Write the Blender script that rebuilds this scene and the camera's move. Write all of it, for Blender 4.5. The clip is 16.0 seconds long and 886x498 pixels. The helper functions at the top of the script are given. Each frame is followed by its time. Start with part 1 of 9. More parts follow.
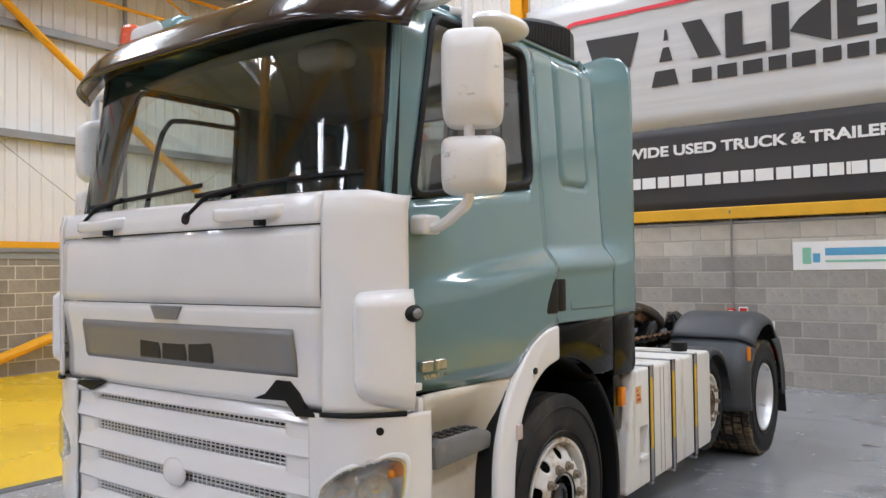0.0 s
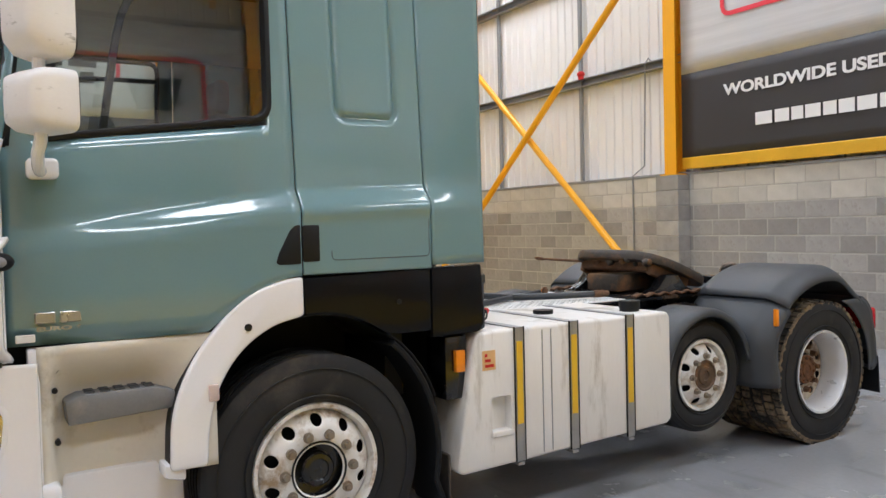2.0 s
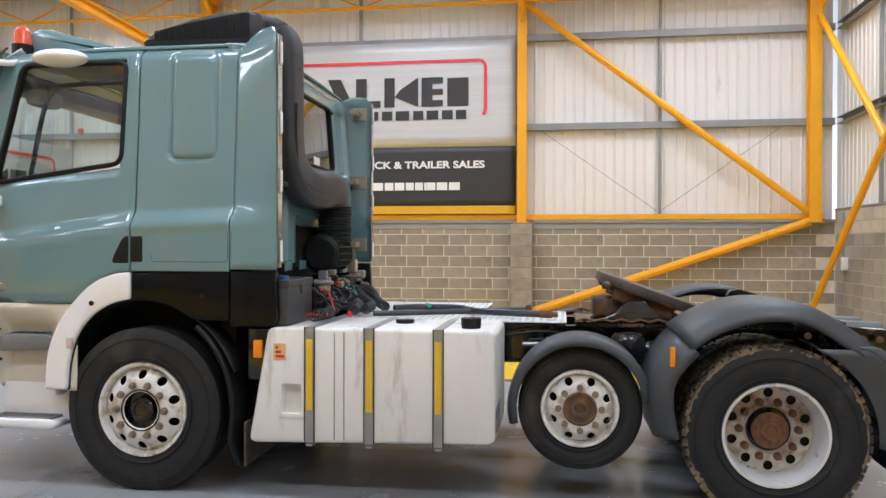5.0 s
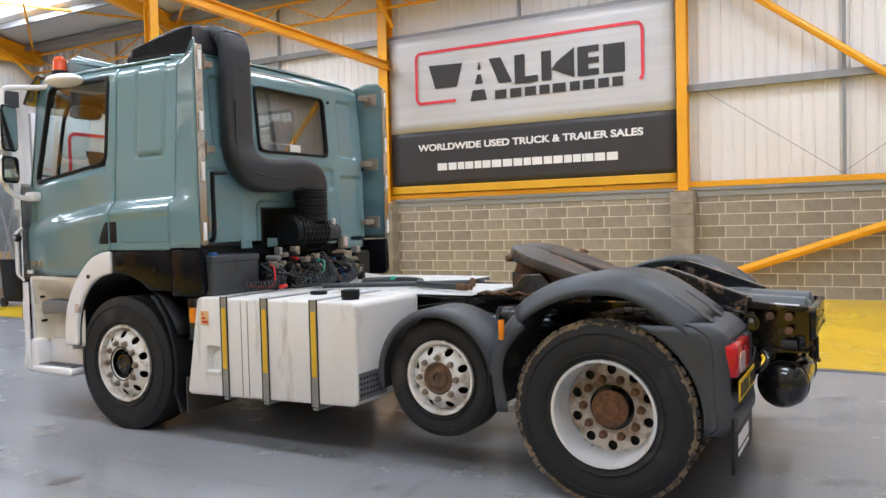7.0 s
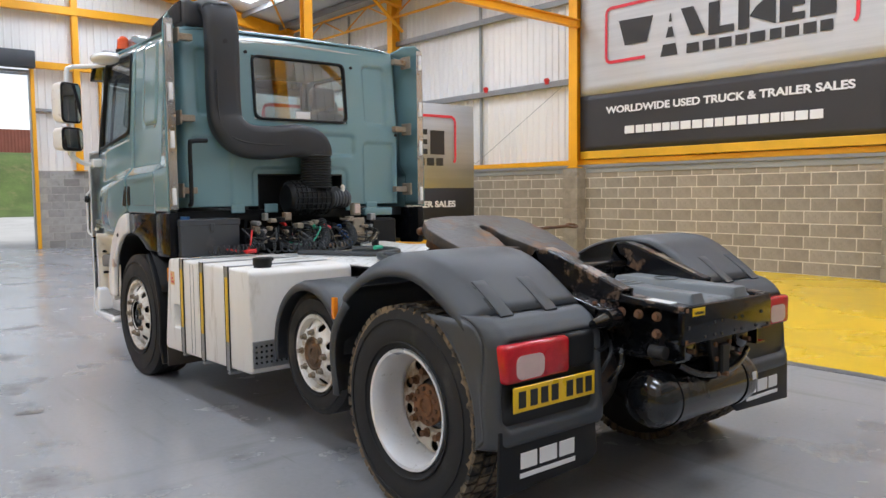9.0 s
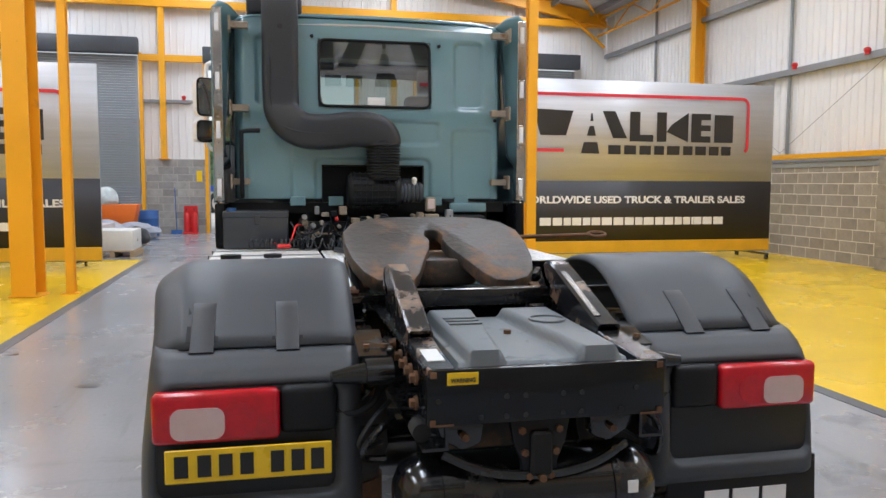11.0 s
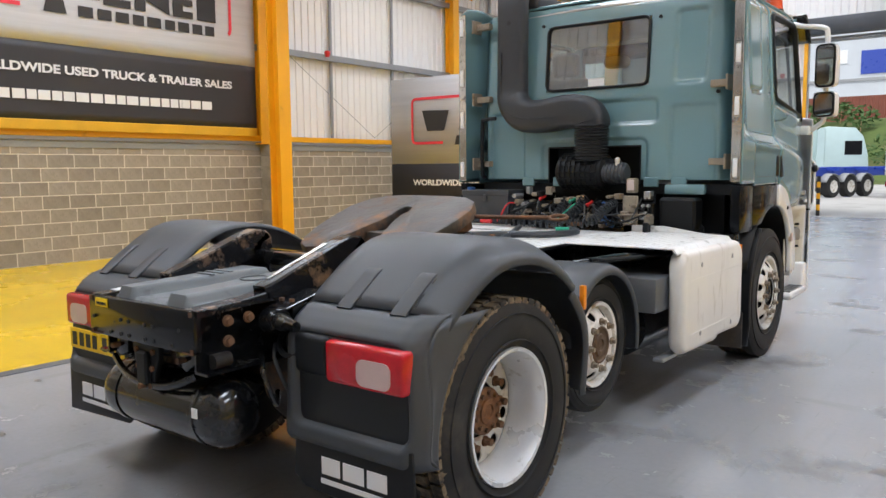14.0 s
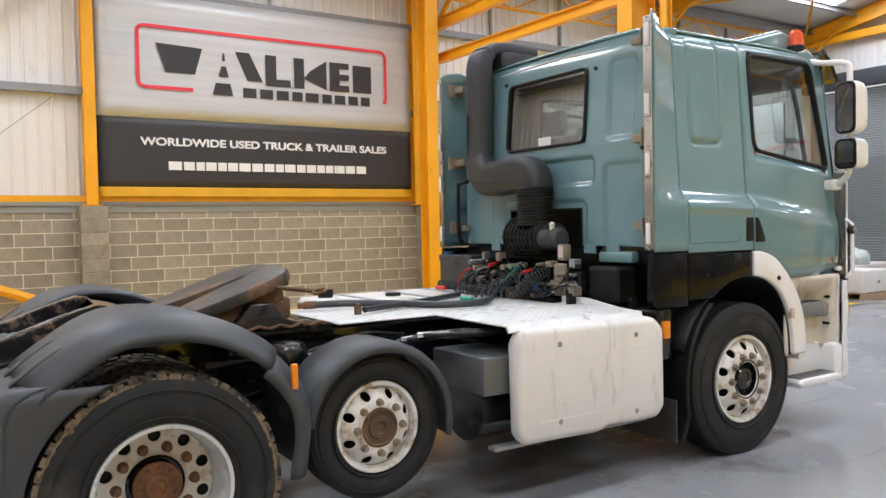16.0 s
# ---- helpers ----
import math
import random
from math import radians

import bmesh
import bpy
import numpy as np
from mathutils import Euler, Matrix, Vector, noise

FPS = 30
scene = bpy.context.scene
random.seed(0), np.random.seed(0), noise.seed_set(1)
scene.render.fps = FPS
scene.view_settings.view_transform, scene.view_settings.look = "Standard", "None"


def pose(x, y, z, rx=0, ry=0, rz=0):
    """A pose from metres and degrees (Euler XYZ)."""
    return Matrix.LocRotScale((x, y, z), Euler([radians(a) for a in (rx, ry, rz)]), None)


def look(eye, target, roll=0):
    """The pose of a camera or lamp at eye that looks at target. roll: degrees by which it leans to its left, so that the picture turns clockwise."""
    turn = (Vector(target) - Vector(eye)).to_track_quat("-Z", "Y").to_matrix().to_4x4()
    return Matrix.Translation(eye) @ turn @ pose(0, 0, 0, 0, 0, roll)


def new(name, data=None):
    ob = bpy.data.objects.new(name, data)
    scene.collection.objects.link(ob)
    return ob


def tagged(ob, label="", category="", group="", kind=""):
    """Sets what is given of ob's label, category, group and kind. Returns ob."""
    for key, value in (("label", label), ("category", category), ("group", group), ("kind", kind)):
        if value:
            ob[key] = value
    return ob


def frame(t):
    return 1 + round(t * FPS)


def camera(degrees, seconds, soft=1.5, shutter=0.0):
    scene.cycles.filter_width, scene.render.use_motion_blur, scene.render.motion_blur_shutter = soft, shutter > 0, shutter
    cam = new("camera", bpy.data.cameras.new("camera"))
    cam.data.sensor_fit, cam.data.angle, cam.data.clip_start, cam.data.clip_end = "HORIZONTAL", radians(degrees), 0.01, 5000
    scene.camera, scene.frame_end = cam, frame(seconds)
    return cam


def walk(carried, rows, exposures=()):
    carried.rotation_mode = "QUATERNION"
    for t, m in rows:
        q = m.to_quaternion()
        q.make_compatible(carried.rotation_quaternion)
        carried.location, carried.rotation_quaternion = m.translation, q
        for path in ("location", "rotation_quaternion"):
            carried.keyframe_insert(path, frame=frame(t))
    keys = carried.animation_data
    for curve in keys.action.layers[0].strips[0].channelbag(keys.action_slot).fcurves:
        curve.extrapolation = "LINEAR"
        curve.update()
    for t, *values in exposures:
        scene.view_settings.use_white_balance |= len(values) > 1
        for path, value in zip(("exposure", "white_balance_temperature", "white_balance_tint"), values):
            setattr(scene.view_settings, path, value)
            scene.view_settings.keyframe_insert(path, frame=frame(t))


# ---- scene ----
SKY, ROOFLIGHT = 0.15, 12.0
EXPOSURES = [(0, 0.56, 6230, 10), (1.5, 0.60, 6400, 10), (3.5, 0.72, 6150, 10), (7, 0.76, 6120, 10), (9, 0.70, 6180, 10), (10.5, 0.66, 6250, 10), (11.5, 0.78, 6200, 10), (13, 0.74, 6100, 10), (14, 0.82, 6320, 10), (14.5, 0.81, 6380, 10), (16, 0.83, 6330, 10)]

# ---- camera ----
cam = camera(59.3, 16.0)
PATH = [
    (0, (-3.082, 3.476, 1.664), (-1.884, 1.875, 1.716), -0.7),
    (0.5, (-3.363, 2.964, 1.627), (-2.026, 1.476, 1.658), -0.9),
    (1, (-3.72, 2.458, 1.603), (-2.259, 1.092, 1.606), -1.2),
    (1.5, (-4.105, 1.911, 1.585), (-2.523, 0.688, 1.544), -1.1),
    (2, (-4.447, 1.31, 1.594), (-2.743, 0.264, 1.533), -1.4),
    (2.5, (-4.785, 0.675, 1.589), (-2.977, -0.179, 1.526), -1.4),
    (3, (-5.055, 0.024, 1.581), (-3.151, -0.587, 1.534), -1.1),
    (3.5, (-5.361, -0.612, 1.582), (-3.396, -0.984, 1.559), -0.6),
    (3.7, (-5.433, -0.877, 1.549), (-3.45, -1.138, 1.536), -0.4),
    (5.8, (-5.839, -3.65, 1.549), (-3.927, -3.064, 1.523), -0.3),
    (6, (-5.749, -3.9, 1.571), (-3.862, -3.24, 1.54), -0.5),
    (6.5, (-5.518, -4.543, 1.567), (-3.692, -3.729, 1.517), -1.0),
    (7, (-5.196, -5.116, 1.542), (-3.454, -4.137, 1.474), -1.4),
    (7.5, (-4.859, -5.697, 1.546), (-3.216, -4.559, 1.457), -1.5),
    (8, (-4.39, -6.119, 1.529), (-2.866, -4.829, 1.419), -1.3),
    (8.2, (-4.206, -6.277, 1.519), (-2.729, -4.933, 1.401), -1.2),
    (10.3, (-1.696, -7.053, 1.571), (-0.916, -5.22, 1.396), 0.1),
    (10.5, (-1.426, -7.049, 1.56), (-0.744, -5.177, 1.385), 0.1),
    (11, (-0.801, -6.995, 1.556), (-0.373, -5.049, 1.388), 0.2),
    (11.5, (-0.19, -6.954, 1.549), (-0.054, -4.966, 1.387), 0.3),
    (12, (0.423, -6.957, 1.533), (0.259, -4.97, 1.371), 0.5),
    (12.5, (1.045, -6.936, 1.54), (0.561, -5.003, 1.365), 0.6),
    (13, (1.679, -6.899, 1.542), (0.913, -5.061, 1.349), 0.4),
    (13.5, (2.284, -6.709, 1.541), (1.27, -4.998, 1.334), 0.0),
    (14, (2.907, -6.511, 1.544), (1.692, -4.936, 1.334), -0.5),
    (14.5, (3.415, -6.159, 1.557), (2.045, -4.715, 1.366), -0.8),
    (15, (3.913, -5.723, 1.576), (2.418, -4.403, 1.424), -1.1),
    (15.5, (4.223, -5.144, 1.592), (2.629, -3.94, 1.485), -1.2),
    (16, (4.527, -4.554, 1.6), (2.843, -3.477, 1.537), -1.1),
]
walk(cam, [(t, look(eye, target, roll)) for t, eye, target, roll in PATH], EXPOSURES)

# ---- world and light ----
world = bpy.data.worlds.new("overcast_sky")
scene.world = world
world.use_nodes = True
wn = world.node_tree.nodes
sky = wn.new("ShaderNodeTexSky")
sky.sky_type, sky.sun_disc = "NISHITA", False
sky.sun_elevation, sky.sun_rotation = radians(63), radians(203)
wn["Background"].inputs[1].default_value = SKY
grey = wn.new("ShaderNodeRGBToBW")  # an overcast sky has no blue in it
cloud = wn.new("ShaderNodeMix")
cloud.data_type = "RGBA"
cloud.inputs["Factor"].default_value = 0.85
world.node_tree.links.new(sky.outputs[0], grey.inputs[0])
world.node_tree.links.new(sky.outputs[0], cloud.inputs["A"])
world.node_tree.links.new(grey.outputs[0], cloud.inputs["B"])
world.node_tree.links.new(cloud.outputs["Result"], wn["Background"].inputs[0])

sun = new("sun", bpy.data.lights.new("sun", "SUN"))
sun.data.energy, sun.data.angle, sun.data.color = 1.5, radians(25), (1.0, 0.97, 0.93)
sun.matrix_world = look((0, 0, 30), (-6, 14, 0))


# ---- materials ----
def surface(name, base, rough=0.5, metal=0.0, var=0.12, scale=3.0, fine=60.0, bump=0.05, dirt=None, dirt_amount=0.0,
            dirt_scale=2.0, coat=0.0, per_piece=0.0, stretch=(1, 1, 1), rough_var=0.1, spec=0.5):
    """A painted, plastic, metal or mineral surface: two scales of colour change, optional dirt, fine relief."""
    m = bpy.data.materials.new(name)
    m.use_nodes = True
    nt = m.node_tree
    n, l = nt.nodes, nt.links
    b = n["Principled BSDF"]
    b.inputs["Metallic"].default_value = metal
    b.inputs["Coat Weight"].default_value = coat
    b.inputs["Coat Roughness"].default_value = 0.035
    b.inputs["Specular IOR Level"].default_value = spec
    tc = n.new("ShaderNodeTexCoord")
    mp = n.new("ShaderNodeMapping")
    mp.inputs["Scale"].default_value = stretch
    l.new(tc.outputs["Object"], mp.inputs[0])
    big, small = n.new("ShaderNodeTexNoise"), n.new("ShaderNodeTexNoise")
    big.inputs["Scale"].default_value, big.inputs["Detail"].default_value = scale, 6
    small.inputs["Scale"].default_value, small.inputs["Detail"].default_value = fine, 3
    l.new(mp.outputs[0], big.inputs["Vector"])
    l.new(mp.outputs[0], small.inputs["Vector"])
    mix = n.new("ShaderNodeMath")
    mix.operation = "MULTIPLY_ADD"
    l.new(small.outputs["Fac"], mix.inputs[0])
    mix.inputs[1].default_value = 0.35
    l.new(big.outputs["Fac"], mix.inputs[2])
    ramp = n.new("ShaderNodeMapRange")
    ramp.inputs["From Min"].default_value, ramp.inputs["From Max"].default_value = 0.4, 0.95
    ramp.inputs["To Min"].default_value, ramp.inputs["To Max"].default_value = 1 - var, 1 + var
    l.new(mix.outputs[0], ramp.inputs["Value"])
    value = ramp.outputs[0]
    if per_piece:
        info = n.new("ShaderNodeObjectInfo")
        pr = n.new("ShaderNodeMapRange")
        pr.inputs["To Min"].default_value, pr.inputs["To Max"].default_value = 1 - per_piece, 1 + per_piece
        geo, both = n.new("ShaderNodeNewGeometry"), n.new("ShaderNodeMath")
        both.operation = "ADD"
        l.new(info.outputs["Random"], both.inputs[0])
        l.new(geo.outputs["Random Per Island"], both.inputs[1])
        half = n.new("ShaderNodeMath")
        half.operation = "FRACT"
        l.new(both.outputs[0], half.inputs[0])
        l.new(half.outputs[0], pr.inputs["Value"])
        mul = n.new("ShaderNodeMath")
        mul.operation = "MULTIPLY"
        l.new(value, mul.inputs[0])
        l.new(pr.outputs[0], mul.inputs[1])
        value = mul.outputs[0]
    tint = n.new("ShaderNodeMix")
    tint.data_type, tint.blend_type = "RGBA", "MULTIPLY"
    tint.inputs["Factor"].default_value = 1.0
    tint.inputs["A"].default_value = (*base, 1)
    l.new(value, tint.inputs["B"])
    colour = tint.outputs["Result"]
    rr = n.new("ShaderNodeMapRange")
    rr.inputs["To Min"].default_value, rr.inputs["To Max"].default_value = max(0.02, rough - rough_var), min(1, rough + rough_var)
    l.new(big.outputs["Fac"], rr.inputs["Value"])
    roughness = rr.outputs[0]
    if dirt is not None:
        spot = n.new("ShaderNodeTexNoise")
        spot.inputs["Scale"].default_value, spot.inputs["Detail"].default_value = dirt_scale, 9
        spot.inputs["Roughness"].default_value = 0.68
        l.new(mp.outputs[0], spot.inputs["Vector"])
        lim = n.new("ShaderNodeMapRange")
        lim.inputs["From Min"].default_value = 0.66 - 0.32 * dirt_amount
        lim.inputs["From Max"].default_value = 0.80 - 0.26 * dirt_amount
        l.new(spot.outputs["Fac"], lim.inputs["Value"])
        dm = n.new("ShaderNodeMix")
        dm.data_type = "RGBA"
        l.new(lim.outputs[0], dm.inputs["Factor"])
        l.new(colour, dm.inputs["A"])
        dm.inputs["B"].default_value = (*dirt, 1)
        colour = dm.outputs["Result"]
        rm = n.new("ShaderNodeMix")
        l.new(lim.outputs[0], rm.inputs["Factor"])
        l.new(roughness, rm.inputs["A"])
        rm.inputs["B"].default_value = min(0.95, rough + 0.35)
        roughness = rm.outputs["Result"]
        if metal:
            mm = n.new("ShaderNodeMapRange")
            mm.inputs["To Min"].default_value, mm.inputs["To Max"].default_value = metal, 0.0
            l.new(lim.outputs[0], mm.inputs["Value"])
            l.new(mm.outputs[0], b.inputs["Metallic"])
    l.new(colour, b.inputs["Base Color"])
    l.new(roughness, b.inputs["Roughness"])
    if bump:
        bp = n.new("ShaderNodeBump")
        bp.inputs["Strength"].default_value, bp.inputs["Distance"].default_value = bump, 0.01
        l.new(mix.outputs[0], bp.inputs["Height"])
        l.new(bp.outputs[0], b.inputs["Normal"])
    return m


def glass_like(name, tint, rough=0.0, gloss=0.05):
    """Clear sheet: more gloss the flatter it is seen, alike from both sides."""
    m = bpy.data.materials.new(name)
    m.use_nodes = True
    nt = m.node_tree
    n, l = nt.nodes, nt.links
    out = n["Material Output"]
    n.remove(n["Principled BSDF"])
    tr, gl, fr, mx = n.new("ShaderNodeBsdfTransparent"), n.new("ShaderNodeBsdfGlossy"), n.new("ShaderNodeLayerWeight"), n.new("ShaderNodeMixShader")
    pw, mr = n.new("ShaderNodeMath"), n.new("ShaderNodeMapRange")
    pw.operation = "POWER"
    pw.inputs[1].default_value = 4.0
    mr.inputs["To Min"].default_value = gloss
    tr.inputs[0].default_value = (*tint, 1)
    gl.inputs["Roughness"].default_value = rough + 0.01
    l.new(fr.outputs["Facing"], pw.inputs[0])
    l.new(pw.outputs[0], mr.inputs["Value"])
    l.new(mr.outputs[0], mx.inputs[0])
    l.new(tr.outputs[0], mx.inputs[1])
    l.new(gl.outputs[0], mx.inputs[2])
    l.new(mx.outputs[0], out.inputs[0])
    return m


def glow(name, colour, strength):
    m = bpy.data.materials.new(name)
    m.use_nodes = True
    b = m.node_tree.nodes["Principled BSDF"]
    b.inputs["Base Color"].default_value = (*colour, 1)
    b.inputs["Emission Color"].default_value = (*colour, 1)
    b.inputs["Emission Strength"].default_value = strength
    return m


TEAL = surface("teal_paint", (0.156, 0.274, 0.302), 0.17, 0.0, 0.05, 1.5, 90, 0.01, coat=0.85, rough_var=0.05)
WHITE = surface("white_paint", (0.86, 0.86, 0.87), 0.22, 0, 0.03, 2, 80, 0.01, dirt=(0.55, 0.5, 0.42), dirt_amount=0.0, coat=0.6)
CREAM = surface("dirty_cream_paint", (0.70, 0.66, 0.57), 0.45, 0, 0.06, 2.5, 50, 0.03, dirt=(0.42, 0.37, 0.28), dirt_amount=0.22, dirt_scale=3.0)
TANKW = surface("tank_paint", (0.76, 0.745, 0.71), 0.42, 0, 0.06, 2, 50, 0.02, dirt=(0.4, 0.36, 0.29), dirt_amount=0.36, dirt_scale=3.2, stretch=(1, 1.6, 0.35))
DECKW = surface("deck_paint", (0.74, 0.74, 0.72), 0.45, 0, 0.08, 5, 70, 0.05, dirt=(0.23, 0.21, 0.19), dirt_amount=0.3, dirt_scale=9)
PLASTIC = surface("grey_plastic", (0.046, 0.051, 0.058), 0.47, 0, 0.12, 4, 300, 0.08, dirt=(0.085, 0.085, 0.085), dirt_amount=0.2, dirt_scale=3)
DUCT = surface("black_duct_plastic", (0.027, 0.029, 0.033), 0.48, 0, 0.15, 4, 250, 0.06, dirt=(0.06, 0.058, 0.055), dirt_amount=0.2, dirt_scale=3)
BLACKP = surface("black_plastic", (0.0075, 0.0082, 0.0095), 0.5, 0, 0.1, 4, 300, 0.05, spec=0.3)
BLACKG = surface("black_gloss_panel", (0.007, 0.0075, 0.009), 0.13, 0, 0.08, 3, 60, 0.02, coat=0.0, spec=0.16, dirt=(0.06, 0.055, 0.05), dirt_amount=0.15)
CHASSIS = surface("chassis_paint", (0.006, 0.0065, 0.0075), 0.2, 0, 0.2, 6, 60, 0.05, dirt=(0.022, 0.019, 0.016), dirt_amount=0.35, dirt_scale=6, coat=0.5, spec=0.5)
GREASE = surface("greasy_steel", (0.06, 0.05, 0.042), 0.46, 0.2, 0.45, 6, 40, 0.9, dirt=(0.25, 0.125, 0.055), dirt_amount=0.46, dirt_scale=4)
RUST = surface("rust", (0.16, 0.08, 0.04), 0.85, 0.1, 0.35, 20, 120, 0.4, dirt=(0.07, 0.045, 0.03), dirt_amount=0.4, dirt_scale=14)
RUSTY_BLACK = surface("worn_black_steel", (0.014, 0.014, 0.016), 0.2, 0.1, 0.2, 6, 80, 0.08, dirt=(0.3, 0.185, 0.105), dirt_amount=0.4, dirt_scale=6)
RUBBER = surface("tyre_rubber", (0.012, 0.012, 0.0125), 0.75, 0, 0.15, 8, 120, 0.1, dirt=(0.06, 0.052, 0.044), dirt_amount=0.35, dirt_scale=3)
MUD = surface("muddy_rubber", (0.03, 0.028, 0.026), 0.9, 0, 0.2, 14, 90, 0.3, dirt=(0.235, 0.175, 0.11), dirt_amount=0.72, dirt_scale=9)
DRYMUD = surface("dried_mud", (0.2, 0.145, 0.09), 0.95, 0, 0.35, 18, 160, 0.5, dirt=(0.05, 0.043, 0.036), dirt_amount=0.45, dirt_scale=16)
RIM = surface("wheel_paint", (0.74, 0.72, 0.68), 0.35, 0.0, 0.08, 6, 70, 0.05, dirt=(0.34, 0.25, 0.15), dirt_amount=0.52, dirt_scale=9)
RIMW = surface("bright_rim", (0.72, 0.73, 0.74), 0.3, 0.35, 0.06, 6, 70, 0.03, dirt=(0.3, 0.27, 0.23), dirt_amount=0.2, dirt_scale=12)
POLISHED = surface("polished_steel", (0.62, 0.6, 0.58), 0.14, 1.0, 0.15, 5, 80, 0.03, dirt=(0.2, 0.14, 0.09), dirt_amount=0.22, dirt_scale=6, rough_var=0.06)
BADGE = surface("dull_badge", (0.5, 0.5, 0.46), 0.26, 0.7, 0.1, 8, 60, 0.02)
CHROME = surface("chrome", (0.75, 0.75, 0.75), 0.15, 1.0, 0.1, 8, 60, 0.02, rough_var=0.08)
GALV = surface("galvanised_steel", (0.36, 0.37, 0.38), 0.45, 0.7, 0.12, 6, 60, 0.03)
RED = surface("red_lens", (0.5, 0.008, 0.018), 0.18, 0, 0.15, 30, 200, 0.03, coat=0.2)
LENSW = surface("clear_lens", (0.62, 0.5, 0.46), 0.18, 0, 0.1, 30, 200, 0.03, coat=0.2)
AMBER = surface("amber_lens", (0.85, 0.25, 0.01), 0.2, 0, 0.08, 30, 150, 0.02, coat=0.5)
BEACON = surface("beacon_plastic", (0.75, 0.09, 0.02), 0.25, 0, 0.08, 20, 150, 0.02, coat=0.4)
YPLATE = surface("yellow_plate", (0.86, 0.56, 0.01), 0.3, 0, 0.05, 8, 100, 0.01)
YSTRIP = surface("yellow_strip", (0.75, 0.47, 0.03), 0.4, 0, 0.1, 8, 100, 0.02)
INK = surface("black_ink", (0.015, 0.015, 0.016), 0.5, 0, 0.1, 20, 100, 0)
GREYMASK = surface("silver_grey_panel", (0.27, 0.275, 0.285), 0.35, 0.3, 0.05, 3, 150, 0.02)
GLASS = glass_like("window_glass", (0.70, 0.76, 0.74), gloss=0.13)
REARGLASS = glass_like("tinted_rear_glass", (0.36, 0.44, 0.43), gloss=0.22)
SCREEN = glass_like("windscreen_glass", (0.76, 0.82, 0.79), gloss=0.09)
CLEAR = glass_like("headlamp_cover", (0.93, 0.94, 0.94))
MIRROR = surface("mirror_glass", (0.8, 0.82, 0.84), 0.03, 1.0, 0.01, 2, 20, 0, rough_var=0.01)
VISOR = surface("smoked_visor", (0.028, 0.017, 0.015), 0.14, 0, 0.05, 3, 40, 0, coat=0.5, rough_var=0.03)
FABRIC = surface("seat_fabric", (0.12, 0.12, 0.13), 0.95, 0, 0.2, 20, 200, 0.3)
TRIMG = surface("interior_trim", (0.42, 0.41, 0.39), 0.8, 0, 0.1, 6, 150, 0.1)
RUBBERCABLE = surface("coiled_cable", (0.03, 0.034, 0.038), 0.45, 0, 0.15, 30, 150, 0.05)
REDP = surface("red_paint", (0.6, 0.02, 0.02), 0.35, 0, 0.08, 8, 80, 0.02)
GREENP = surface("green_plastic", (0.02, 0.35, 0.2), 0.4, 0, 0.08, 8, 80, 0.02)
BLUEP = surface("blue_plastic", (0.03, 0.11, 0.32), 0.45, 0, 0.1, 6, 80, 0.03)

YSTEEL = surface("yellow_steel", (0.86, 0.4, 0.008), 0.42, 0, 0.07, 1.2, 60, 0.02, dirt=(0.5, 0.24, 0.02), dirt_amount=0.12)
CLAD = surface("white_cladding", (0.8, 0.785, 0.76), 0.5, 0, 0.04, 0.7, 30, 0.01, dirt=(0.55, 0.53, 0.49), dirt_amount=0.1, stretch=(1, 1, 0.3))
PURLIN = surface("purlin_steel", (0.3, 0.305, 0.31), 0.5, 0.4, 0.12, 3, 60, 0.03)
ROOF = surface("roof_lining", (0.6, 0.6, 0.59), 0.7, 0, 0.08, 0.8, 30, 0.02)
BLOCK = surface("concrete_block", (0.31, 0.272, 0.222), 0.92, 0, 0.24, 6, 90, 0.5, dirt=(0.2, 0.172, 0.138), dirt_amount=0.3, dirt_scale=5, per_piece=0.14)
BLOCKG = surface("grey_concrete_block", (0.325, 0.308, 0.285), 0.92, 0, 0.16, 6, 90, 0.5, dirt=(0.22, 0.2, 0.18), dirt_amount=0.3, dirt_scale=5, per_piece=0.2)
BLOCKL = surface("pale_concrete_block", (0.5, 0.475, 0.42), 0.92, 0, 0.12, 6, 90, 0.4, per_piece=0.1)
MORTAR = surface("mortar", (0.66, 0.6, 0.5), 0.95, 0, 0.14, 9, 120, 0.3)
MORTARG = surface("grey_mortar", (0.42, 0.395, 0.35), 0.95, 0, 0.14, 9, 120, 0.3)


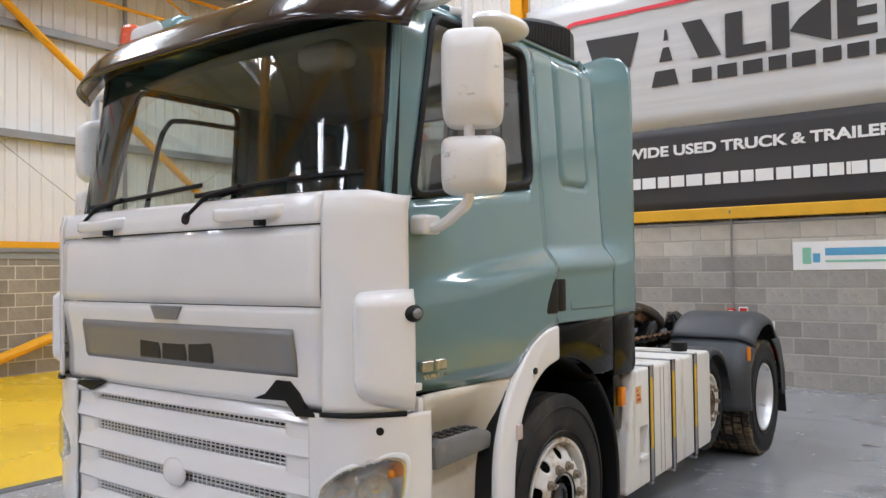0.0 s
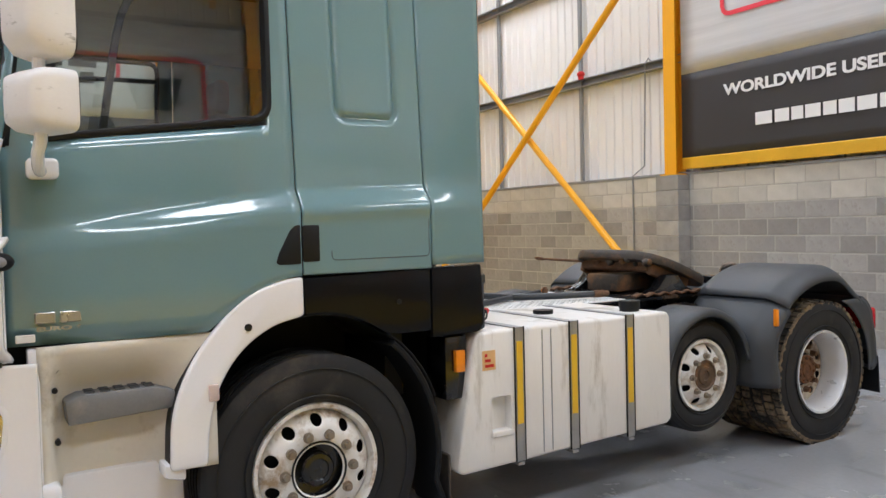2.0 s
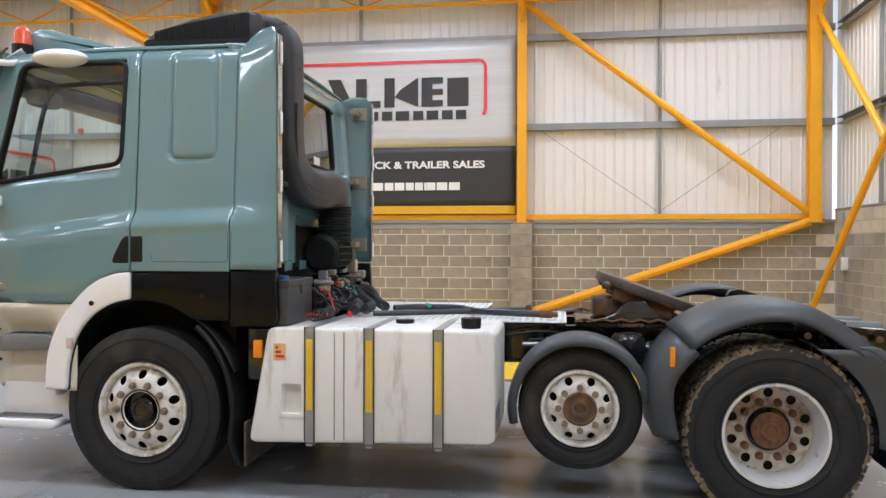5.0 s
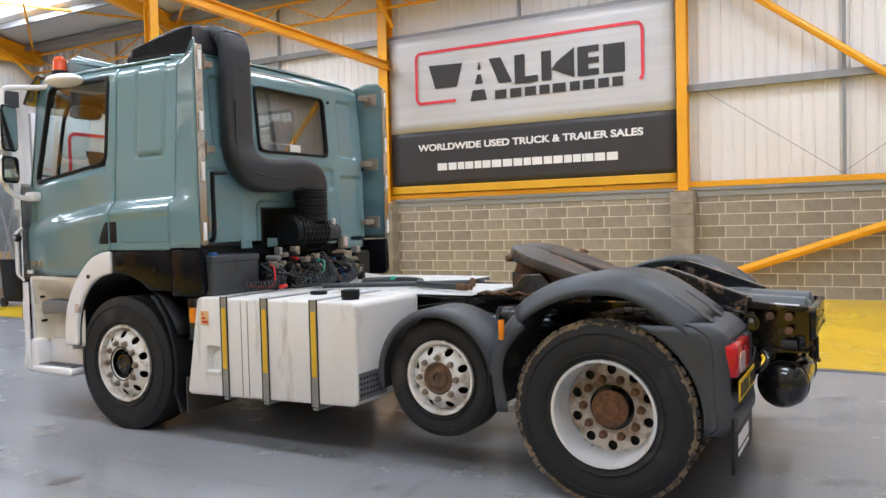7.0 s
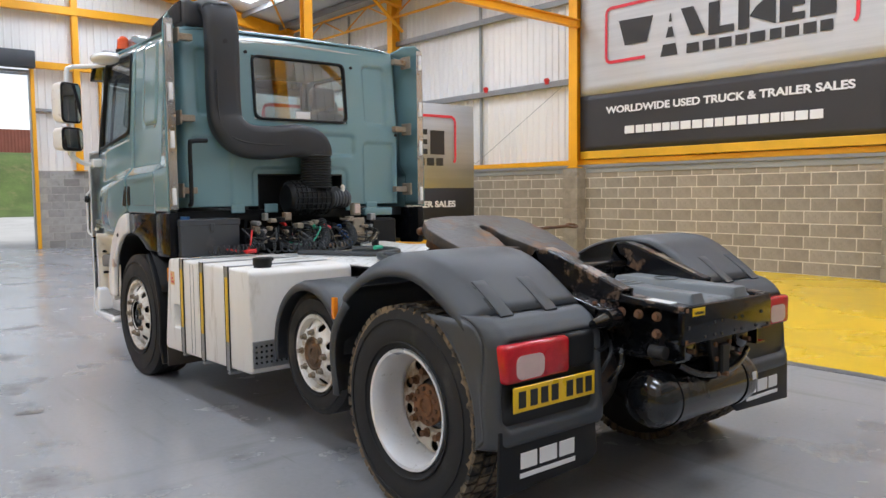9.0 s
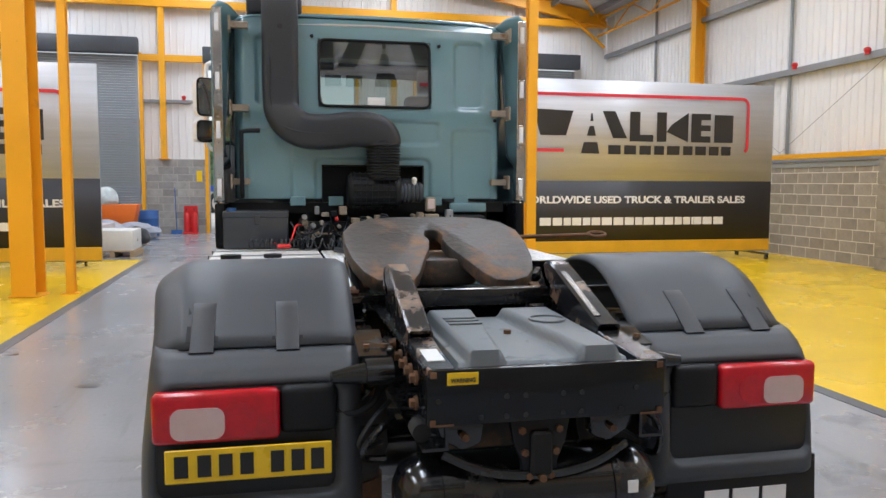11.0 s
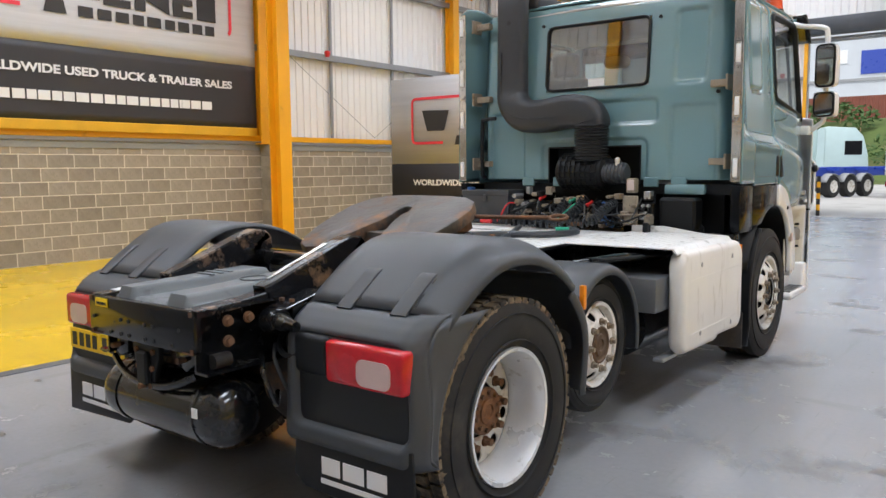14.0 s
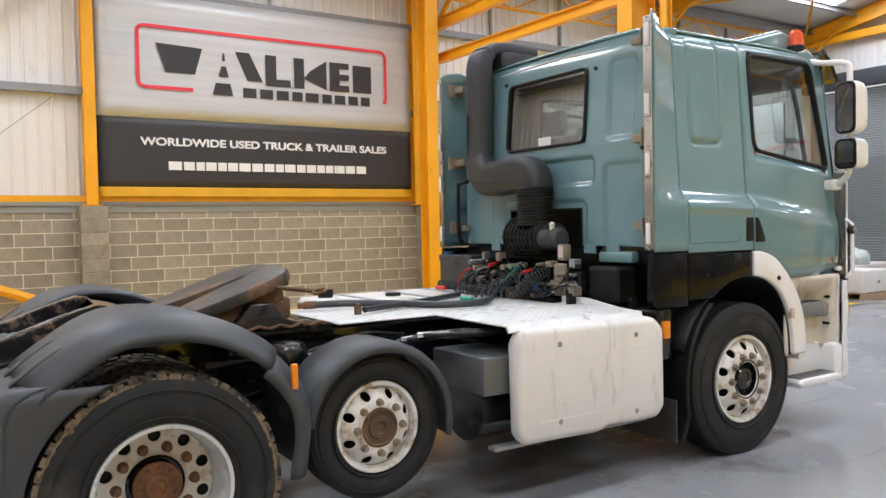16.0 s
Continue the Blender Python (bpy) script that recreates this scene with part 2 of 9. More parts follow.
def floor_surface(name, base, mark, rough, amount):
    """Sealed floor: cloudy patches, small round spots, scuffs along the lane and fine scratches."""
    m = surface(name, base, rough, 0, 0.12, 0.45, 30, 0.04, dirt=mark, dirt_amount=amount, dirt_scale=1.1, rough_var=0.12)
    n, l = m.node_tree.nodes, m.node_tree.links
    b = n["Principled BSDF"]
    old = b.inputs["Base Color"].links[0].from_socket
    tc = n.new("ShaderNodeTexCoord")
    last = old
    for sc, lo, hi, depth in (((2.2, 0.22, 1), 0.57, 0.74, 0.5), ((0.5, 2.4, 1), 0.6, 0.76, 0.4), ((34, 2.2, 1), 0.64, 0.74, 0.3), ((6, 6, 6), 0.67, 0.72, 0.5), ((16, 16, 16), 0.70, 0.74, 0.55)):
        mp, ns, mr, mx = n.new("ShaderNodeMapping"), n.new("ShaderNodeTexNoise"), n.new("ShaderNodeMapRange"), n.new("ShaderNodeMix")
        mp.inputs["Scale"].default_value = sc
        mp.inputs["Rotation"].default_value = (0, 0, 0.12 * sc[0])
        ns.inputs["Scale"].default_value, ns.inputs["Detail"].default_value, ns.inputs["Roughness"].default_value = 1.0, 5, 0.6
        mr.inputs["From Min"].default_value, mr.inputs["From Max"].default_value, mr.inputs["To Max"].default_value = lo, hi, depth
        mx.data_type = "RGBA"
        mx.inputs["B"].default_value = (*mark, 1)
        l.new(tc.outputs["Object"], mp.inputs[0])
        l.new(mp.outputs[0], ns.inputs["Vector"])
        l.new(ns.outputs["Fac"], mr.inputs["Value"])
        l.new(mr.outputs[0], mx.inputs["Factor"])
        l.new(last, mx.inputs["A"])
        last = mx.outputs["Result"]
    l.new(last, b.inputs["Base Color"])
    return m


FLOOR = floor_surface("sealed_concrete", (0.31, 0.315, 0.328), (0.11, 0.105, 0.10), 0.22, 0.34)
YFLOOR = floor_surface("yellow_floor_paint", (0.78, 0.5, 0.012), (0.5, 0.32, 0.03), 0.27, 0.12)
STRIPE = surface("dark_line_paint", (0.12, 0.12, 0.125), 0.45, 0, 0.1, 2, 40, 0.02)
SILVERV = surface("silver_banner_vinyl", (0.56, 0.56, 0.565), 0.45, 0.2, 0.10, 1.2, 8, 0.02, stretch=(0.3, 0.3, 9), rough_var=0.08)
DARKV = surface("dark_banner_vinyl", (0.035, 0.033, 0.035), 0.5, 0, 0.1, 1.5, 40, 0.02)
PINKRED = surface("red_banner_ink", (0.75, 0.045, 0.07), 0.5, 0, 0.04, 4, 60, 0)
INKGREY = surface("charcoal_banner_ink", (0.03, 0.028, 0.028), 0.5, 0, 0.06, 4, 60, 0)
WHITEINK = surface("white_banner_ink", (0.82, 0.82, 0.82), 0.5, 0, 0.03, 4, 60, 0)
YVINYL = surface("yellow_banner_vinyl", (0.72, 0.4, 0.02), 0.4, 0, 0.1, 3, 40, 0.03)
SHUTTER = surface("shutter_slat", (0.28, 0.305, 0.325), 0.45, 0.4, 0.06, 2, 60, 0.02)
CARD = surface("cardboard", (0.42, 0.29, 0.17), 0.85, 0, 0.1, 6, 60, 0.08)
WOOD = surface("pallet_wood", (0.42, 0.29, 0.16), 0.8, 0, 0.2, 8, 60, 0.15, stretch=(1, 6, 1))
YARD = surface("yard_concrete", (0.52, 0.51, 0.49), 0.85, 0, 0.15, 0.3, 10, 0.1, dirt=(0.28, 0.27, 0.25), dirt_amount=0.3, dirt_scale=0.5)
LAMP = glow("rooflight_sheet", (0.83, 0.89, 1.0), ROOFLIGHT)


# ---- mesh helpers ----
def B():
    return bmesh.new()


def part(name, bm, material, parent=None, label="", sharp=35, solid=0.0):
    bmesh.ops.remove_doubles(bm, verts=bm.verts, dist=1e-5)
    bmesh.ops.recalc_face_normals(bm, faces=bm.faces)
    me = bpy.data.meshes.new(name)
    bm.to_mesh(me)
    bm.free()
    me.shade_smooth()
    me.set_sharp_from_angle(angle=radians(sharp))
    me.materials.append(material)
    ob = new(name, me)
    if parent is not None:
        ob.parent = parent
    if label:
        tagged(ob, label)
    if solid:
        s = ob.modifiers.new("thickness", "SOLIDIFY")
        s.thickness, s.offset = solid, 0
    return ob


def empty(name, at=(0, 0, 0), **tags):
    e = new(name)
    e.location = at
    e.empty_display_size = 0.2
    return tagged(e, **tags)


def box(bm, x0, x1, y0, y1, z0, z1, bev=0.0, seg=2):
    c = Vector(((x0 + x1) / 2, (y0 + y1) / 2, (z0 + z1) / 2))
    m = Matrix.Translation(c) @ Matrix.Diagonal((abs(x1 - x0), abs(y1 - y0), abs(z1 - z0), 1))
    r = bmesh.ops.create_cube(bm, size=1, matrix=m)
    if bev:
        es = list({e for v in r["verts"] for e in v.link_edges})
        r2 = bmesh.ops.bevel(bm, geom=es, offset=bev, segments=seg, profile=0.5, affect="EDGES")
        return list({v for f in r2["faces"] for v in f.verts})
    return r["verts"]


def turned(bm, verts, m):
    bmesh.ops.transform(bm, matrix=m, verts=[v for v in verts if v.is_valid])


def cyl(bm, p0, p1, r, r2=None, n=20):
    p0, p1 = Vector(p0), Vector(p1)
    d = p1 - p0
    q = d.to_track_quat("Z", "Y").to_matrix().to_4x4()
    return bmesh.ops.create_cone(bm, cap_ends=True, segments=n, radius1=r, radius2=r if r2 is None else r2, depth=d.length,
                                 matrix=Matrix.Translation((p0 + p1) / 2) @ q)["verts"]


def ball(bm, c, r, s=(1, 1, 1), n=16):
    return bmesh.ops.create_uvsphere(bm, u_segments=n, v_segments=max(6, n // 2), radius=r,
                                     matrix=Matrix.Translation(c) @ Matrix.Diagonal((*s, 1)))["verts"]


def sweep(bm, pts, section, up=(0, 0, 1), closed=False, caps=True):
    """Carry a closed 2D section (list of (a, b)) along a line of points."""
    pts = [Vector(p) for p in pts]
    rings = []
    k = len(pts)
    side = None
    for i, p in enumerate(pts):
        a = pts[(i - 1) % k] if (closed or i > 0) else p
        b = pts[(i + 1) % k] if (closed or i < k - 1) else p
        t = (b - a).normalized()
        if side is None:
            side = t.cross(Vector(up))
            if side.length < 1e-3:
                side = t.cross(Vector((0, 1, 0)))
        else:
            side = side - side.dot(t) * t
        side.normalize()
        top = side.cross(t)
        rings.append([bm.verts.new(p + side * u + top * v) for u, v in section])
    n = len(section)
    for i in range(k if closed else k - 1):
        r0, r1 = rings[i], rings[(i + 1) % k]
        for j in range(n):
            bm.faces.new((r0[j], r0[(j + 1) % n], r1[(j + 1) % n], r1[j]))
    if caps and not closed:
        bm.faces.new(rings[0][::-1])
        bm.faces.new(rings[-1])


def circle(r, n=8, sx=1.0, sy=1.0):
    return [(r * sx * math.cos(2 * math.pi * i / n), r * sy * math.sin(2 * math.pi * i / n)) for i in range(n)]


def rrect(w, h, r, k=4):
    out = []
    for cx, cy, a0 in ((w / 2 - r, h / 2 - r, 0), (-w / 2 + r, h / 2 - r, 90), (-w / 2 + r, -h / 2 + r, 180), (w / 2 - r, -h / 2 + r, 270)):
        for i in range(k + 1):
            a = radians(a0 + 90 * i / k)
            out.append((cx + r * math.cos(a), cy + r * math.sin(a)))
    return out


def smooth(pts, n=6):
    """A round line through the given points."""
    p = [Vector(q) for q in pts]
    p = [2 * p[0] - p[1]] + p + [2 * p[-1] - p[-2]]
    out = []
    for i in range(1, len(p) - 2):
        for k in range(n):
            t = k / n
            a, b, c, d = p[i - 1], p[i], p[i + 1], p[i + 2]
            out.append(0.5 * ((2 * b) + (c - a) * t + (2 * a - 5 * b + 4 * c - d) * t * t + (3 * b - a - 3 * c + d) * t ** 3))
    out.append(p[-2])
    return out


def tube(bm, pts, r, n=8, closed=False):
    sweep(bm, pts, circle(r, n), closed=closed)


def prism(bm, poly, axis, a0, a1, bev=0.0, seg=2):
    """A 2D outline carried along an axis: x takes (y, z), y takes (x, z), z takes (x, y)."""
    def at(u, v, a):
        return {"x": (a, u, v), "y": (u, a, v), "z": (u, v, a)}[axis]
    lo = [bm.verts.new(at(u, v, a0)) for u, v in poly]
    hi = [bm.verts.new(at(u, v, a1)) for u, v in poly]
    n = len(poly)
    fs = [bm.faces.new(lo), bm.faces.new(hi[::-1])]
    for i in range(n):
        fs.append(bm.faces.new((lo[i], lo[(i + 1) % n], hi[(i + 1) % n], hi[i])))
    if bev:
        bmesh.ops.recalc_face_normals(bm, faces=fs)
        es = [e for e in {e for f in fs for e in f.edges} if len(e.link_faces) == 2 and e.calc_face_angle(0) > radians(25)]
        bmesh.ops.bevel(bm, geom=es, offset=bev, segments=seg, profile=0.5, affect="EDGES")
    return lo + hi


def lathe(bm, profile, centre, n=48, axis="x", side=1):
    """Profile of (radius, offset along the axis)."""
    rings = []
    for r, o in profile:
        ring = []
        for i in range(n):
            a = 2 * math.pi * i / n
            u, v = r * math.cos(a), r * math.sin(a)
            p = {"x": (side * o, u, v), "y": (u, side * o, v), "z": (u, v, side * o)}[axis]
            ring.append(bm.verts.new(Vector(centre) + Vector(p)))
        rings.append(ring)
    for a, b in zip(rings, rings[1:]):
        for i in range(n):
            bm.faces.new((a[i], a[(i + 1) % n], b[(i + 1) % n], b[i]))
    return rings


def grid(bm, us, vs, fn, skip=None):
    rows = [[bm.verts.new(fn(u, v)) for u in us] for v in vs]
    for j in range(len(vs) - 1):
        for i in range(len(us) - 1):
            if skip and skip((us[i] + us[i + 1]) / 2, (vs[j] + vs[j + 1]) / 2):
                continue
            bm.faces.new((rows[j][i], rows[j][i + 1], rows[j + 1][i + 1], rows[j + 1][i]))
    return rows


def span(a, b, n):
    return [a + (b - a) * i / n for i in range(n + 1)]


def sstep(a, b, x):
    t = min(1, max(0, (x - a) / (b - a)))
    return t * t * (3 - 2 * t)


def lettering(name, words, material, parent, m, width, height, depth=0.002):
    """Words in the built-in font, fitted into a width and height, at a pose whose x runs along the line and y up."""
    cu = bpy.data.curves.new(name, "FONT")
    cu.body, cu.extrude, cu.offset = words, depth, 0.034
    tmp = bpy.data.objects.new("words", cu)
    scene.collection.objects.link(tmp)
    bpy.context.view_layer.update()
    me = bpy.data.meshes.new_from_object(tmp.evaluated_get(bpy.context.evaluated_depsgraph_get()))
    bpy.data.objects.remove(tmp)
    co = np.array([v.co[:] for v in me.vertices])
    lo, hi = co.min(0), co.max(0)
    me.transform(Matrix.Diagonal((width / (hi[0] - lo[0]), height / (hi[1] - lo[1]), 1, 1)) @ Matrix.Translation((-lo[0], -lo[1], 0)))
    me.transform(m)
    me.materials.append(material)
    ob = new(name, me)
    ob.parent = parent
    return ob

# ---- the hall ----
XE, XW, YS, YN = 10.25, -9.98, -7.86, 18.0
EAVE, RIDGE = 7.1, 8.9

floor_ob = None
bm = B()
box(bm, XW - 0.4, XE + 0.4, YS - 0.4, YN + 0.25, -0.2, 0.0)
tagged(part("floor", bm, FLOOR), "sealed pale grey concrete hall floor with stains", "floor", kind="structure")
for nm, x0, x1, yn in (("yellow_floor_east", 3.32, XE, 10.9), ("yellow_floor_west", XW, -3.36, 9.6)):
    bm = B()
    box(bm, x0, x1, YS, yn, 0.0, 0.004)
    tagged(part(nm, bm, YFLOOR), "glossy yellow painted floor area beside the grey lane", "painted floor", kind="structure")
    bm = B()
    inner = x0 if x0 > 0 else x1
    s = 1 if x0 > 0 else -1
    box(bm, inner - s * 0.13, inner, YS, yn, 0.0, 0.005)
    box(bm, min(inner - s * 0.13, inner + s * 3.2), max(inner - s * 0.13, inner + s * 3.2), yn, yn + 0.13, 0.0, 0.005)
    tagged(part("floor_line", bm, STRIPE), "dark grey painted border line on the floor", "floor line", kind="structure")

# oil marks on the floor
random.seed(4)
bm = B()
for cx, cy, r in ((-2.2, -0.7, 0.13), (-3.0, -2.6, 0.06), (-1.9, -4.6, 0.09), (2.4, -2.2, 0.14), (2.9, -1.2, 0.08), (-3.1, 0.6, 0.1), (-2.4, -5.2, 0.07), (1.8, -5.9, 0.1),
                  (2.6, -3.6, 0.05), (-0.6, -6.0, 0.12), (2.2, -0.2, 0.06), (-2.9, -3.9, 0.045)):
    vs = []
    for i in range(18):
        a = 2 * math.pi * i / 18
        q = 0.5 * r * (0.65 + 0.5 * random.random())
        vs.append(bm.verts.new((cx + 1.5 * q * math.cos(a), cy + q * math.sin(a), 0.003)))
    bm.faces.new(vs)
OIL = surface("oil_mark", (0.15, 0.145, 0.14), 0.3, 0, 0.3, 8, 60, 0.02)
tagged(part("oil_stain", bm, OIL), "dark dried oil spots on the concrete", "stain", kind="stuff")


# block walls: a mortar core, blocks laid on it, pilasters
bm = B()
box(bm, -0.2165, 0.2165, -0.06, 0.0, -0.104, 0.104, 0.004, 1)
me_block = bpy.data.meshes.new("block")
bm.to_mesh(me_block)
bm.free()
me_block.shade_flat()
meshes = {}


def block_mesh(material):
    if material.name not in meshes:
        me = me_block.copy()
        me.materials.append(material)
        meshes[material.name] = me
    return meshes[material.name]


block_jobs = []


def block_wall(name, p0, p1, courses, thick, label, material, pale=None, near=None, gaps=()):
    """A wall from p0 to p1 whose face looks to the left of that line."""
    p0, p1 = Vector((*p0, 0)), Vector((*p1, 0))
    d = (p1 - p0)
    length = d.length
    d.normalize()
    nrm = Vector((-d.y, d.x, 0))
    turn = Matrix((d, -nrm, Vector((0, 0, 1)))).transposed().to_4x4()
    top = courses * 0.225 + 0.01
    bm = B()
    edges = [0.0] + [g for gap in gaps for g in gap] + [length]
    for a, b in zip(edges[::2], edges[1::2]):
        vs = box(bm, a, b, 0.0035, thick, 0.0, top)
    bmesh.ops.transform(bm, matrix=Matrix.Translation(p0) @ turn, verts=bm.verts)
    wall = tagged(part(name, bm, MORTARG if material is BLOCKG else MORTAR), label, "wall", kind="structure")
    block_jobs.append((wall, p0, d, nrm, turn, length, courses, material, pale, near, gaps))
    return wall


wall_e = block_wall("wall_east", (XE, YS), (XE, YN), 9, 0.25, "buff concrete block wall with pale mortar joints", BLOCK, near=(1, 16))
wall_w = block_wall("wall_west", (XW, YN), (XW, YS), 9, 0.25, "buff concrete block wall with pale mortar joints", BLOCK, near=(9, 24))
wall_s = block_wall("wall_south", (XW, YS), (XE, YS), 10, 0.25, "grey concrete block wall with paler upper courses", BLOCKG, BLOCKL, near=(7, 20.3))
DOOR_X = (-2.66, 1.82)
wall_n = block_wall("wall_north", (XE, YN), (XW, YN), 10, 0.25, "grey concrete block wall pierced by three tall doors", BLOCKG, near=(0, 0),
                    gaps=((XE - 9.2, XE - 3.8), (XE - DOOR_X[1], XE - DOOR_X[0]), (XE + 4.63, XE + 9.6)))


def pilaster(x, y, sx, sy, courses, material):
    bm = B()
    for c in range(courses):
        k = 0.004
        box(bm, x - sx / 2 + k, x + sx / 2 - k, y - sy / 2 + k, y + sy / 2 - k, c * 0.225 + 0.006, c * 0.225 + 0.219, 0.006, 1)
    box(bm, x - sx / 2 + 0.012, x + sx / 2 - 0.012, y - sy / 2 + 0.012, y + sy / 2 - 0.012, 0, courses * 0.225)
    return tagged(part("pilaster", bm, material), "concrete block pier under a steel column", "pier", group="wall piers", kind="structure")


E_COLS, W_COLS = (-1.83, 4.95, 11.9), (-2.42, 4.25, 10.6)
for y in E_COLS:
    pilaster(XE - 0.15, y, 0.3, 0.44, 9, BLOCK)
for y in W_COLS:
    pilaster(XW + 0.15, y, 0.3, 0.44, 9, BLOCK)
for x in (3.68, -3.3):
    pilaster(x, YS + 0.13, 0.44, 0.26, 10, BLOCKG)


# ribbed lining above the blocks
def cladding(name, p0, p1, z0, z1, holes=()):
    p0, p1 = Vector((*p0, 0)), Vector((*p1, 0))
    d = (p1 - p0)
    length = d.length
    d.normalize()
    nrm = Vector((-d.y, d.x, 0))
    bm = B()
    prof = []
    s = 0.0
    while s < length:
        prof += [(s, 0), (s + 0.145, 0), (s + 0.16, 0.022), (s + 0.185, 0.022)]
        s += 0.2
    prof.append((length, 0))
    for (a, da), (b, db) in zip(prof, prof[1:]):
        zz = [(z0, z1)]
        for h0, h1, hz in holes:
            if h0 - 0.02 < (a + b) / 2 < h1 + 0.02:
                zz = [(max(hz, z0), z1)]
        for lo, hi in zz:
            q = [p0 + d * a + nrm * da, p0 + d * b + nrm * db]
            bm.faces.new([bm.verts.new((v.x, v.y, z)) for v, z in ((q[0], lo), (q[1], lo), (q[1], hi), (q[0], hi))])
    bmesh.ops.remove_doubles(bm, verts=bm.verts, dist=1e-5)
    return tagged(part(name, bm, CLAD, sharp=20), "white ribbed steel wall lining", "wall lining", kind="structure")


cladding("wall_lining_east", (XE + 0.17, YS), (XE + 0.17, YN), 2.0, EAVE + 0.3)
cladding("wall_lining_west", (XW - 0.17, YN), (XW - 0.17, YS), 2.0, EAVE + 0.3)
cladding("wall_lining_south", (XW - 0.2, YS - 0.17), (XE + 0.2, YS - 0.17), 2.2, RIDGE + 0.2)
cladding("wall_lining_north", (XE + 0.2, YN + 0.17), (XW - 0.2, YN + 0.17), 2.2, RIDGE + 0.2,
         holes=((XE + 0.2 - 9.2, XE + 0.2 - 3.8, 5.4), (XE + 0.2 - DOOR_X[1], XE + 0.2 - DOOR_X[0], 5.4), (XE + 0.2 + 4.63, XE + 0.2 + 9.6, 5.4)))


def channel(name, p0, p1, w, h, material, label, category, t=0.012, group=""):
    """A rolled C or Z rail between two points, open to one side."""
    bm = B()
    sec = [(-w / 2, -h / 2), (w / 2, -h / 2), (w / 2, -h / 2 + t), (-w / 2 + t, -h / 2 + t), (-w / 2 + t, h / 2 - t), (w / 2, h / 2 - t), (w / 2, h / 2), (-w / 2, h / 2)]
    sweep(bm, [p0, p1], sec)
    return tagged(part(name, bm, material, sharp=20), label, category, group, "structure")


def ibeam(name, p0, p1, w, h, material=YSTEEL, label="yellow painted steel beam", category="steel beam", t=0.018, up=(0, 0, 1), group=""):
    bm = B()
    f = t * 0.8
    sec = [(-w / 2, -h / 2), (w / 2, -h / 2), (w / 2, -h / 2 + t), (f / 2, -h / 2 + t), (f / 2, h / 2 - t), (w / 2, h / 2 - t), (w / 2, h / 2), (-w / 2, h / 2), (-w / 2, h / 2 - t), (-f / 2, h / 2 - t), (-f / 2, -h / 2 + t), (-w / 2, -h / 2 + t)]
    sweep(bm, [p0, p1], sec, up=up)
    return tagged(part(name, bm, material, sharp=20), label, category, group, "structure")


def bar(name, pts, r, material=YSTEEL, label="yellow painted round steel brace", category="brace", n=10):
    bm = B()
    tube(bm, pts, r, n)
    return tagged(part(name, bm, material), label, category, kind="structure")


for z in (4.0, 5.83):
    channel("purlin", (XE + 0.08, YS, z), (XE + 0.08, YN, z), 0.14, 0.13, PURLIN, "grey steel sheeting rail along the wall", "sheeting rail", group="sheeting rails")
    channel("purlin", (XW - 0.08, YN, z), (XW - 0.08, YS, z), 0.14, 0.13, PURLIN, "grey steel sheeting rail along the wall", "sheeting rail", group="sheeting rails")
    channel("purlin", (XE, YS - 0.08, z), (XW, YS - 0.08, z), 0.14, 0.13, PURLIN, "grey steel sheeting rail along the wall", "sheeting rail", group="sheeting rails")
channel("purlin", (3.06, YN + 0.08, 4.0), (1.9, YN + 0.08, 4.0), 0.14, 0.08, PURLIN, "grey steel sheeting rail along the wall", "sheeting rail", group="sheeting rails")
channel("purlin", (-2.7, YN + 0.08, 4.0), (-4.6, YN + 0.08, 4.0), 0.14, 0.08, PURLIN, "grey steel sheeting rail along the wall", "sheeting rail", group="sheeting rails")


def stud(x, y, z0=2.05, z1=EAVE):
    bm = B()
    box(bm, x - 0.03, x + 0.03, y - 0.03, y + 0.03, z0, z1, 0.004, 1)
    return tagged(part("sag_bar", bm, PURLIN), "slim grey steel post between sheeting rails", "post", "sag bars", "structure")


for y in (-4.58, 1.6, 8.3, 14.5):
    stud(XE + 0.09, y)
for y in (-5.3, 0.9, 6.2, 8.3, 12.6, 14.6):
    stud(XW - 0.09, y)
for x in (8.3, 5.9, 0.2, -5.5, -7.6):
    stud(x, YS - 0.09, 2.25)

# yellow edge beam over the blocks
for x in (XE + 0.04, XW - 0.04):
    bm = B()
    box(bm, x - 0.07, x + 0.07, YS + 0.2, YN, 2.10, 2.21, 0.006, 1)
    tagged(part("edge_beam", bm, YSTEEL), "yellow steel rail along the block wall top", "steel rail", kind="structure")
    bm = B()
    box(bm, x - 0.08, x + 0.08, YS, YN, 2.035, 2.098, 0.004, 1)
    tagged(part("wall_capping", bm, PURLIN), "grey folded capping on the block wall", "capping", kind="structure")
bm = B()
box(bm, XW, XE, YS - 0.12, YS + 0.01, 2.262, 2.30, 0.004, 1)
tagged(part("wall_capping", bm, PURLIN), "grey folded capping on the block wall", "capping", kind="structure")


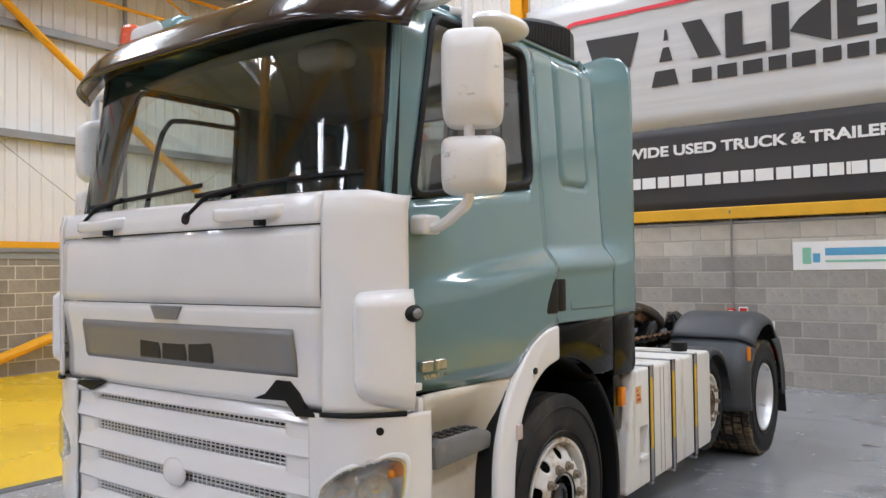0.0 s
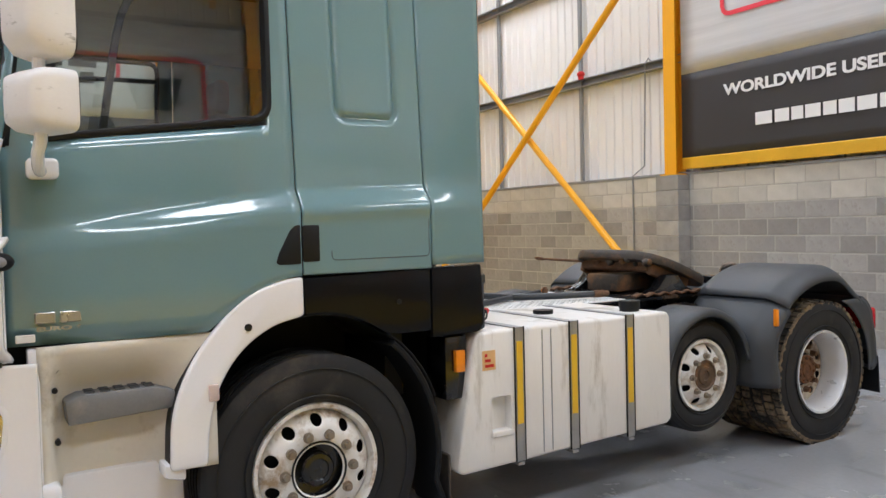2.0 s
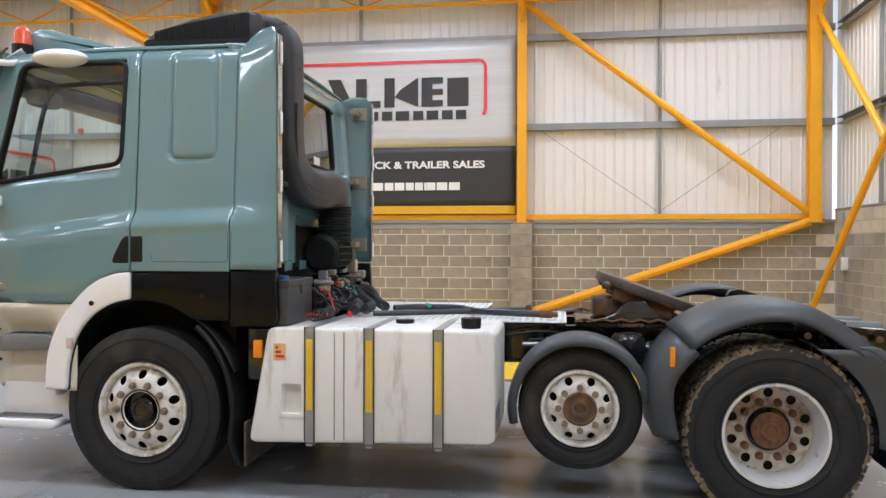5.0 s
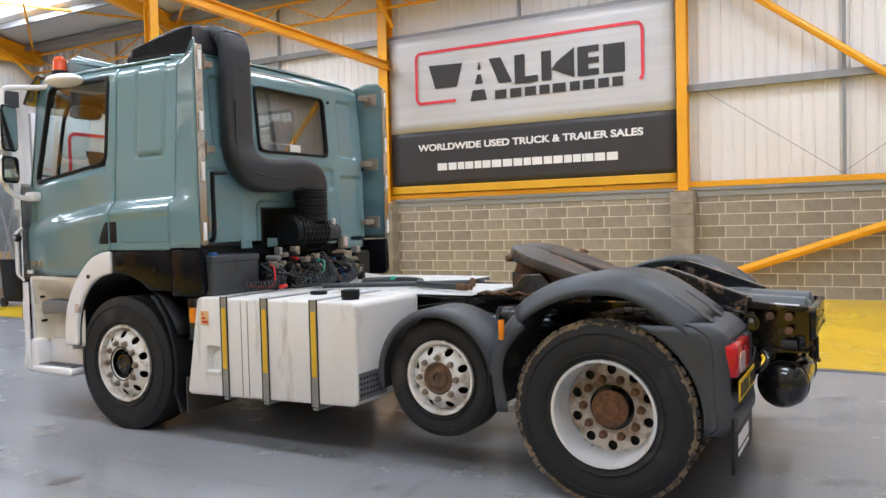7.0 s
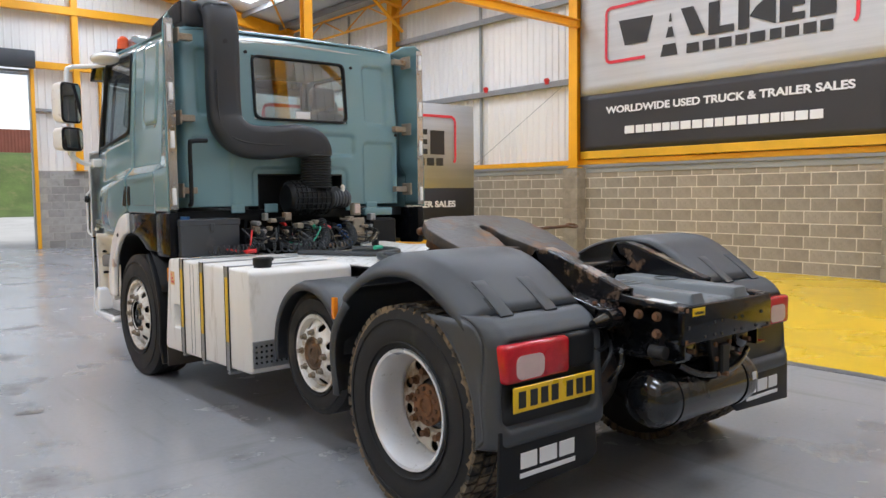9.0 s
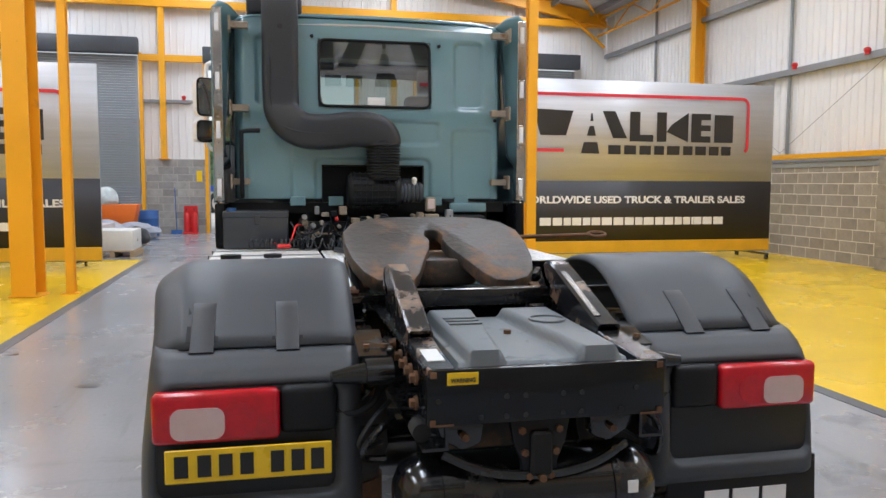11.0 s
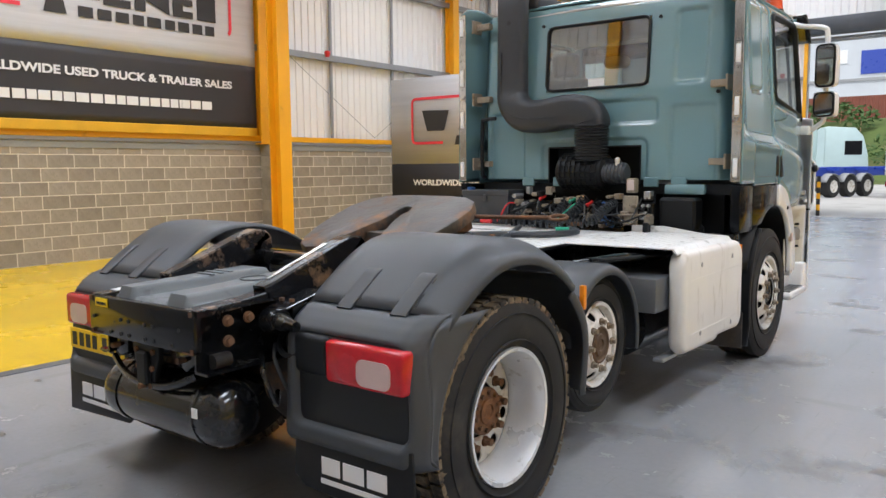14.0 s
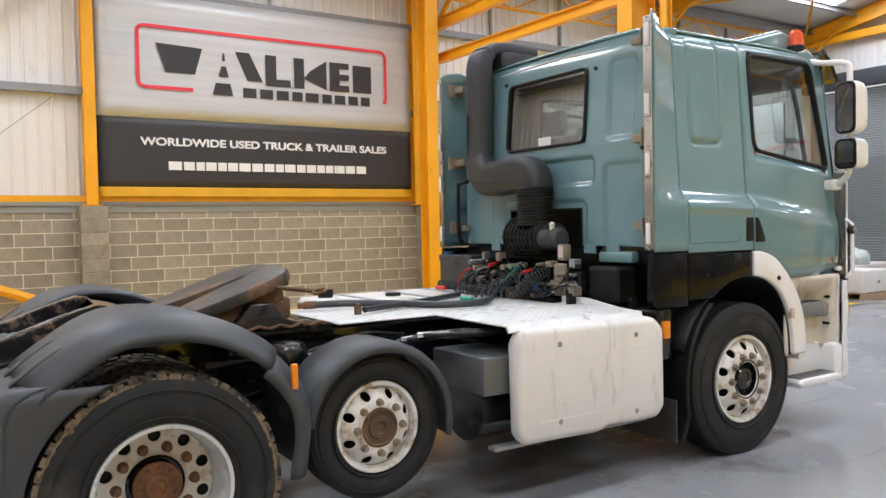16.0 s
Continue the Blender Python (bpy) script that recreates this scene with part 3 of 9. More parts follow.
def column(x, y, w, d, z1, along="x", label="yellow painted steel column standing at the wall"):
    """An I-shaped column; d is its depth along the given axis."""
    bm = B()
    t = 0.022
    sec = [(-w / 2, -d / 2), (w / 2, -d / 2), (w / 2, -d / 2 + t), (t / 2, -d / 2 + t), (t / 2, d / 2 - t), (w / 2, d / 2 - t), (w / 2, d / 2), (-w / 2, d / 2), (-w / 2, d / 2 - t), (-t / 2, d / 2 - t), (-t / 2, -d / 2 + t), (-w / 2, -d / 2 + t)]
    lo = [(x + (v if along == "x" else u), y + (u if along == "x" else v)) for u, v in sec]
    prism(bm, lo, "z", 0.015, z1)
    box(bm, x - w / 2 - 0.06, x + w / 2 + 0.06, y - w / 2 - 0.06, y + w / 2 + 0.06, 0, 0.02)
    return tagged(part("column", bm, YSTEEL, sharp=20), label, "column", "steel columns", "structure")


def wall_column(x, y, w, d, z0, z1, along="x"):
    bm = B()
    t = 0.02
    sec = [(-w / 2, -d / 2), (w / 2, -d / 2), (w / 2, -d / 2 + t), (t / 2, -d / 2 + t), (t / 2, d / 2 - t), (w / 2, d / 2 - t), (w / 2, d / 2), (-w / 2, d / 2), (-w / 2, d / 2 - t), (-t / 2, d / 2 - t), (-t / 2, -d / 2 + t), (-w / 2, -d / 2 + t)]
    prism(bm, [(x + (v if along == "x" else u), y + (u if along == "x" else v)) for u, v in sec], "z", z0, z1)
    box(bm, x - 0.16, x + 0.16, y - 0.16, y + 0.16, z0 - 0.015, z0 + 0.005)
    return tagged(part("column", bm, YSTEEL, sharp=20), "yellow painted steel column on a block pier", "column", "steel columns", "structure")


wall_column(XE - 0.06, -1.83, 0.19, 0.22, 2.05, EAVE)
wall_column(XE - 0.06, 4.95, 0.24, 0.28, 2.05, EAVE)
wall_column(XE - 0.06, 11.9, 0.24, 0.28, 2.05, EAVE)
wall_column(XE - 0.10, YS + 0.42, 0.22, 0.22, 2.05, EAVE)
wall_column(XW + 0.06, -2.42, 0.19, 0.22, 2.05, EAVE)
wall_column(XW + 0.06, 4.05, 0.22, 0.24, 2.05, EAVE)
wall_column(XW + 0.06, 10.6, 0.24, 0.28, 2.05, EAVE)
wall_column(XW + 0.10, YS + 0.42, 0.22, 0.22, 2.05, EAVE)
wall_column(3.68, YS + 0.06, 0.22, 0.22, 2.27, 8.2, "y")
wall_column(-3.3, YS + 0.06, 0.22, 0.22, 2.27, 8.2, "y")
column(XW + 0.65, 4.03, 0.3, 0.32, EAVE, "x", "broad yellow steel column standing before the wall")
column(-4.07, 4.58, 0.30, 0.52, 8.0, "y", "broad yellow steel column between lane and bay")
column(-3.55, 4.66, 0.11, 0.14, 5.2, "y", "slim yellow steel post beside the lane")
column(3.13, 4.58, 0.15, 0.15, 5.2, "y", "slim yellow steel post beside the lane")

# frames across the hall, lattice bracing, roof
for y in (4.7,):
    ibeam("steel_beam", (3.15, y - 0.1, 5.28), (XE - 0.1, y + 0.15, 5.2), 0.14, 0.18, group="cross beams")
    ibeam("steel_beam", (-4.2, y - 0.2, 5.1), (XW + 0.1, y - 0.2, 5.15), 0.14, 0.2, group="cross beams")
    ibeam("steel_beam", (-4.2, y - 0.2, 5.95), (XW + 0.1, y - 0.2, 5.88), 0.14, 0.24, group="cross beams")
    ibeam("steel_beam", (-4.0, y, 5.12), (3.3, y, 5.12), 0.12, 0.16, group="cross beams")
for y in (YS + 0.3, -1.83, 4.7, 11.4, YN - 0.25):
    for s, xw in ((1, XE - 0.1), (-1, XW + 0.1)):
        ibeam("rafter", (xw, y, EAVE - 0.15), (0.13, y, RIDGE - 0.15), 0.18, 0.4, label="yellow painted steel roof rafter", group="rafters")
        bar("haunch_brace", [(xw, y, EAVE - 1.0), (xw - s * 1.3, y, EAVE + 0.02)], 0.05)
for x in (XE - 0.25, XW + 0.25):
    s = 1 if x > 0 else -1
    bar("eave_rail", [(x, YS + 0.3, 6.5), (x, YN, 6.5)], 0.035)
    bar("eave_rail", [(x, YS + 0.3, EAVE - 0.05), (x, YN, EAVE - 0.05)], 0.035)
    for i in range(10):
        y = YS + 0.4 + i * 2.55
        bar("lattice_brace", [(x, y, EAVE - 0.05), (x, y + 1.27, 6.5)], 0.022)
        bar("lattice_brace", [(x, y + 1.27, 6.5), (x, y + 2.55, EAVE - 0.05)], 0.022)
for i, (a, b) in enumerate(zip((-7.5, -1.83, 4.7, 11.4), (-1.83, 4.7, 11.4, 17.7))):
    for s, x0 in ((1, XE), (-1, XW)):
        bar("roof_brace", [(x0 - s * 0.4, a, EAVE), (x0 - s * 5.0, b, EAVE + 0.85)], 0.035)
        bar("roof_brace", [(x0 - s * 5.0, a, EAVE + 0.85), (x0 - s * 0.4, b, EAVE)], 0.035)
# wall bracing
bar("wall_brace", [(XE - 0.08, YS + 0.45, 2.2), (XE - 0.08, -1.9, 6.5)], 0.07)
bar("wall_brace", [(XE - 0.13, YS + 0.5, 2.05), (XE - 0.16, -2.05, 0.24)], 0.085)
bar("wall_brace", [(XE - 0.2, YS + 0.35, 6.0), (3.85, YS + 0.35, 0.42)], 0.06)
bar("wall_brace", [(XE - 0.2, YS + 0.44, 0.46), (3.85, YS + 0.44, 5.56)], 0.06)
bar("wall_brace", [(XW + 0.13, YS + 0.5, 2.05), (XW + 0.16, -2.7, 0.24)], 0.085)
bar("wall_brace", [(XW + 0.08, YS + 0.45, 2.2), (XW + 0.08, -2.5, 6.5)], 0.07)
for y0, y1, x in ((-2.1, -7.0, XE + 0.02), (4.7, -1.5, XE + 0.02), (11.6, 5.3, XE + 0.02), (-2.8, -7.0, XW - 0.02), (10.3, 4.8, XW - 0.02)):
    bar("tie_rod", [(x, y0, 4.0), (x, (y0 + y1) / 2, 2.25)], 0.006, PURLIN, "thin steel tie rod on the wall lining", "tie rod", 6)
    bar("tie_rod", [(x, y1, 4.0), (x, (y0 + y1) / 2, 2.25)], 0.006, PURLIN, "thin steel tie rod on the wall lining", "tie rod", 6)

LIGHTS_X, LIGHTS_Y = (-7.6, -3.0, 3.2, 7.5), (-5.95, 0.6, 7.4, 15.0)


def roof_z(x):
    h = (XE - XW) / 2
    return RIDGE - abs(x - 0.13) / h * (RIDGE - EAVE) + 0.12


bm = B()
for s, xe in ((1, XE + 0.2), (-1, XW - 0.2)):
    xs = sorted({0.13, xe} | {x + k for x in LIGHTS_X for k in (-0.55, 0.55) if (x > 0.13) == (s > 0)})
    ys = sorted({YS - 0.3, YN + 0.3} | {y + k for y in LIGHTS_Y for k in (-1.7, 1.7)})
    for a, b in zip(xs, xs[1:]):
        for c, d in zip(ys, ys[1:]):
            if any(abs((a + b) / 2 - x) < 0.3 for x in LIGHTS_X) and any(abs((c + d) / 2 - y) < 1.0 for y in LIGHTS_Y):
                continue
            bm.faces.new([bm.verts.new((x, y, roof_z(x))) for x, y in ((a, c), (b, c), (b, d), (a, d))])
tagged(part("ceiling", bm, ROOF, solid=0.08), "grey pitched roof lining with rooflight openings", "ceiling", kind="structure")
for x in LIGHTS_X:
    for y in LIGHTS_Y:
        bm = B()
        bm.faces.new([bm.verts.new((u, v, roof_z(u) + 0.03)) for u, v in ((x - 0.54, y - 1.69), (x + 0.54, y - 1.69), (x + 0.54, y + 1.69), (x - 0.54, y + 1.69))])
        tagged(part("rooflight", bm, LAMP), "translucent rooflight sheet glowing with daylight", "rooflight", "rooflights", "structure")
for i in range(7):
    for s in (1, -1):
        x = 0.13 + s * (1.4 + i * 1.35)
        channel("roof_purlin", (x, YS, roof_z(x) - 0.14), (x, YN, roof_z(x) - 0.14), 0.08, 0.16, PURLIN, "grey steel roof purlin", "roof purlin", group="roof purlins")

# north wall: columns, beams, doors
for x in (-3.95, 3.06):
    wall_column(x, YN - 0.08, 0.17, 0.17, 2.27, 8.3, "y")
for x0, x1 in ((-4.6, DOOR_X[0]), (DOOR_X[1], 3.8)):
    bm = B()
    box(bm, x0, x1, YN - 0.12, YN + 0.02, 5.16, 5.36, 0.01, 1)
    tagged(part("door_beam", bm, YSTEEL), "yellow steel beam between the doors", "steel beam", kind="structure")
bm = B()
box(bm, XW, XE, YN - 0.2, YN - 0.02, 6.75, 6.98, 0.01, 1)
tagged(part("gable_beam", bm, YSTEEL), "long yellow steel beam across the gable", "steel beam", kind="structure")
for x in (DOOR_X[0] - 0.06, DOOR_X[1] + 0.06, 3.74, -4.57):
    bm = B()
    box(bm, x - 0.05, x + 0.05, YN - 0.1, YN + 0.05, 0, 5.4, 0.006, 1)
    tagged(part("door_jamb", bm, YSTEEL), "yellow steel door jamb", "door jamb", "door jambs", "structure")


def roller_door(name, x0, x1, ztop, open_to):
    d = empty(name, ((x0 + x1) / 2, YN, 0), label="grey slatted steel roller door, " + ("rolled up" if open_to > 3 else "closed"), category="roller door", kind="structure")
    bm = B()
    box(bm, x0 - 0.1, x1 + 0.1, YN - 0.42, YN - 0.125, ztop + 0.02, ztop + 0.5, 0.03, 2)
    o = part("shutter_box", bm, PLASTIC, d, "dark grey shutter housing")
    o.matrix_parent_inverse = Matrix.Translation((-(x0 + x1) / 2, -YN, 0))
    z = open_to
    k = 0
    bm = B()
    box(bm, x0, x1, -0.012, 0.012, 0.0, 0.072, 0.01, 1)
    me = bpy.data.meshes.new("slat")
    bm.to_mesh(me)
    bm.free()
    me.materials.append(SHUTTER)
    while z < ztop:
        s = new("slat", me)
        s.parent = d
        s.location = (-(x0 + x1) / 2, 0.0, z)
        z += 0.076
    for x in (x0, x1):
        bm = B()
        box(bm, x - 0.03, x + 0.03, YN - 0.05, YN + 0.05, 0, ztop, 0.004, 1)
        o = part("guide_rail", bm, GALV, d)
        o.matrix_parent_inverse = Matrix.Translation((-(x0 + x1) / 2, -YN, 0))
    return d


roller_door("door_1", -9.55, -4.68, 5.3, 0.0)
roller_door("door_2", DOOR_X[0], DOOR_X[1], 5.1, 4.95)
roller_door("door_3", 3.85, 9.15, 5.3, 0.0)


# ---- printed banners ----
def banner_face(owner, o, ux, width, h_yellow, h_dark, h_top, nrm, ripple=0.0):
    """The printed sheets of one banner. o: lower left corner of the dark field; ux: unit vector to the right; nrm: out of the face."""
    o, ux, nrm = Vector(o), Vector(ux), Vector(nrm)
    uz = Vector((0, 0, 1))

    def sheet(name, a0, a1, z0, z1, material, lift, label=""):
        bm = B()
        nx, nz = (24, 10) if ripple else (1, 1)
        grid(bm, span(a0, a1, nx), span(z0, z1, nz),
             lambda u, v: o + ux * u + uz * v + nrm * (lift + ripple * (0.6 * math.sin(u * 2.3 + v * 1.1) + 0.4 * math.sin(u * 5.1 - v * 2.7)) * min(1, u * 2, (width - u) * 2)))
        return part(name, bm, material, owner, label, solid=0.003)
    if h_yellow:
        sheet("yellow_band", 0, width, -h_yellow, 0.0, YVINYL, 0.0, "glossy yellow lower band")
    sheet("dark_field", 0, width, 0.0, h_dark, DARKV, 0.0, "charcoal field with white lettering")
    sheet("silver_field", 0, width, h_dark, h_top, SILVERV, 0.0, "brushed silver field with a logo")
    k = width / 6.52
    pose_m = Matrix((ux, uz, nrm)).transposed().to_4x4()

    def at(u, v, lift=0.012 + ripple):
        return Matrix.Translation(o + ux * u + uz * v + nrm * lift) @ pose_m
    lettering("lettering", "WORLDWIDE USED TRUCK & TRAILER SALES", WHITEINK, owner, at(0.73 * k, 0.775 * k), 5.16 * k, 0.155 * k)

    def plate(name, polys, material):
        for poly in polys:
            bm = B()
            prism(bm, poly, "z", 0.0, 0.003)
            bmesh.ops.transform(bm, matrix=at(0, 0), verts=bm.verts)
            part(name, bm, material, owner)

    def rect(x0, x1, y0, y1):
        return [(x0 * k, y0 * k), (x1 * k, y0 * k), (x1 * k, y1 * k), (x0 * k, y1 * k)]
    x = 1.23
    bars = []
    for w in (0.29, 0.24, 0.19, 0.24, 0.2, 0.23, 0.27, 0.26, 0.24, 0.2, 0.27, 0.22, 0.24, 0.2, 0.2, 0.06, 0.21, 0.26, 0.27):
        bars.append(rect(x, x + w * 0.84, 0.325, 0.485))
        x += w * 0.975
    plate("address_bar", bars, WHITEINK)
    # the logo as plain blocks
    blocks = [[(1.06 * k, 2.69 * k), (1.92 * k, 2.66 * k), (1.77 * k, 2.16 * k), (1.22 * k, 2.16 * k)],
              [(2.22 * k, 2.16 * k), (2.42 * k, 2.16 * k), (2.37 * k, 2.36 * k), (2.28 * k, 2.36 * k)],
              [(2.10 * k, 1.80 * k), (2.50 * k, 1.80 * k), (2.45 * k, 2.03 * k), (2.16 * k, 2.03 * k)],
              [(2.29 * k, 2.46 * k), (2.36 * k, 2.46 * k), (2.34 * k, 2.62 * k), (2.31 * k, 2.62 * k)],
              [(2.56 * k, 2.67 * k), (2.84 * k, 2.67 * k), (3.11 * k, 2.12 * k), (2.80 * k, 2.12 * k)],
              rect(3.17, 3.40, 2.06, 2.67), rect(3.40, 3.70, 2.06, 2.20), rect(3.78, 4.00, 2.06, 2.67),
              [(4.00 * k, 2.27 * k), (4.50 * k, 2.06 * k), (4.50 * k, 2.67 * k), (4.12 * k, 2.42 * k)],
              rect(4.57, 4.80, 2.06, 2.66), rect(4.80, 5.02, 2.06, 2.19), rect(4.80, 5.02, 2.30, 2.42), rect(4.80, 5.02, 2.53, 2.66), rect(5.11, 5.55, 2.06, 2.64)]
    x = 2.70
    for w in (0.34, 0.33, 0.32, 0.28, 0.36, 0.27, 0.31, 0.28, 0.27):
        blocks.append(rect(x, x + w * 0.8, 1.79, 1.975))
        x += w * 1.04
    plate("logo_block", blocks, INKGREY)
    bm = B()
    pts = [(1.73, 1.86), (0.85, 1.86)] + [(0.85 - 0.12 * math.sin(a), 1.98 - 0.12 * math.cos(a)) for a in (0.5, 1.0, 1.57)] + [(0.73, 2.87)]
    pts += [(0.85 - 0.12 * math.cos(a), 2.87 + 0.12 * math.sin(a)) for a in (0.5, 1.0, 1.57)] + [(5.76, 2.99)]
    pts += [(5.76 + 0.14 * math.sin(a), 2.85 + 0.14 * math.cos(a)) for a in (0.5, 1.0, 1.57)] + [(5.90, 1.98)]
    pts += [(5.76 + 0.14 * math.cos(a), 1.98 - 0.14 * math.sin(a)) for a in (0.5, 0.9)]
    sweep(bm, [(a * k, b * k, 0.0) for a, b in pts], [(-0.032, 0.0), (0.032, 0.0), (0.032, 0.003), (-0.032, 0.003)], up=(0, 0, 1))
    bmesh.ops.transform(bm, matrix=at(0, 0), verts=bm.verts)
    part("logo_outline", bm, PINKRED, owner)


for o, ux, w, nrm, ht in (((XE - 0.09, 4.82, 2.39), (0, -1, 0), 6.52, (-1, 0, 0), 3.4),
                          ((XW + 0.11, -2.31, 2.36), (0, 1, 0), 6.19, (1, 0, 0), 3.4),
                          ((3.53, YS + 0.075, 2.50), (-1, 0, 0), 6.72, (0, 1, 0), 3.45)):
    bn = empty("banner", (0, 0, 0), label="large silver and charcoal printed vinyl banner hung between columns", category="banner", group="wall banners")
    banner_face(bn, o, ux, w, 0.17, 1.22, ht, nrm, 0.006)

for x0, x1, y, gap in ((-9.75, -3.78, 7.89, 0), (3.22, 9.62, 7.8, 0)):
    bd = empty("display_board", ((x0 + x1) / 2, y, 0), label="wheeled display board with silver and charcoal printed front", category="display board", group="display boards")
    bd.location = (0, 0, 0)
    banner_face(bd, (x0, y, 0.40), (1, 0, 0), x1 - x0, 0.0, 1.22, 3.23, (0, -1, 0))
    bm = B()
    box(bm, x0, x1, y + 0.01, y + 0.07, 0.14, 3.63, 0.01, 1)
    part("backing", bm, GALV, bd)
    bm = B()
    box(bm, x0, x1, y - 0.012, y + 0.008, 0.16, 0.398, 0.004, 1)
    part("lower_rail", bm, YVINYL, bd, "yellow lower rail")
    for x in (x0 + 0.3, (x0 + x1) / 2, x1 - 0.4):
        bm = B()
        box(bm, x - 0.03, x + 0.03, y - 0.55, y + 0.6, 0.10, 0.14, 0.006, 1)
        cyl(bm, (x - 0.02, y - 0.5, 0.05), (x + 0.02, y - 0.5, 0.05), 0.05, n=14)
        cyl(bm, (x - 0.02, y + 0.55, 0.05), (x + 0.02, y + 0.55, 0.05), 0.05, n=14)
        part("foot", bm, CHASSIS, bd, "dark steel foot on castors")

# grey flashing along the top of the block walls
FLASH = surface("grey_flashing", (0.3, 0.31, 0.3), 0.5, 0.2, 0.1, 2, 40, 0.02)
for x0, x1, y0, y1 in ((XE - 0.014, XE - 0.002, YS + 0.3, E_COLS[0] - 0.23), (XE - 0.014, XE - 0.002, E_COLS[0] + 0.23, E_COLS[1] - 0.23), (XE - 0.014, XE - 0.002, E_COLS[1] + 0.23, E_COLS[2] - 0.23),
                       (XW + 0.002, XW + 0.014, YS + 0.3, W_COLS[0] - 0.23), (XW + 0.002, XW + 0.014, W_COLS[0] + 0.23, W_COLS[1] - 0.23), (XW + 0.002, XW + 0.014, W_COLS[1] + 0.23, W_COLS[2] - 0.23)):
    bm = B()
    box(bm, x0, x1, y0, y1, 1.915, 2.028, 0.003, 1)
    tagged(part("flashing", bm, FLASH), "grey folded steel flashing on the block wall", "flashing", "wall flashings", "structure")

# ---- the tractor unit: front axle at y = 0, nose towards +y ----
truck = empty("tractor_unit", label="teal and white six-wheeled tractor unit parked on a concrete floor", category="truck")


def clamp(x, a=0.0, b=1.0):
    return min(b, max(a, x))


def side_w(y, z):
    """Half width of the cab."""
    zr = 1.727 - 0.022 * clamp((y + 0.6) / 0.65) - 0.14 * clamp((y - 0.05) / 1.0)
    low = 1.222 - 0.025 * sstep(0.5, 1.15, y)
    up = 1.152 - (z - 1.9) * 0.062
    s = sstep(zr - 0.035, zr + 0.075, z)
    w = low * (1 - s) + up * s
    w += 0.008 * math.exp(-((z - zr + 0.045) / 0.03) ** 2) * (1 - sstep(0.4, 1.0, y))
    w -= 0.05 * clamp((y - 0.75) / 0.45) ** 2
    if z > 2.72:
        w -= 0.11 * clamp((z - 2.72) / 0.14) ** 2
    if z < 1.3:
        w -= 0.02 * (1.3 - z) / 0.12
    return w


def rr_dist(x, y, x0, x1, y0, y1, r):
    dx, dy = abs(x - (x0 + x1) / 2) - (x1 - x0) / 2 + r, abs(y - (y0 + y1) / 2) - (y1 - y0) / 2 + r
    return math.hypot(max(dx, 0), max(dy, 0)) + min(max(dx, dy), 0) - r


def loop_rr(corners, r=0.06, k=5):
    """A rounded outline through four or more 2D corners."""
    out = []
    n = len(corners)
    for i in range(n):
        p, a, b = Vector(corners[i]), Vector(corners[i - 1]), Vector(corners[(i + 1) % n])
        q0, q1 = p + (a - p).normalized() * r, p + (b - p).normalized() * r
        for j in range(k + 1):
            t = j / k
            out.append(q0 * (1 - t) ** 2 + p * 2 * t * (1 - t) + q1 * t * t)
    return out


DOOR_ROWS = [(0.0, (1.195, 1.18), (0.06, 1.39)), (0.2, (1.197, 1.48), (0.06, 1.50)), (0.32, (1.196, 1.6), (0.06, 1.66)), (0.52, (1.193, 1.80), (0.06, 1.86)),
             (0.62, (1.19, 1.925), (0.06, 2.06)), (0.94, (1.10, 2.75), (0.06, 2.75)), (1.0, (1.088, 2.815), (0.06, 2.84))]


def door_front(z):
    """Front edge of the door."""
    return 1.197 - 0.009 * clamp((z - 1.5) / 0.42) - 0.11 * clamp((z - 1.92) / 0.85)


def door_yz(u, v):
    for (v0, f0, r0), (v1, f1, r1) in zip(DOOR_ROWS, DOOR_ROWS[1:]):
        if v <= v1 + 1e-9:
            t = (v - v0) / (v1 - v0)
            f = (f0[0] + (f1[0] - f0[0]) * t, f0[1] + (f1[1] - f0[1]) * t)
            r = (r0[0] + (r1[0] - r0[0]) * t, r0[1] + (r1[1] - r0[1]) * t)
            edge = 1.07 - 0.24 * (max(f[1], 1.93) - 1.957) - 0.02 * clamp((1.93 - f[1]) * 4)
            y = f[0] + (edge - f[0]) * u / 0.12 if u < 0.12 else edge + (r[0] - edge) * (u - 0.12) / 0.88
            z = f[1] + (r[1] - f[1]) * u
            if v0 == 0.0:
                zb = 1.18 + 0.208 * math.sin(math.pi / 2 * clamp((0.47 - y) / 0.41))
                z = zb * (1 - t) + (f1[1] + (r1[1] - f1[1]) * u) * t
            return y, z
    return y, z


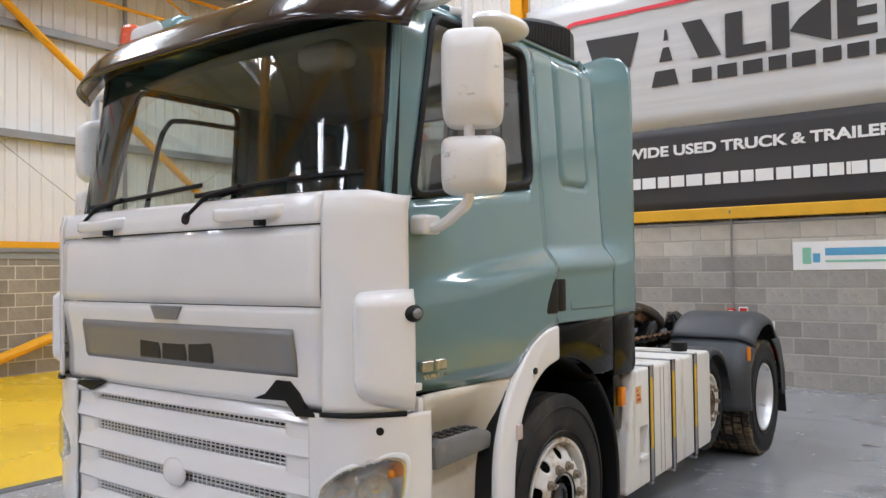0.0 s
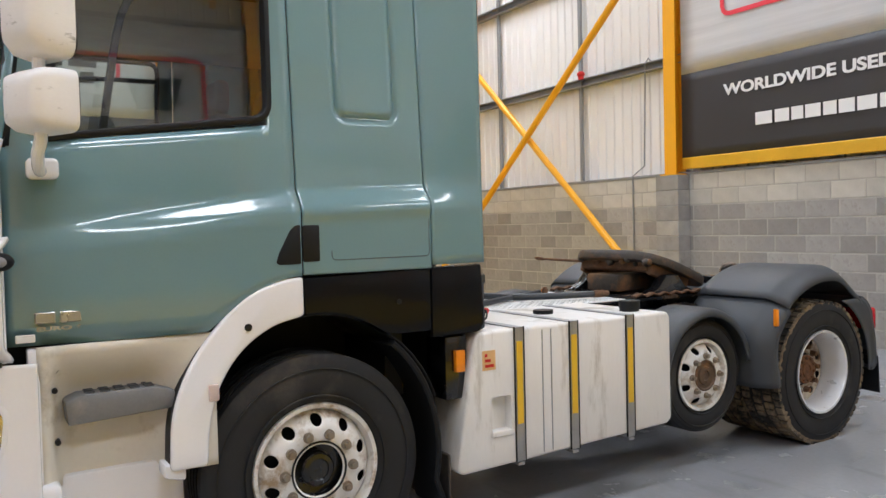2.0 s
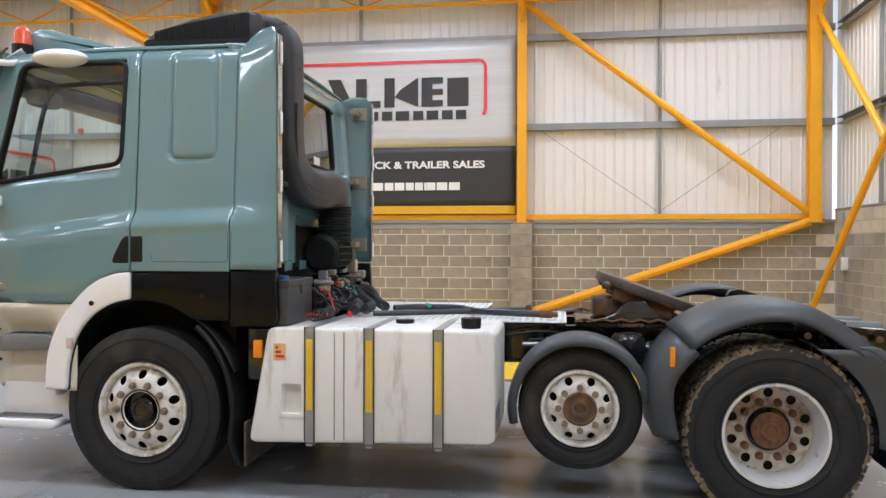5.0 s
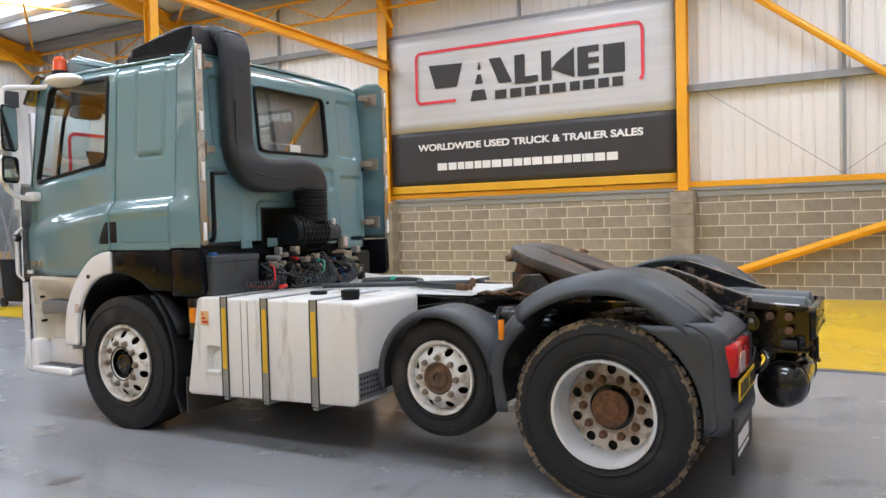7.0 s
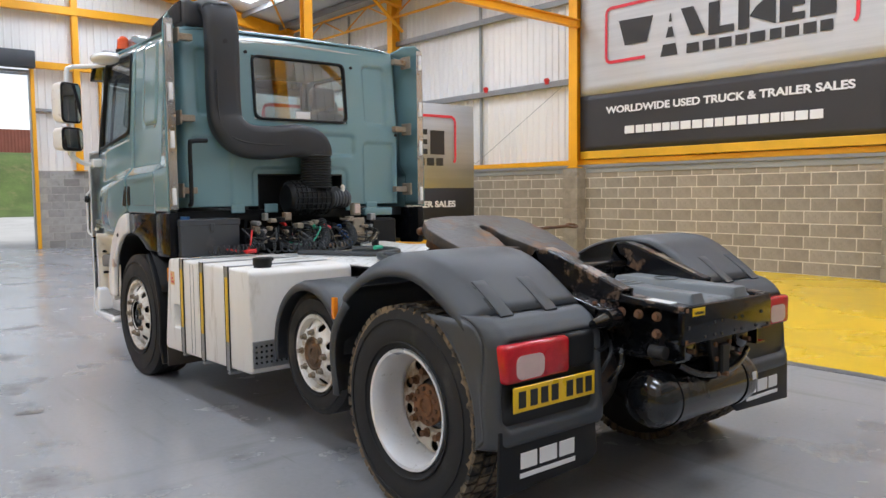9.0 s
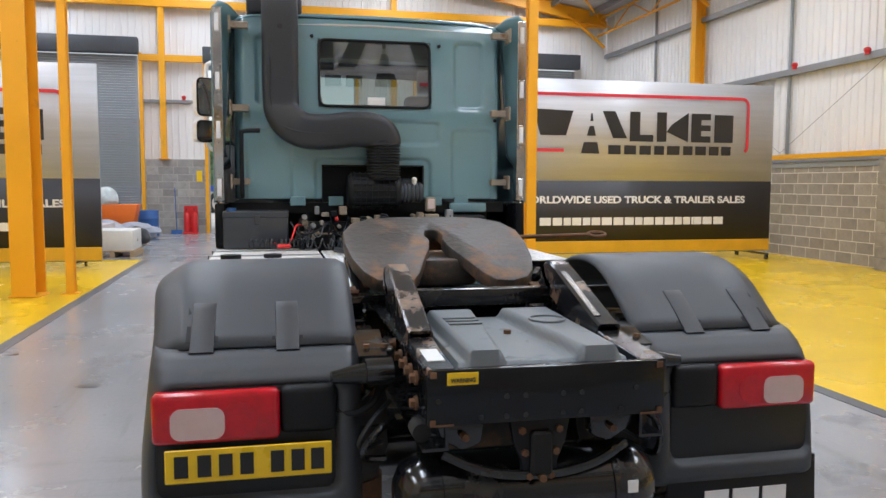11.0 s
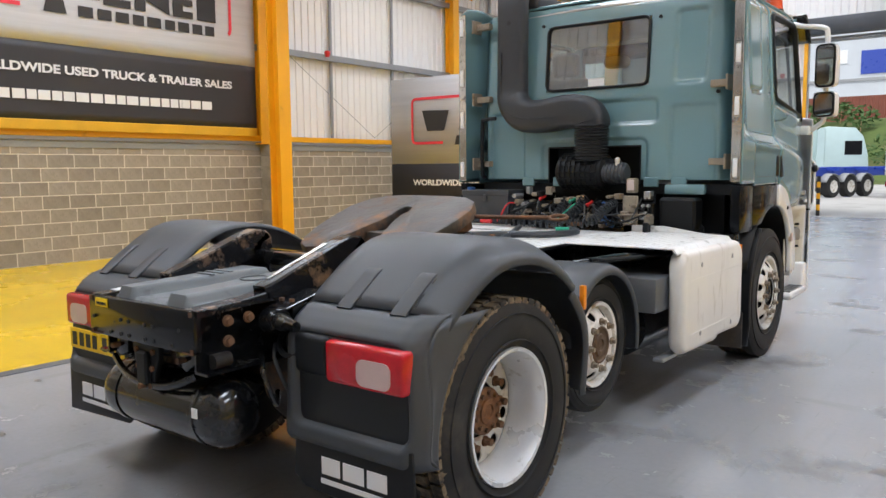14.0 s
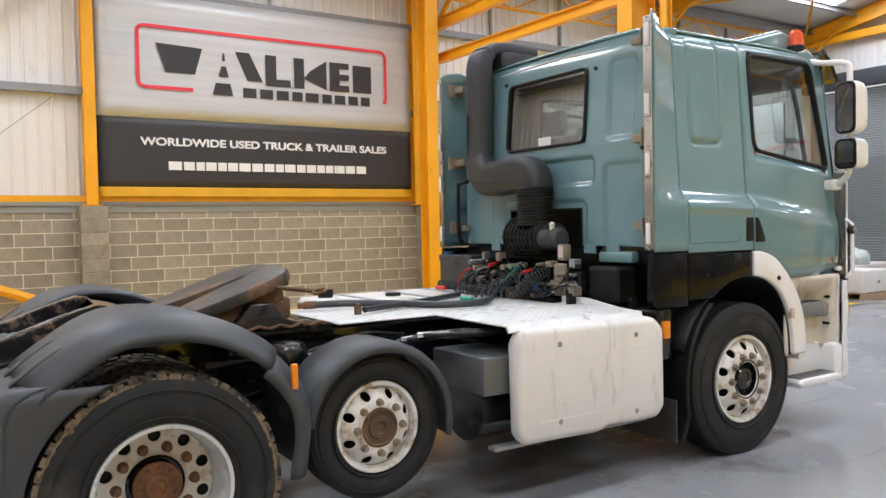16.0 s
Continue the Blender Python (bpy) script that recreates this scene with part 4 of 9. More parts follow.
def build_door(s):
    us = sorted(set(span(0, 1, 25) + [0.03, 0.06, 0.09, 0.905]))
    vs = sorted(set(span(0, 0.2, 4) + span(0.2, 0.32, 3) + span(0.32, 0.52, 12) + span(0.52, 0.62, 3) + span(0.62, 0.94, 6) + span(0.94, 1, 4)))
    bm = B()
    grid(bm, us, vs, lambda u, v: (s * side_w(*door_yz(u, v)), *door_yz(u, v)), lambda u, v: 0.12 < u < 0.905 and 0.62 < v < 0.94)
    door = part("door", bm, TEAL, truck, "teal metallic cab door", solid=0.02, sharp=60)
    loop = loop_rr([(1.072, 1.957), (0.885, 2.735), (0.152, 2.735), (0.166, 2.078)], 0.07)
    bm = B()
    sweep(bm, [(s * (side_w(p.x, p.y) + 0.002), p.x, p.y) for p in loop], rrect(0.03, 0.042, 0.01, 2), up=(s, 0, 0), closed=True)
    part("window_seal", bm, BLACKP, door)
    bm = B()
    bm.faces.new([bm.verts.new((s * (side_w(p.x, p.y) - 0.006), p.x, p.y)) for p in loop])
    pane = part("window_pane", bm, GLASS, door)
    pane.visible_shadow = False
    bm = B()
    sweep(bm, smooth([(s * 1.11, 0.83, 2.0), (s * 1.09, 0.76, 2.4), (s * 1.085, 0.70, 2.55), (s * 1.08, 0.6, 2.6), (s * 1.08, 0.17, 2.61)], 4), rrect(0.02, 0.03, 0.006, 2))
    part("sliding_window_frame", bm, BLACKP, door)
    # handle set into a black cup
    bm = B()
    prism(bm, [(0.178, 1.452), (0.165, 1.49), (0.112, 1.59), (0.088, 1.61), (0.062, 1.614), (0.062, 1.438), (0.165, 1.438)], "x", s * 1.21, s * 1.236, 0.008)
    h = part("handle", bm, BLACKP, door, "black plastic door handle")
    bm = B()
    box(bm, min(s * 1.2, s * 1.232), max(s * 1.2, s * 1.232), -0.03, 0.055, 1.445, 1.612, 0.012)
    part("handle_cup", bm, BLACKP, door)
    # badge bars
    for y0, y1, z0, z1 in ((1.10, 1.03, 1.262, 1.305), (1.015, 0.94, 1.262, 1.305)):
        bm = B()
        box(bm, s * 1.188 - 0.012, s * 1.188 + 0.012, y1, y0, z0, z1, 0.004, 1)
        part("badge", bm, BADGE, door, "dull grey badge block")
    face = Matrix(((0, 0, s, s * 1.2), (s, 0, 0, 1.095 if s < 0 else 0.94), (0, 1, 0, 1.235), (0, 0, 0, 1)))
    lettering("badge_text", "EURO 6", BADGE, door, face, 0.155, 0.017, 0.002)
    bm = B()
    box(bm, s * 1.184 - 0.012, s * 1.184 + 0.012, 1.10, 1.165, 1.196, 1.224, 0.002, 1)
    part("door_sticker", bm, WHITEINK, door, "small pale sticker")
    return door


SEAM = surface("dark_teal_seam", (0.03, 0.05, 0.055), 0.6, 0, 0.1, 6, 60, 0)
STAY = surface("stay_steel", (0.3, 0.25, 0.19), 0.6, 0.3, 0.25, 9, 70, 0.1, dirt=(0.17, 0.09, 0.04), dirt_amount=0.4, dirt_scale=9)


def build_sleeper(s):
    """Side panel behind the door, with its moulded panel and locker flap."""
    ys, zs = span(0.052, -0.60, 60), sorted(set(span(1.39, 1.70, 24) + span(1.70, 1.90, 22) + span(1.9, 2.72, 60) + span(2.72, 2.845, 6)))

    def f(y, z):
        x = side_w(y, z)
        d = rr_dist(y, z, -0.465, -0.165, 2.10, 2.77, 0.05)
        x -= 0.022 * math.exp(-(d / 0.014) ** 2) - 0.012 * sstep(0.02, -0.02, d) * 0.5
        return (s * x, y, z)
    bm = B()
    grid(bm, ys, zs, f)
    side = part("sleeper_side", bm, TEAL, truck, "teal side panel with a moulded recess and locker flap", sharp=60, solid=0.01)
    bm = B()
    seam = loop_rr([(-0.085, 1.735), (-0.59, 1.735), (-0.59, 1.45), (-0.085, 1.45)], 0.025)
    sweep(bm, [(s * (side_w(p.x, p.y) + 0.0045), p.x, p.y) for p in seam], rrect(0.0045, 0.003, 0.001, 1), up=(s, 0, 0), closed=True)
    part("locker_seam", bm, SEAM, side, "thin dark locker flap seam")
    # air fairing behind it, standing free of the rear wall
    bm = B()

    def g(t, v):
        y = -0.606 - 0.30 * t
        top = 2.845 + 0.06 * sstep(0.0, 0.6, t) - 0.05 * sstep(0.85, 1.0, t)
        z = 1.405 + (top - 1.405) * v
        x = side_w(-0.6, min(z, 2.84)) * (1 - t) + (1.215 - 0.03 * clamp((z - 2.75) / 0.15) ** 2 + 0.006) * t
        return (s * x, y + 0.01 * v * t, z)
    grid(bm, span(0, 1, 14), sorted(set(span(0, 0.9, 30) + span(0.9, 1, 8))), g)
    fairing = part("side_fairing", bm, TEAL, truck, "teal side fairing behind the cab", sharp=60, solid=0.012)
    bm = B()
    box(bm, s * 1.182 - 0.034, s * 1.182 + 0.034, -0.912, -0.902, 1.42, 2.85, 0.003, 1)
    part("edge_strip", bm, POLISHED, fairing, "worn bright metal edge strip")
    for z in (1.52, 1.95, 2.31, 2.74):
        bm = B()
        box(bm, s * 1.182 - 0.022, s * 1.182 + 0.022, -0.918, -0.912, z - 0.078, z + 0.078, 0.004, 1)
        ml = part("marker_lamp", bm, CHROME, fairing, "narrow white marker lamp in a chrome frame")
        bm = B()
        box(bm, s * 1.182 - 0.015, s * 1.182 + 0.015, -0.924, -0.9175, z - 0.064, z + 0.064, 0.005, 2)
        part("lens", bm, WHITEINK, ml)
        for zz in (z - 0.098, z + 0.098):
            bm = B()
            cyl(bm, (s * 1.182, -0.915, zz), (s * 1.182, -0.911, zz), 0.006, n=8)
            part("rivet", bm, GALV, fairing)
    for z in (1.56, 2.12, 2.74):
        bm = B()
        box(bm, min(s * 0.96, s * 1.10), max(s * 0.96, s * 1.10), -0.82, -0.76, z - 0.02, z + 0.03, 0.004, 1)
        box(bm, s * 1.095 - 0.008, s * 1.095 + 0.008, -0.88, -0.74, z - 0.05, z + 0.06, 0.004, 1)
        part("bracket", bm, STAY, fairing, "rust-flecked pale stay bracket")


for s in (-1, 1):
    build_door(s)
    build_sleeper(s)

# rear wall of the cab
REAR_PANELS = ((0.66, 0.915, 2.15, 2.70), (0.635, 1.0, 1.40, 2.0), (-0.915, -0.66, 2.15, 2.70), (-1.0, -0.635, 1.40, 2.0), (-0.1, 0.55, 1.86, 2.06), (0.2, 0.55, 1.86, 2.06))


def rear_pt(x, z):
    y = -0.752 + 0.08 * max(0, z - 2.12) + 0.02 * clamp((z - 2.72) / 0.12) ** 2 + 0.16 * clamp((abs(x) - 1.0) / 0.075) ** 2
    for k, r in enumerate(REAR_PANELS[:5]):
        d = rr_dist(x, z, *r, 0.05)
        y += 0.022 * sstep(0.010, -0.024, d)
    d = rr_dist(x, z, -0.47, 0.47, 1.2, 1.76, 0.07)
    y += 0.02 * sstep(0.012, -0.02, d)
    return (x, y, z)


bm = B()
xs = sorted(set(span(-1.075, 1.075, 172) + [-0.405, 0.405, -0.43, 0.465]))
zs = sorted(set(span(1.43, 2.84, 118) + [1.69, 2.155, 2.682]))
grid(bm, xs, zs, rear_pt, lambda x, z: (-0.43 < x < 0.465 and 2.155 < z < 2.682) or (abs(x) < 0.405 and z < 1.69))
rear = part("rear_wall", bm, TEAL, truck, "teal pressed steel rear cab wall", sharp=60, solid=0.015)
loop = loop_rr([(-0.425, 2.16), (0.46, 2.16), (0.46, 2.677), (-0.425, 2.677)], 0.06)
bm = B()
sweep(bm, [(p.x, -0.761 + 0.08 * (p.y - 2.12), p.y) for p in loop], rrect(0.02, 0.04, 0.008, 2), up=(0, -1, 0), closed=True)
part("window_seal", bm, BLACKP, rear)
bm = B()
bm.faces.new([bm.verts.new((p.x, -0.756 + 0.08 * (p.y - 2.12), p.y)) for p in loop])
pane = part("window_pane", bm, REARGLASS, rear)
pane.visible_shadow = False
bm = B()
box(bm, -0.045, 0.095, -0.757, -0.7545, 2.175, 2.235)
part("window_sticker", bm, WHITEINK, rear, "white paper sticker")
bm = B()
box(bm, -0.40, 0.40, -0.60, -0.55, 1.40, 1.72)
box(bm, -0.41, -0.40, -0.75, -0.55, 1.40, 1.7)
box(bm, 0.40, 0.41, -0.75, -0.55, 1.40, 1.7)
box(bm, -0.41, 0.41, -0.75, -0.55, 1.69, 1.70)
part("engine_recess", bm, BLACKP, rear, "dark recess over the engine tunnel")
for x in (-0.6, -0.3, 0.5, 0.72):
    bm = B()
    box(bm, x - 0.06, x + 0.06, -0.765, -0.745, 1.375, 1.45, 0.006, 1)
    part("lower_bracket", bm, TEAL, rear)
bm = B()
box(bm, 0.62, 0.93, -0.80, -0.72, 1.32, 1.40, 0.02, 2)
part("hinge_block", bm, TEAL, rear)
for x, z in ((-0.478, 2.70), (0.54, 2.66), (1.0, 2.07)):
    bm = B()
    cyl(bm, (x, -0.772 + 0.08 * max(0, z - 2.12), z), (x, -0.74 + 0.08 * max(0, z - 2.12), z), 0.014, n=12)
    part("plug", bm, BLACKP, rear)

# roof
def roof_pt(x, y):
    e = clamp((abs(x) - 0.86) / 0.22)
    f = clamp((y - 0.62) / 0.5)
    r = clamp((-0.57 - y) / 0.12)
    return (x * (1 - 0.0 * e), y, 2.895 - 0.02 * (x / 1.0) ** 2 - 0.055 * e ** 2 - 0.06 * f ** 2 - 0.035 * r ** 2)


bm = B()
grid(bm, span(-1.065, 1.065, 40), span(1.12, -0.69, 36), roof_pt)
roof = part("roof", bm, TEAL, truck, "teal cab roof", sharp=60, solid=0.015)
bm = B()
for sx in (-1, 1):
    bm = B()
    prism(bm, [(1.10, 2.82), (1.085, 2.95), (1.02, 3.045), (0.93, 3.06), (0.72, 3.0), (0.42, 2.92), (0.3, 2.86)], "x", min(sx * 0.48, sx * 0.86), max(sx * 0.48, sx * 0.86), 0.05, 4)
    hump = part("roof_hump", bm, TEAL, roof, "teal moulded roof marker hump", sharp=60)
    bm = B()
    prism(bm, rrect(0.28, 0.13, 0.05, 5), "y", 1.085, 1.112, 0.01, 2)
    bmesh.ops.translate(bm, verts=bm.verts, vec=(sx * 0.67, 0, 2.93))
    part("marker_lens", bm, WHITEINK, hump, "white roof marker lens")
    bm = B()
    lathe(bm, [(0.0, 0.13), (0.03, 0.125), (0.052, 0.10), (0.058, 0.03), (0.062, 0.0), (0.0, 0.0)], (sx * 0.895, 1.05, 2.925), 20, "z")
    b = part("beacon", bm, BEACON, roof, "orange warning beacon")
    bm = B()
    cyl(bm, (sx * 0.895, 1.05, 2.80), (sx * 0.895, 1.05, 2.927), 0.068, n=20)
    part("beacon_base", bm, BLACKP, b)

# windscreen, surround, visor
def screen_pt(x, z, lift=0.0):
    t = (z - 1.92) / 0.83
    return (x, 1.372 - 0.10 * t - 0.05 * x * x * t - 0.18 * (abs(x) / 1.1) ** 7 + lift, z)


bm = B()
grid(bm, span(-1.115, 1.115, 44), span(1.93, 2.76, 12), lambda x, z: screen_pt(x * (1 - 0.05 * (z - 1.93)), z))
scr = part("windscreen", bm, SCREEN, truck, "large curved windscreen")
scr.visible_shadow = False
bm = B()
for z0, z1, x0, x1 in ((1.925, 1.965, -1.12, 1.12), (2.70, 2.80, -1.10, 1.10), (1.93, 2.76, -1.128, -1.085), (1.93, 2.76, 1.085, 1.128)):
    grid(bm, span(x0, x1, max(2, int((x1 - x0) * 18))), span(z0, z1, max(2, int((z1 - z0) * 12))), lambda x, z: screen_pt(x * (1 - 0.05 * (z - 1.93)), z, 0.004))
part("screen_surround", bm, BLACKP, scr, "black screen border", solid=0.006)
for s in (-1, 1):
    bm = B()
    def pillar(t, v):
        z = 1.90 + (2.83 - 1.90) * v
        y1 = door_front(z) + 0.004
        w = side_w(y1, z)
        x = 1.108 - 0.045 * v
        yb = screen_pt(x, z)[1]
        return (s * (x + (w - x) * t), yb + (y1 - yb) * t + 0.012 * math.sin(math.pi * t), z)
    grid(bm, span(0, 1, 6), span(0, 1, 14), pillar)
    part("pillar", bm, TEAL, truck, sharp=60, solid=0.02)
bm = B()
grid(bm, span(-1.18, 1.18, 44), span(0, 1, 8),
     lambda x, t: (x, 1.20 + 0.24 * t - 0.04 * t * t - 0.26 * (abs(x) / 1.18) ** 6, 2.885 - 0.12 * t - 0.10 * t * t - 0.05 * (abs(x) / 1.18) ** 4))
part("sun_visor", bm, VISOR, truck, "glossy dark smoked sun visor", sharp=60, solid=0.012)
bm = B()
grid(bm, span(-1.05, 1.05, 30), span(0, 1, 6), lambda x, t: (x, 1.19 - 0.14 * t - 0.16 * (abs(x) / 1.12) ** 6, 2.79 + 0.07 * t))
part("roof_front", bm, WHITE, roof, "white roof front strip", sharp=60, solid=0.01)
bm = B()
for x in (-0.72, 0.72, -0.25, 0.25):
    box(bm, x - 0.13, x + 0.13, 1.07, 1.10, 2.845, 2.89, 0.012)
part("roof_lamp", bm, CLEAR, roof)

# wipers
for x0, x1 in ((-0.15, -0.72), (0.75, 0.15)):
    bm = B()
    p = [screen_pt(x0, 1.905, 0.05), screen_pt(x0 + (x1 - x0) * 0.2, 1.99, 0.04), screen_pt(x0 + (x1 - x0) * 0.55, 2.02, 0.03)]
    sweep(bm, p, rrect(0.03, 0.018, 0.005, 1))
    cyl(bm, (x0, p[0][1] - 0.05, 1.89), (x0, p[0][1] + 0.01, 1.90), 0.028, n=14)
    w = part("wiper", bm, BLACKP, truck, "black wiper arm and blade")
    bm = B()
    sweep(bm, [screen_pt(x0 + (x1 - x0) * t + 0.0, 2.0 + 0.03 * t, 0.016) for t in span(0.0, 1.55, 10)], rrect(0.018, 0.02, 0.004, 1))
    part("blade", bm, BLACKP, w)


REFLECT = surface("lamp_reflector", (0.8, 0.8, 0.79), 0.2, 0.9, 0.06, 12, 60, 0.03, rough_var=0.06)


# white front panels
def front_y(x, z):
    a = abs(x)
    return 1.430 - 0.025 * x * x - 0.19 * clamp((a - 0.93) / 0.28) ** 2.2 - 0.03 * max(0, z - 1.6) - 0.04 * sstep(1.58, 1.25, z)


def front_panel(name, x0, x1, z0, z1, material, label="", lift=0.0, parent=None, nx=30, nz=8, f=None):
    bm = B()
    grid(bm, span(x0, x1, nx), span(z0, z1, nz), f or (lambda x, z: (x, front_y(x, z) + lift - 0.012 * (clamp((z - z1 + 0.02) / 0.02) ** 2 + clamp((z0 + 0.02 - z) / 0.02) ** 2), z)))
    return part(name, bm, material, parent or truck, label, sharp=50, solid=0.012)


front_panel("scuttle_panel", -0.953, 0.953, 1.845, 1.965, WHITE, "white panel under the windscreen", f=lambda x, z: (x, front_y(x, z) - 0.25 * max(0, z - 1.90) + 0.003, z), nx=56)
hatch = front_panel("front_hatch", -0.95, 0.95, 1.53, 1.838, WHITE, "plain white upper front panel")
mask = front_panel("grille_mask", -0.95, 0.95, 1.13, 1.522, WHITE, "white lower front panel", nz=14)
front_panel("name_panel", -0.80, 0.745, 1.25, 1.437, GREYMASK, "silver grey name panel", 0.012, mask)
bm = B()
for x0, x1 in ((-0.31, -0.14), (-0.125, 0.055), (0.07, 0.23)):
    box(bm, x0, x1, front_y(0, 1.3) + 0.008, front_y(0, 1.3) + 0.024, 1.275, 1.37, 0.006, 1)
part("name_block", bm, INKGREY, mask, "dark printed blocks")
bm = B()
prism(bm, [(-0.12, 1.517), (0.12, 1.517), (0.08, 1.455), (-0.08, 1.455)], "y", front_y(0, 1.48) + 0.004, front_y(0, 1.48) + 0.016, 0.005)
part("emblem_cup", bm, GREYMASK, mask)
for x in (-0.55, 0.55):
    bm = B()
    fy = lambda q: front_y(q, 1.90)
    sweep(bm, smooth([(x - 0.20, fy(x - 0.2) - 0.01, 1.905), (x - 0.16, fy(x - 0.16) + 0.03, 1.90), (x - 0.1, fy(x - 0.1) + 0.045, 1.895), (x + 0.1, fy(x + 0.1) + 0.045, 1.895), (x + 0.16, fy(x + 0.16) + 0.03, 1.90), (x + 0.20, fy(x + 0.2) - 0.01, 1.905)], 4), rrect(0.035, 0.055, 0.016, 3))
    g = part("grab_handle", bm, WHITE, truck, "white front grab handle")
    bm = B()
    q = x - 0.10
    box(bm, q - 0.016, q + 0.016, front_y(q, 1.87) - 0.01, front_y(q, 1.87) + 0.05, 1.845, 1.872, 0.004, 1)
    part("handle_leg", bm, BLACKP, g)

for s in (-1, 1):
    # corner panel and its air vane
    bm = B()
    grid(bm, span(0.957, 1.212, 18), span(0, 1, 26), lambda x, v: (s * x, front_y(x, 1.5) - 0.25 * max(0, 0.835 * v - 0.77), 1.13 + v * (0.835 - 0.02 * sstep(1.1, 1.21, x))))
    part("corner_panel", bm, WHITE, truck, "white corner panel beside the front", sharp=50, solid=0.012)
    bm = B()
    plan = smooth([(1.075, 1.35), (1.12, 1.365), (1.178, 1.325), (1.224, 1.26), (1.242, 1.205)], 5)
    k = len(plan) - 1

    def vane_pt(i, v):
        p = plan[int(i)]
        top = 1.585 - 0.02 * (1 - i / k) ** 2
        low = 1.135 + 0.09 * (1 - i / k) ** 1.5
        tuck = 0.030 * (sstep(0.9, 1.0, v) + sstep(0.12, 0.0, v))
        return (s * (p[0] - tuck), p[1] - tuck, low + (top - low) * v)
    grid(bm, range(k + 1), span(0, 1, 22), vane_pt)
    vane = part("air_vane", bm, WHITE, truck, "white corner air vane", sharp=60, solid=0.02)
    for z in (1.29, 1.39, 1.49):
        bm = B()
        prism(bm, [(s * 1.06, 1.325), (s * 1.10, 1.335), (s * 1.155, 1.31), (s * 1.21, 1.26), (s * 1.215, 1.21), (s * 1.12, 1.28)], "z", z - 0.005, z + 0.005)
        part("vane_slat", bm, CREAM, vane)
    bm = B()
    ball(bm, (s * 1.243, 1.207, 1.50), 0.04, (0.7, 1.2, 0.85), 16)
    sl = part("side_lamp", bm, BLACKP, truck, "small side lamp in a dark housing")
    bm = B()
    ball(bm, (s * 1.262, 1.21, 1.50), 0.025, (0.6, 1.1, 0.8), 14)
    part("lens", bm, GREYMASK, sl)
    # bumper corner with headlamp
    plan_b = smooth([(0.86, 1.378), (0.98, 1.376), (1.10, 1.325), (1.195, 1.225), (1.234, 1.10)], 5)

    def bump_pt(i, z, lift=0.0):
        k = min(int(i), len(plan_b) - 2)
        p = plan_b[k].lerp(plan_b[k + 1], i - k)
        d = (plan_b[k + 1] - plan_b[k]).normalized()
        n = Vector((-d.y, d.x))
        q = p + n * (lift - 0.05 * clamp((0.5 - z) / 0.15) ** 2)
        return (s * q.x, q.y, z)
    nb = len(plan_b) - 1
    bm = B()
    arc_len = 0.55
    lamp_line = loop_rr([(0.045, 0.735), (0.075, 0.84), (0.19, 0.92), (0.37, 0.972), (0.43, 0.95), (0.415, 0.81), (0.335, 0.71), (0.20, 0.685)], 0.035, 4)
    mid = Vector((0.25, 0.82))
    inside = lambda i, z: lamp_depth(Vector((i / nb * arc_len, z))) < 0.98

    def lamp_depth(p):
        """0 in the middle of the lamp, 1 on its outline."""
        q = p - mid
        if q.length < 1e-6:
            return 0.0
        best = 9.0
        for k in range(len(lamp_line)):
            a, c = lamp_line[k] - mid, lamp_line[(k + 1) % len(lamp_line)] - mid
            den = q.x * (c - a).y - q.y * (c - a).x
            if abs(den) < 1e-12:
                continue
            t = (a.x * (c - a).y - a.y * (c - a).x) / den
            u = (a.x * q.y - a.y * q.x) / den
            if t > 0 and -1e-6 <= u <= 1 + 1e-6:
                best = min(best, 1 / t)
        return best if best < 9 else 9.0
    grid(bm, span(0, nb, 52), span(0.37, 1.122, 48), lambda i, z: bump_pt(i, z), inside)
    bump = part("bumper_corner", bm, WHITE, truck, "white bumper corner", sharp=50, solid=0.012)

    def lamp_sheet(name, steps, material, owner, label=""):
        """A closed sheet over the lamp outline; steps: (share of the outline, height over the bumper)."""
        bm = B()
        rings = []
        for k, lift in steps:
            rings.append([bm.verts.new(bump_pt(clamp((mid + (q - mid) * k).x / arc_len) * nb, (mid + (q - mid) * k).y, lift)) for q in lamp_line])
        n = len(lamp_line)
        for r0, r1 in zip(rings, rings[1:]):
            for j in range(n):
                bm.faces.new((r0[j], r0[(j + 1) % n], r1[(j + 1) % n], r1[j]))
        bm.faces.new(rings[-1])
        return part(name, bm, material, owner, label, sharp=60)
    bm = B()
    rings = [[bm.verts.new(bump_pt(clamp((mid + (q - mid) * k).x / arc_len) * nb, (mid + (q - mid) * k).y, lift)) for q in lamp_line] for k, lift in ((1.13, 0.0045), (1.11, 0.0085), (1.01, 0.010), (0.99, 0.004))]
    for r0, r1 in zip(rings, rings[1:]):
        for j in range(len(lamp_line)):
            bm.faces.new((r0[j], r0[(j + 1) % len(lamp_line)], r1[(j + 1) % len(lamp_line)], r1[j]))
    part("lamp_bezel", bm, WHITE, bump, sharp=60)
    lamp = lamp_sheet("headlamp_body", ((1.0, 0.008), (0.95, 0.009), (0.90, -0.015), (0.8, -0.045), (0.5, -0.055)), REFLECT, bump, "silvery headlamp reflector")
    c = lamp_sheet("headlamp_lens", ((1.0, 0.0115), (0.97, 0.017), (0.85, 0.021), (0.5, 0.023)), CLEAR, bump, "clear headlamp lens")
    c.visible_shadow = False
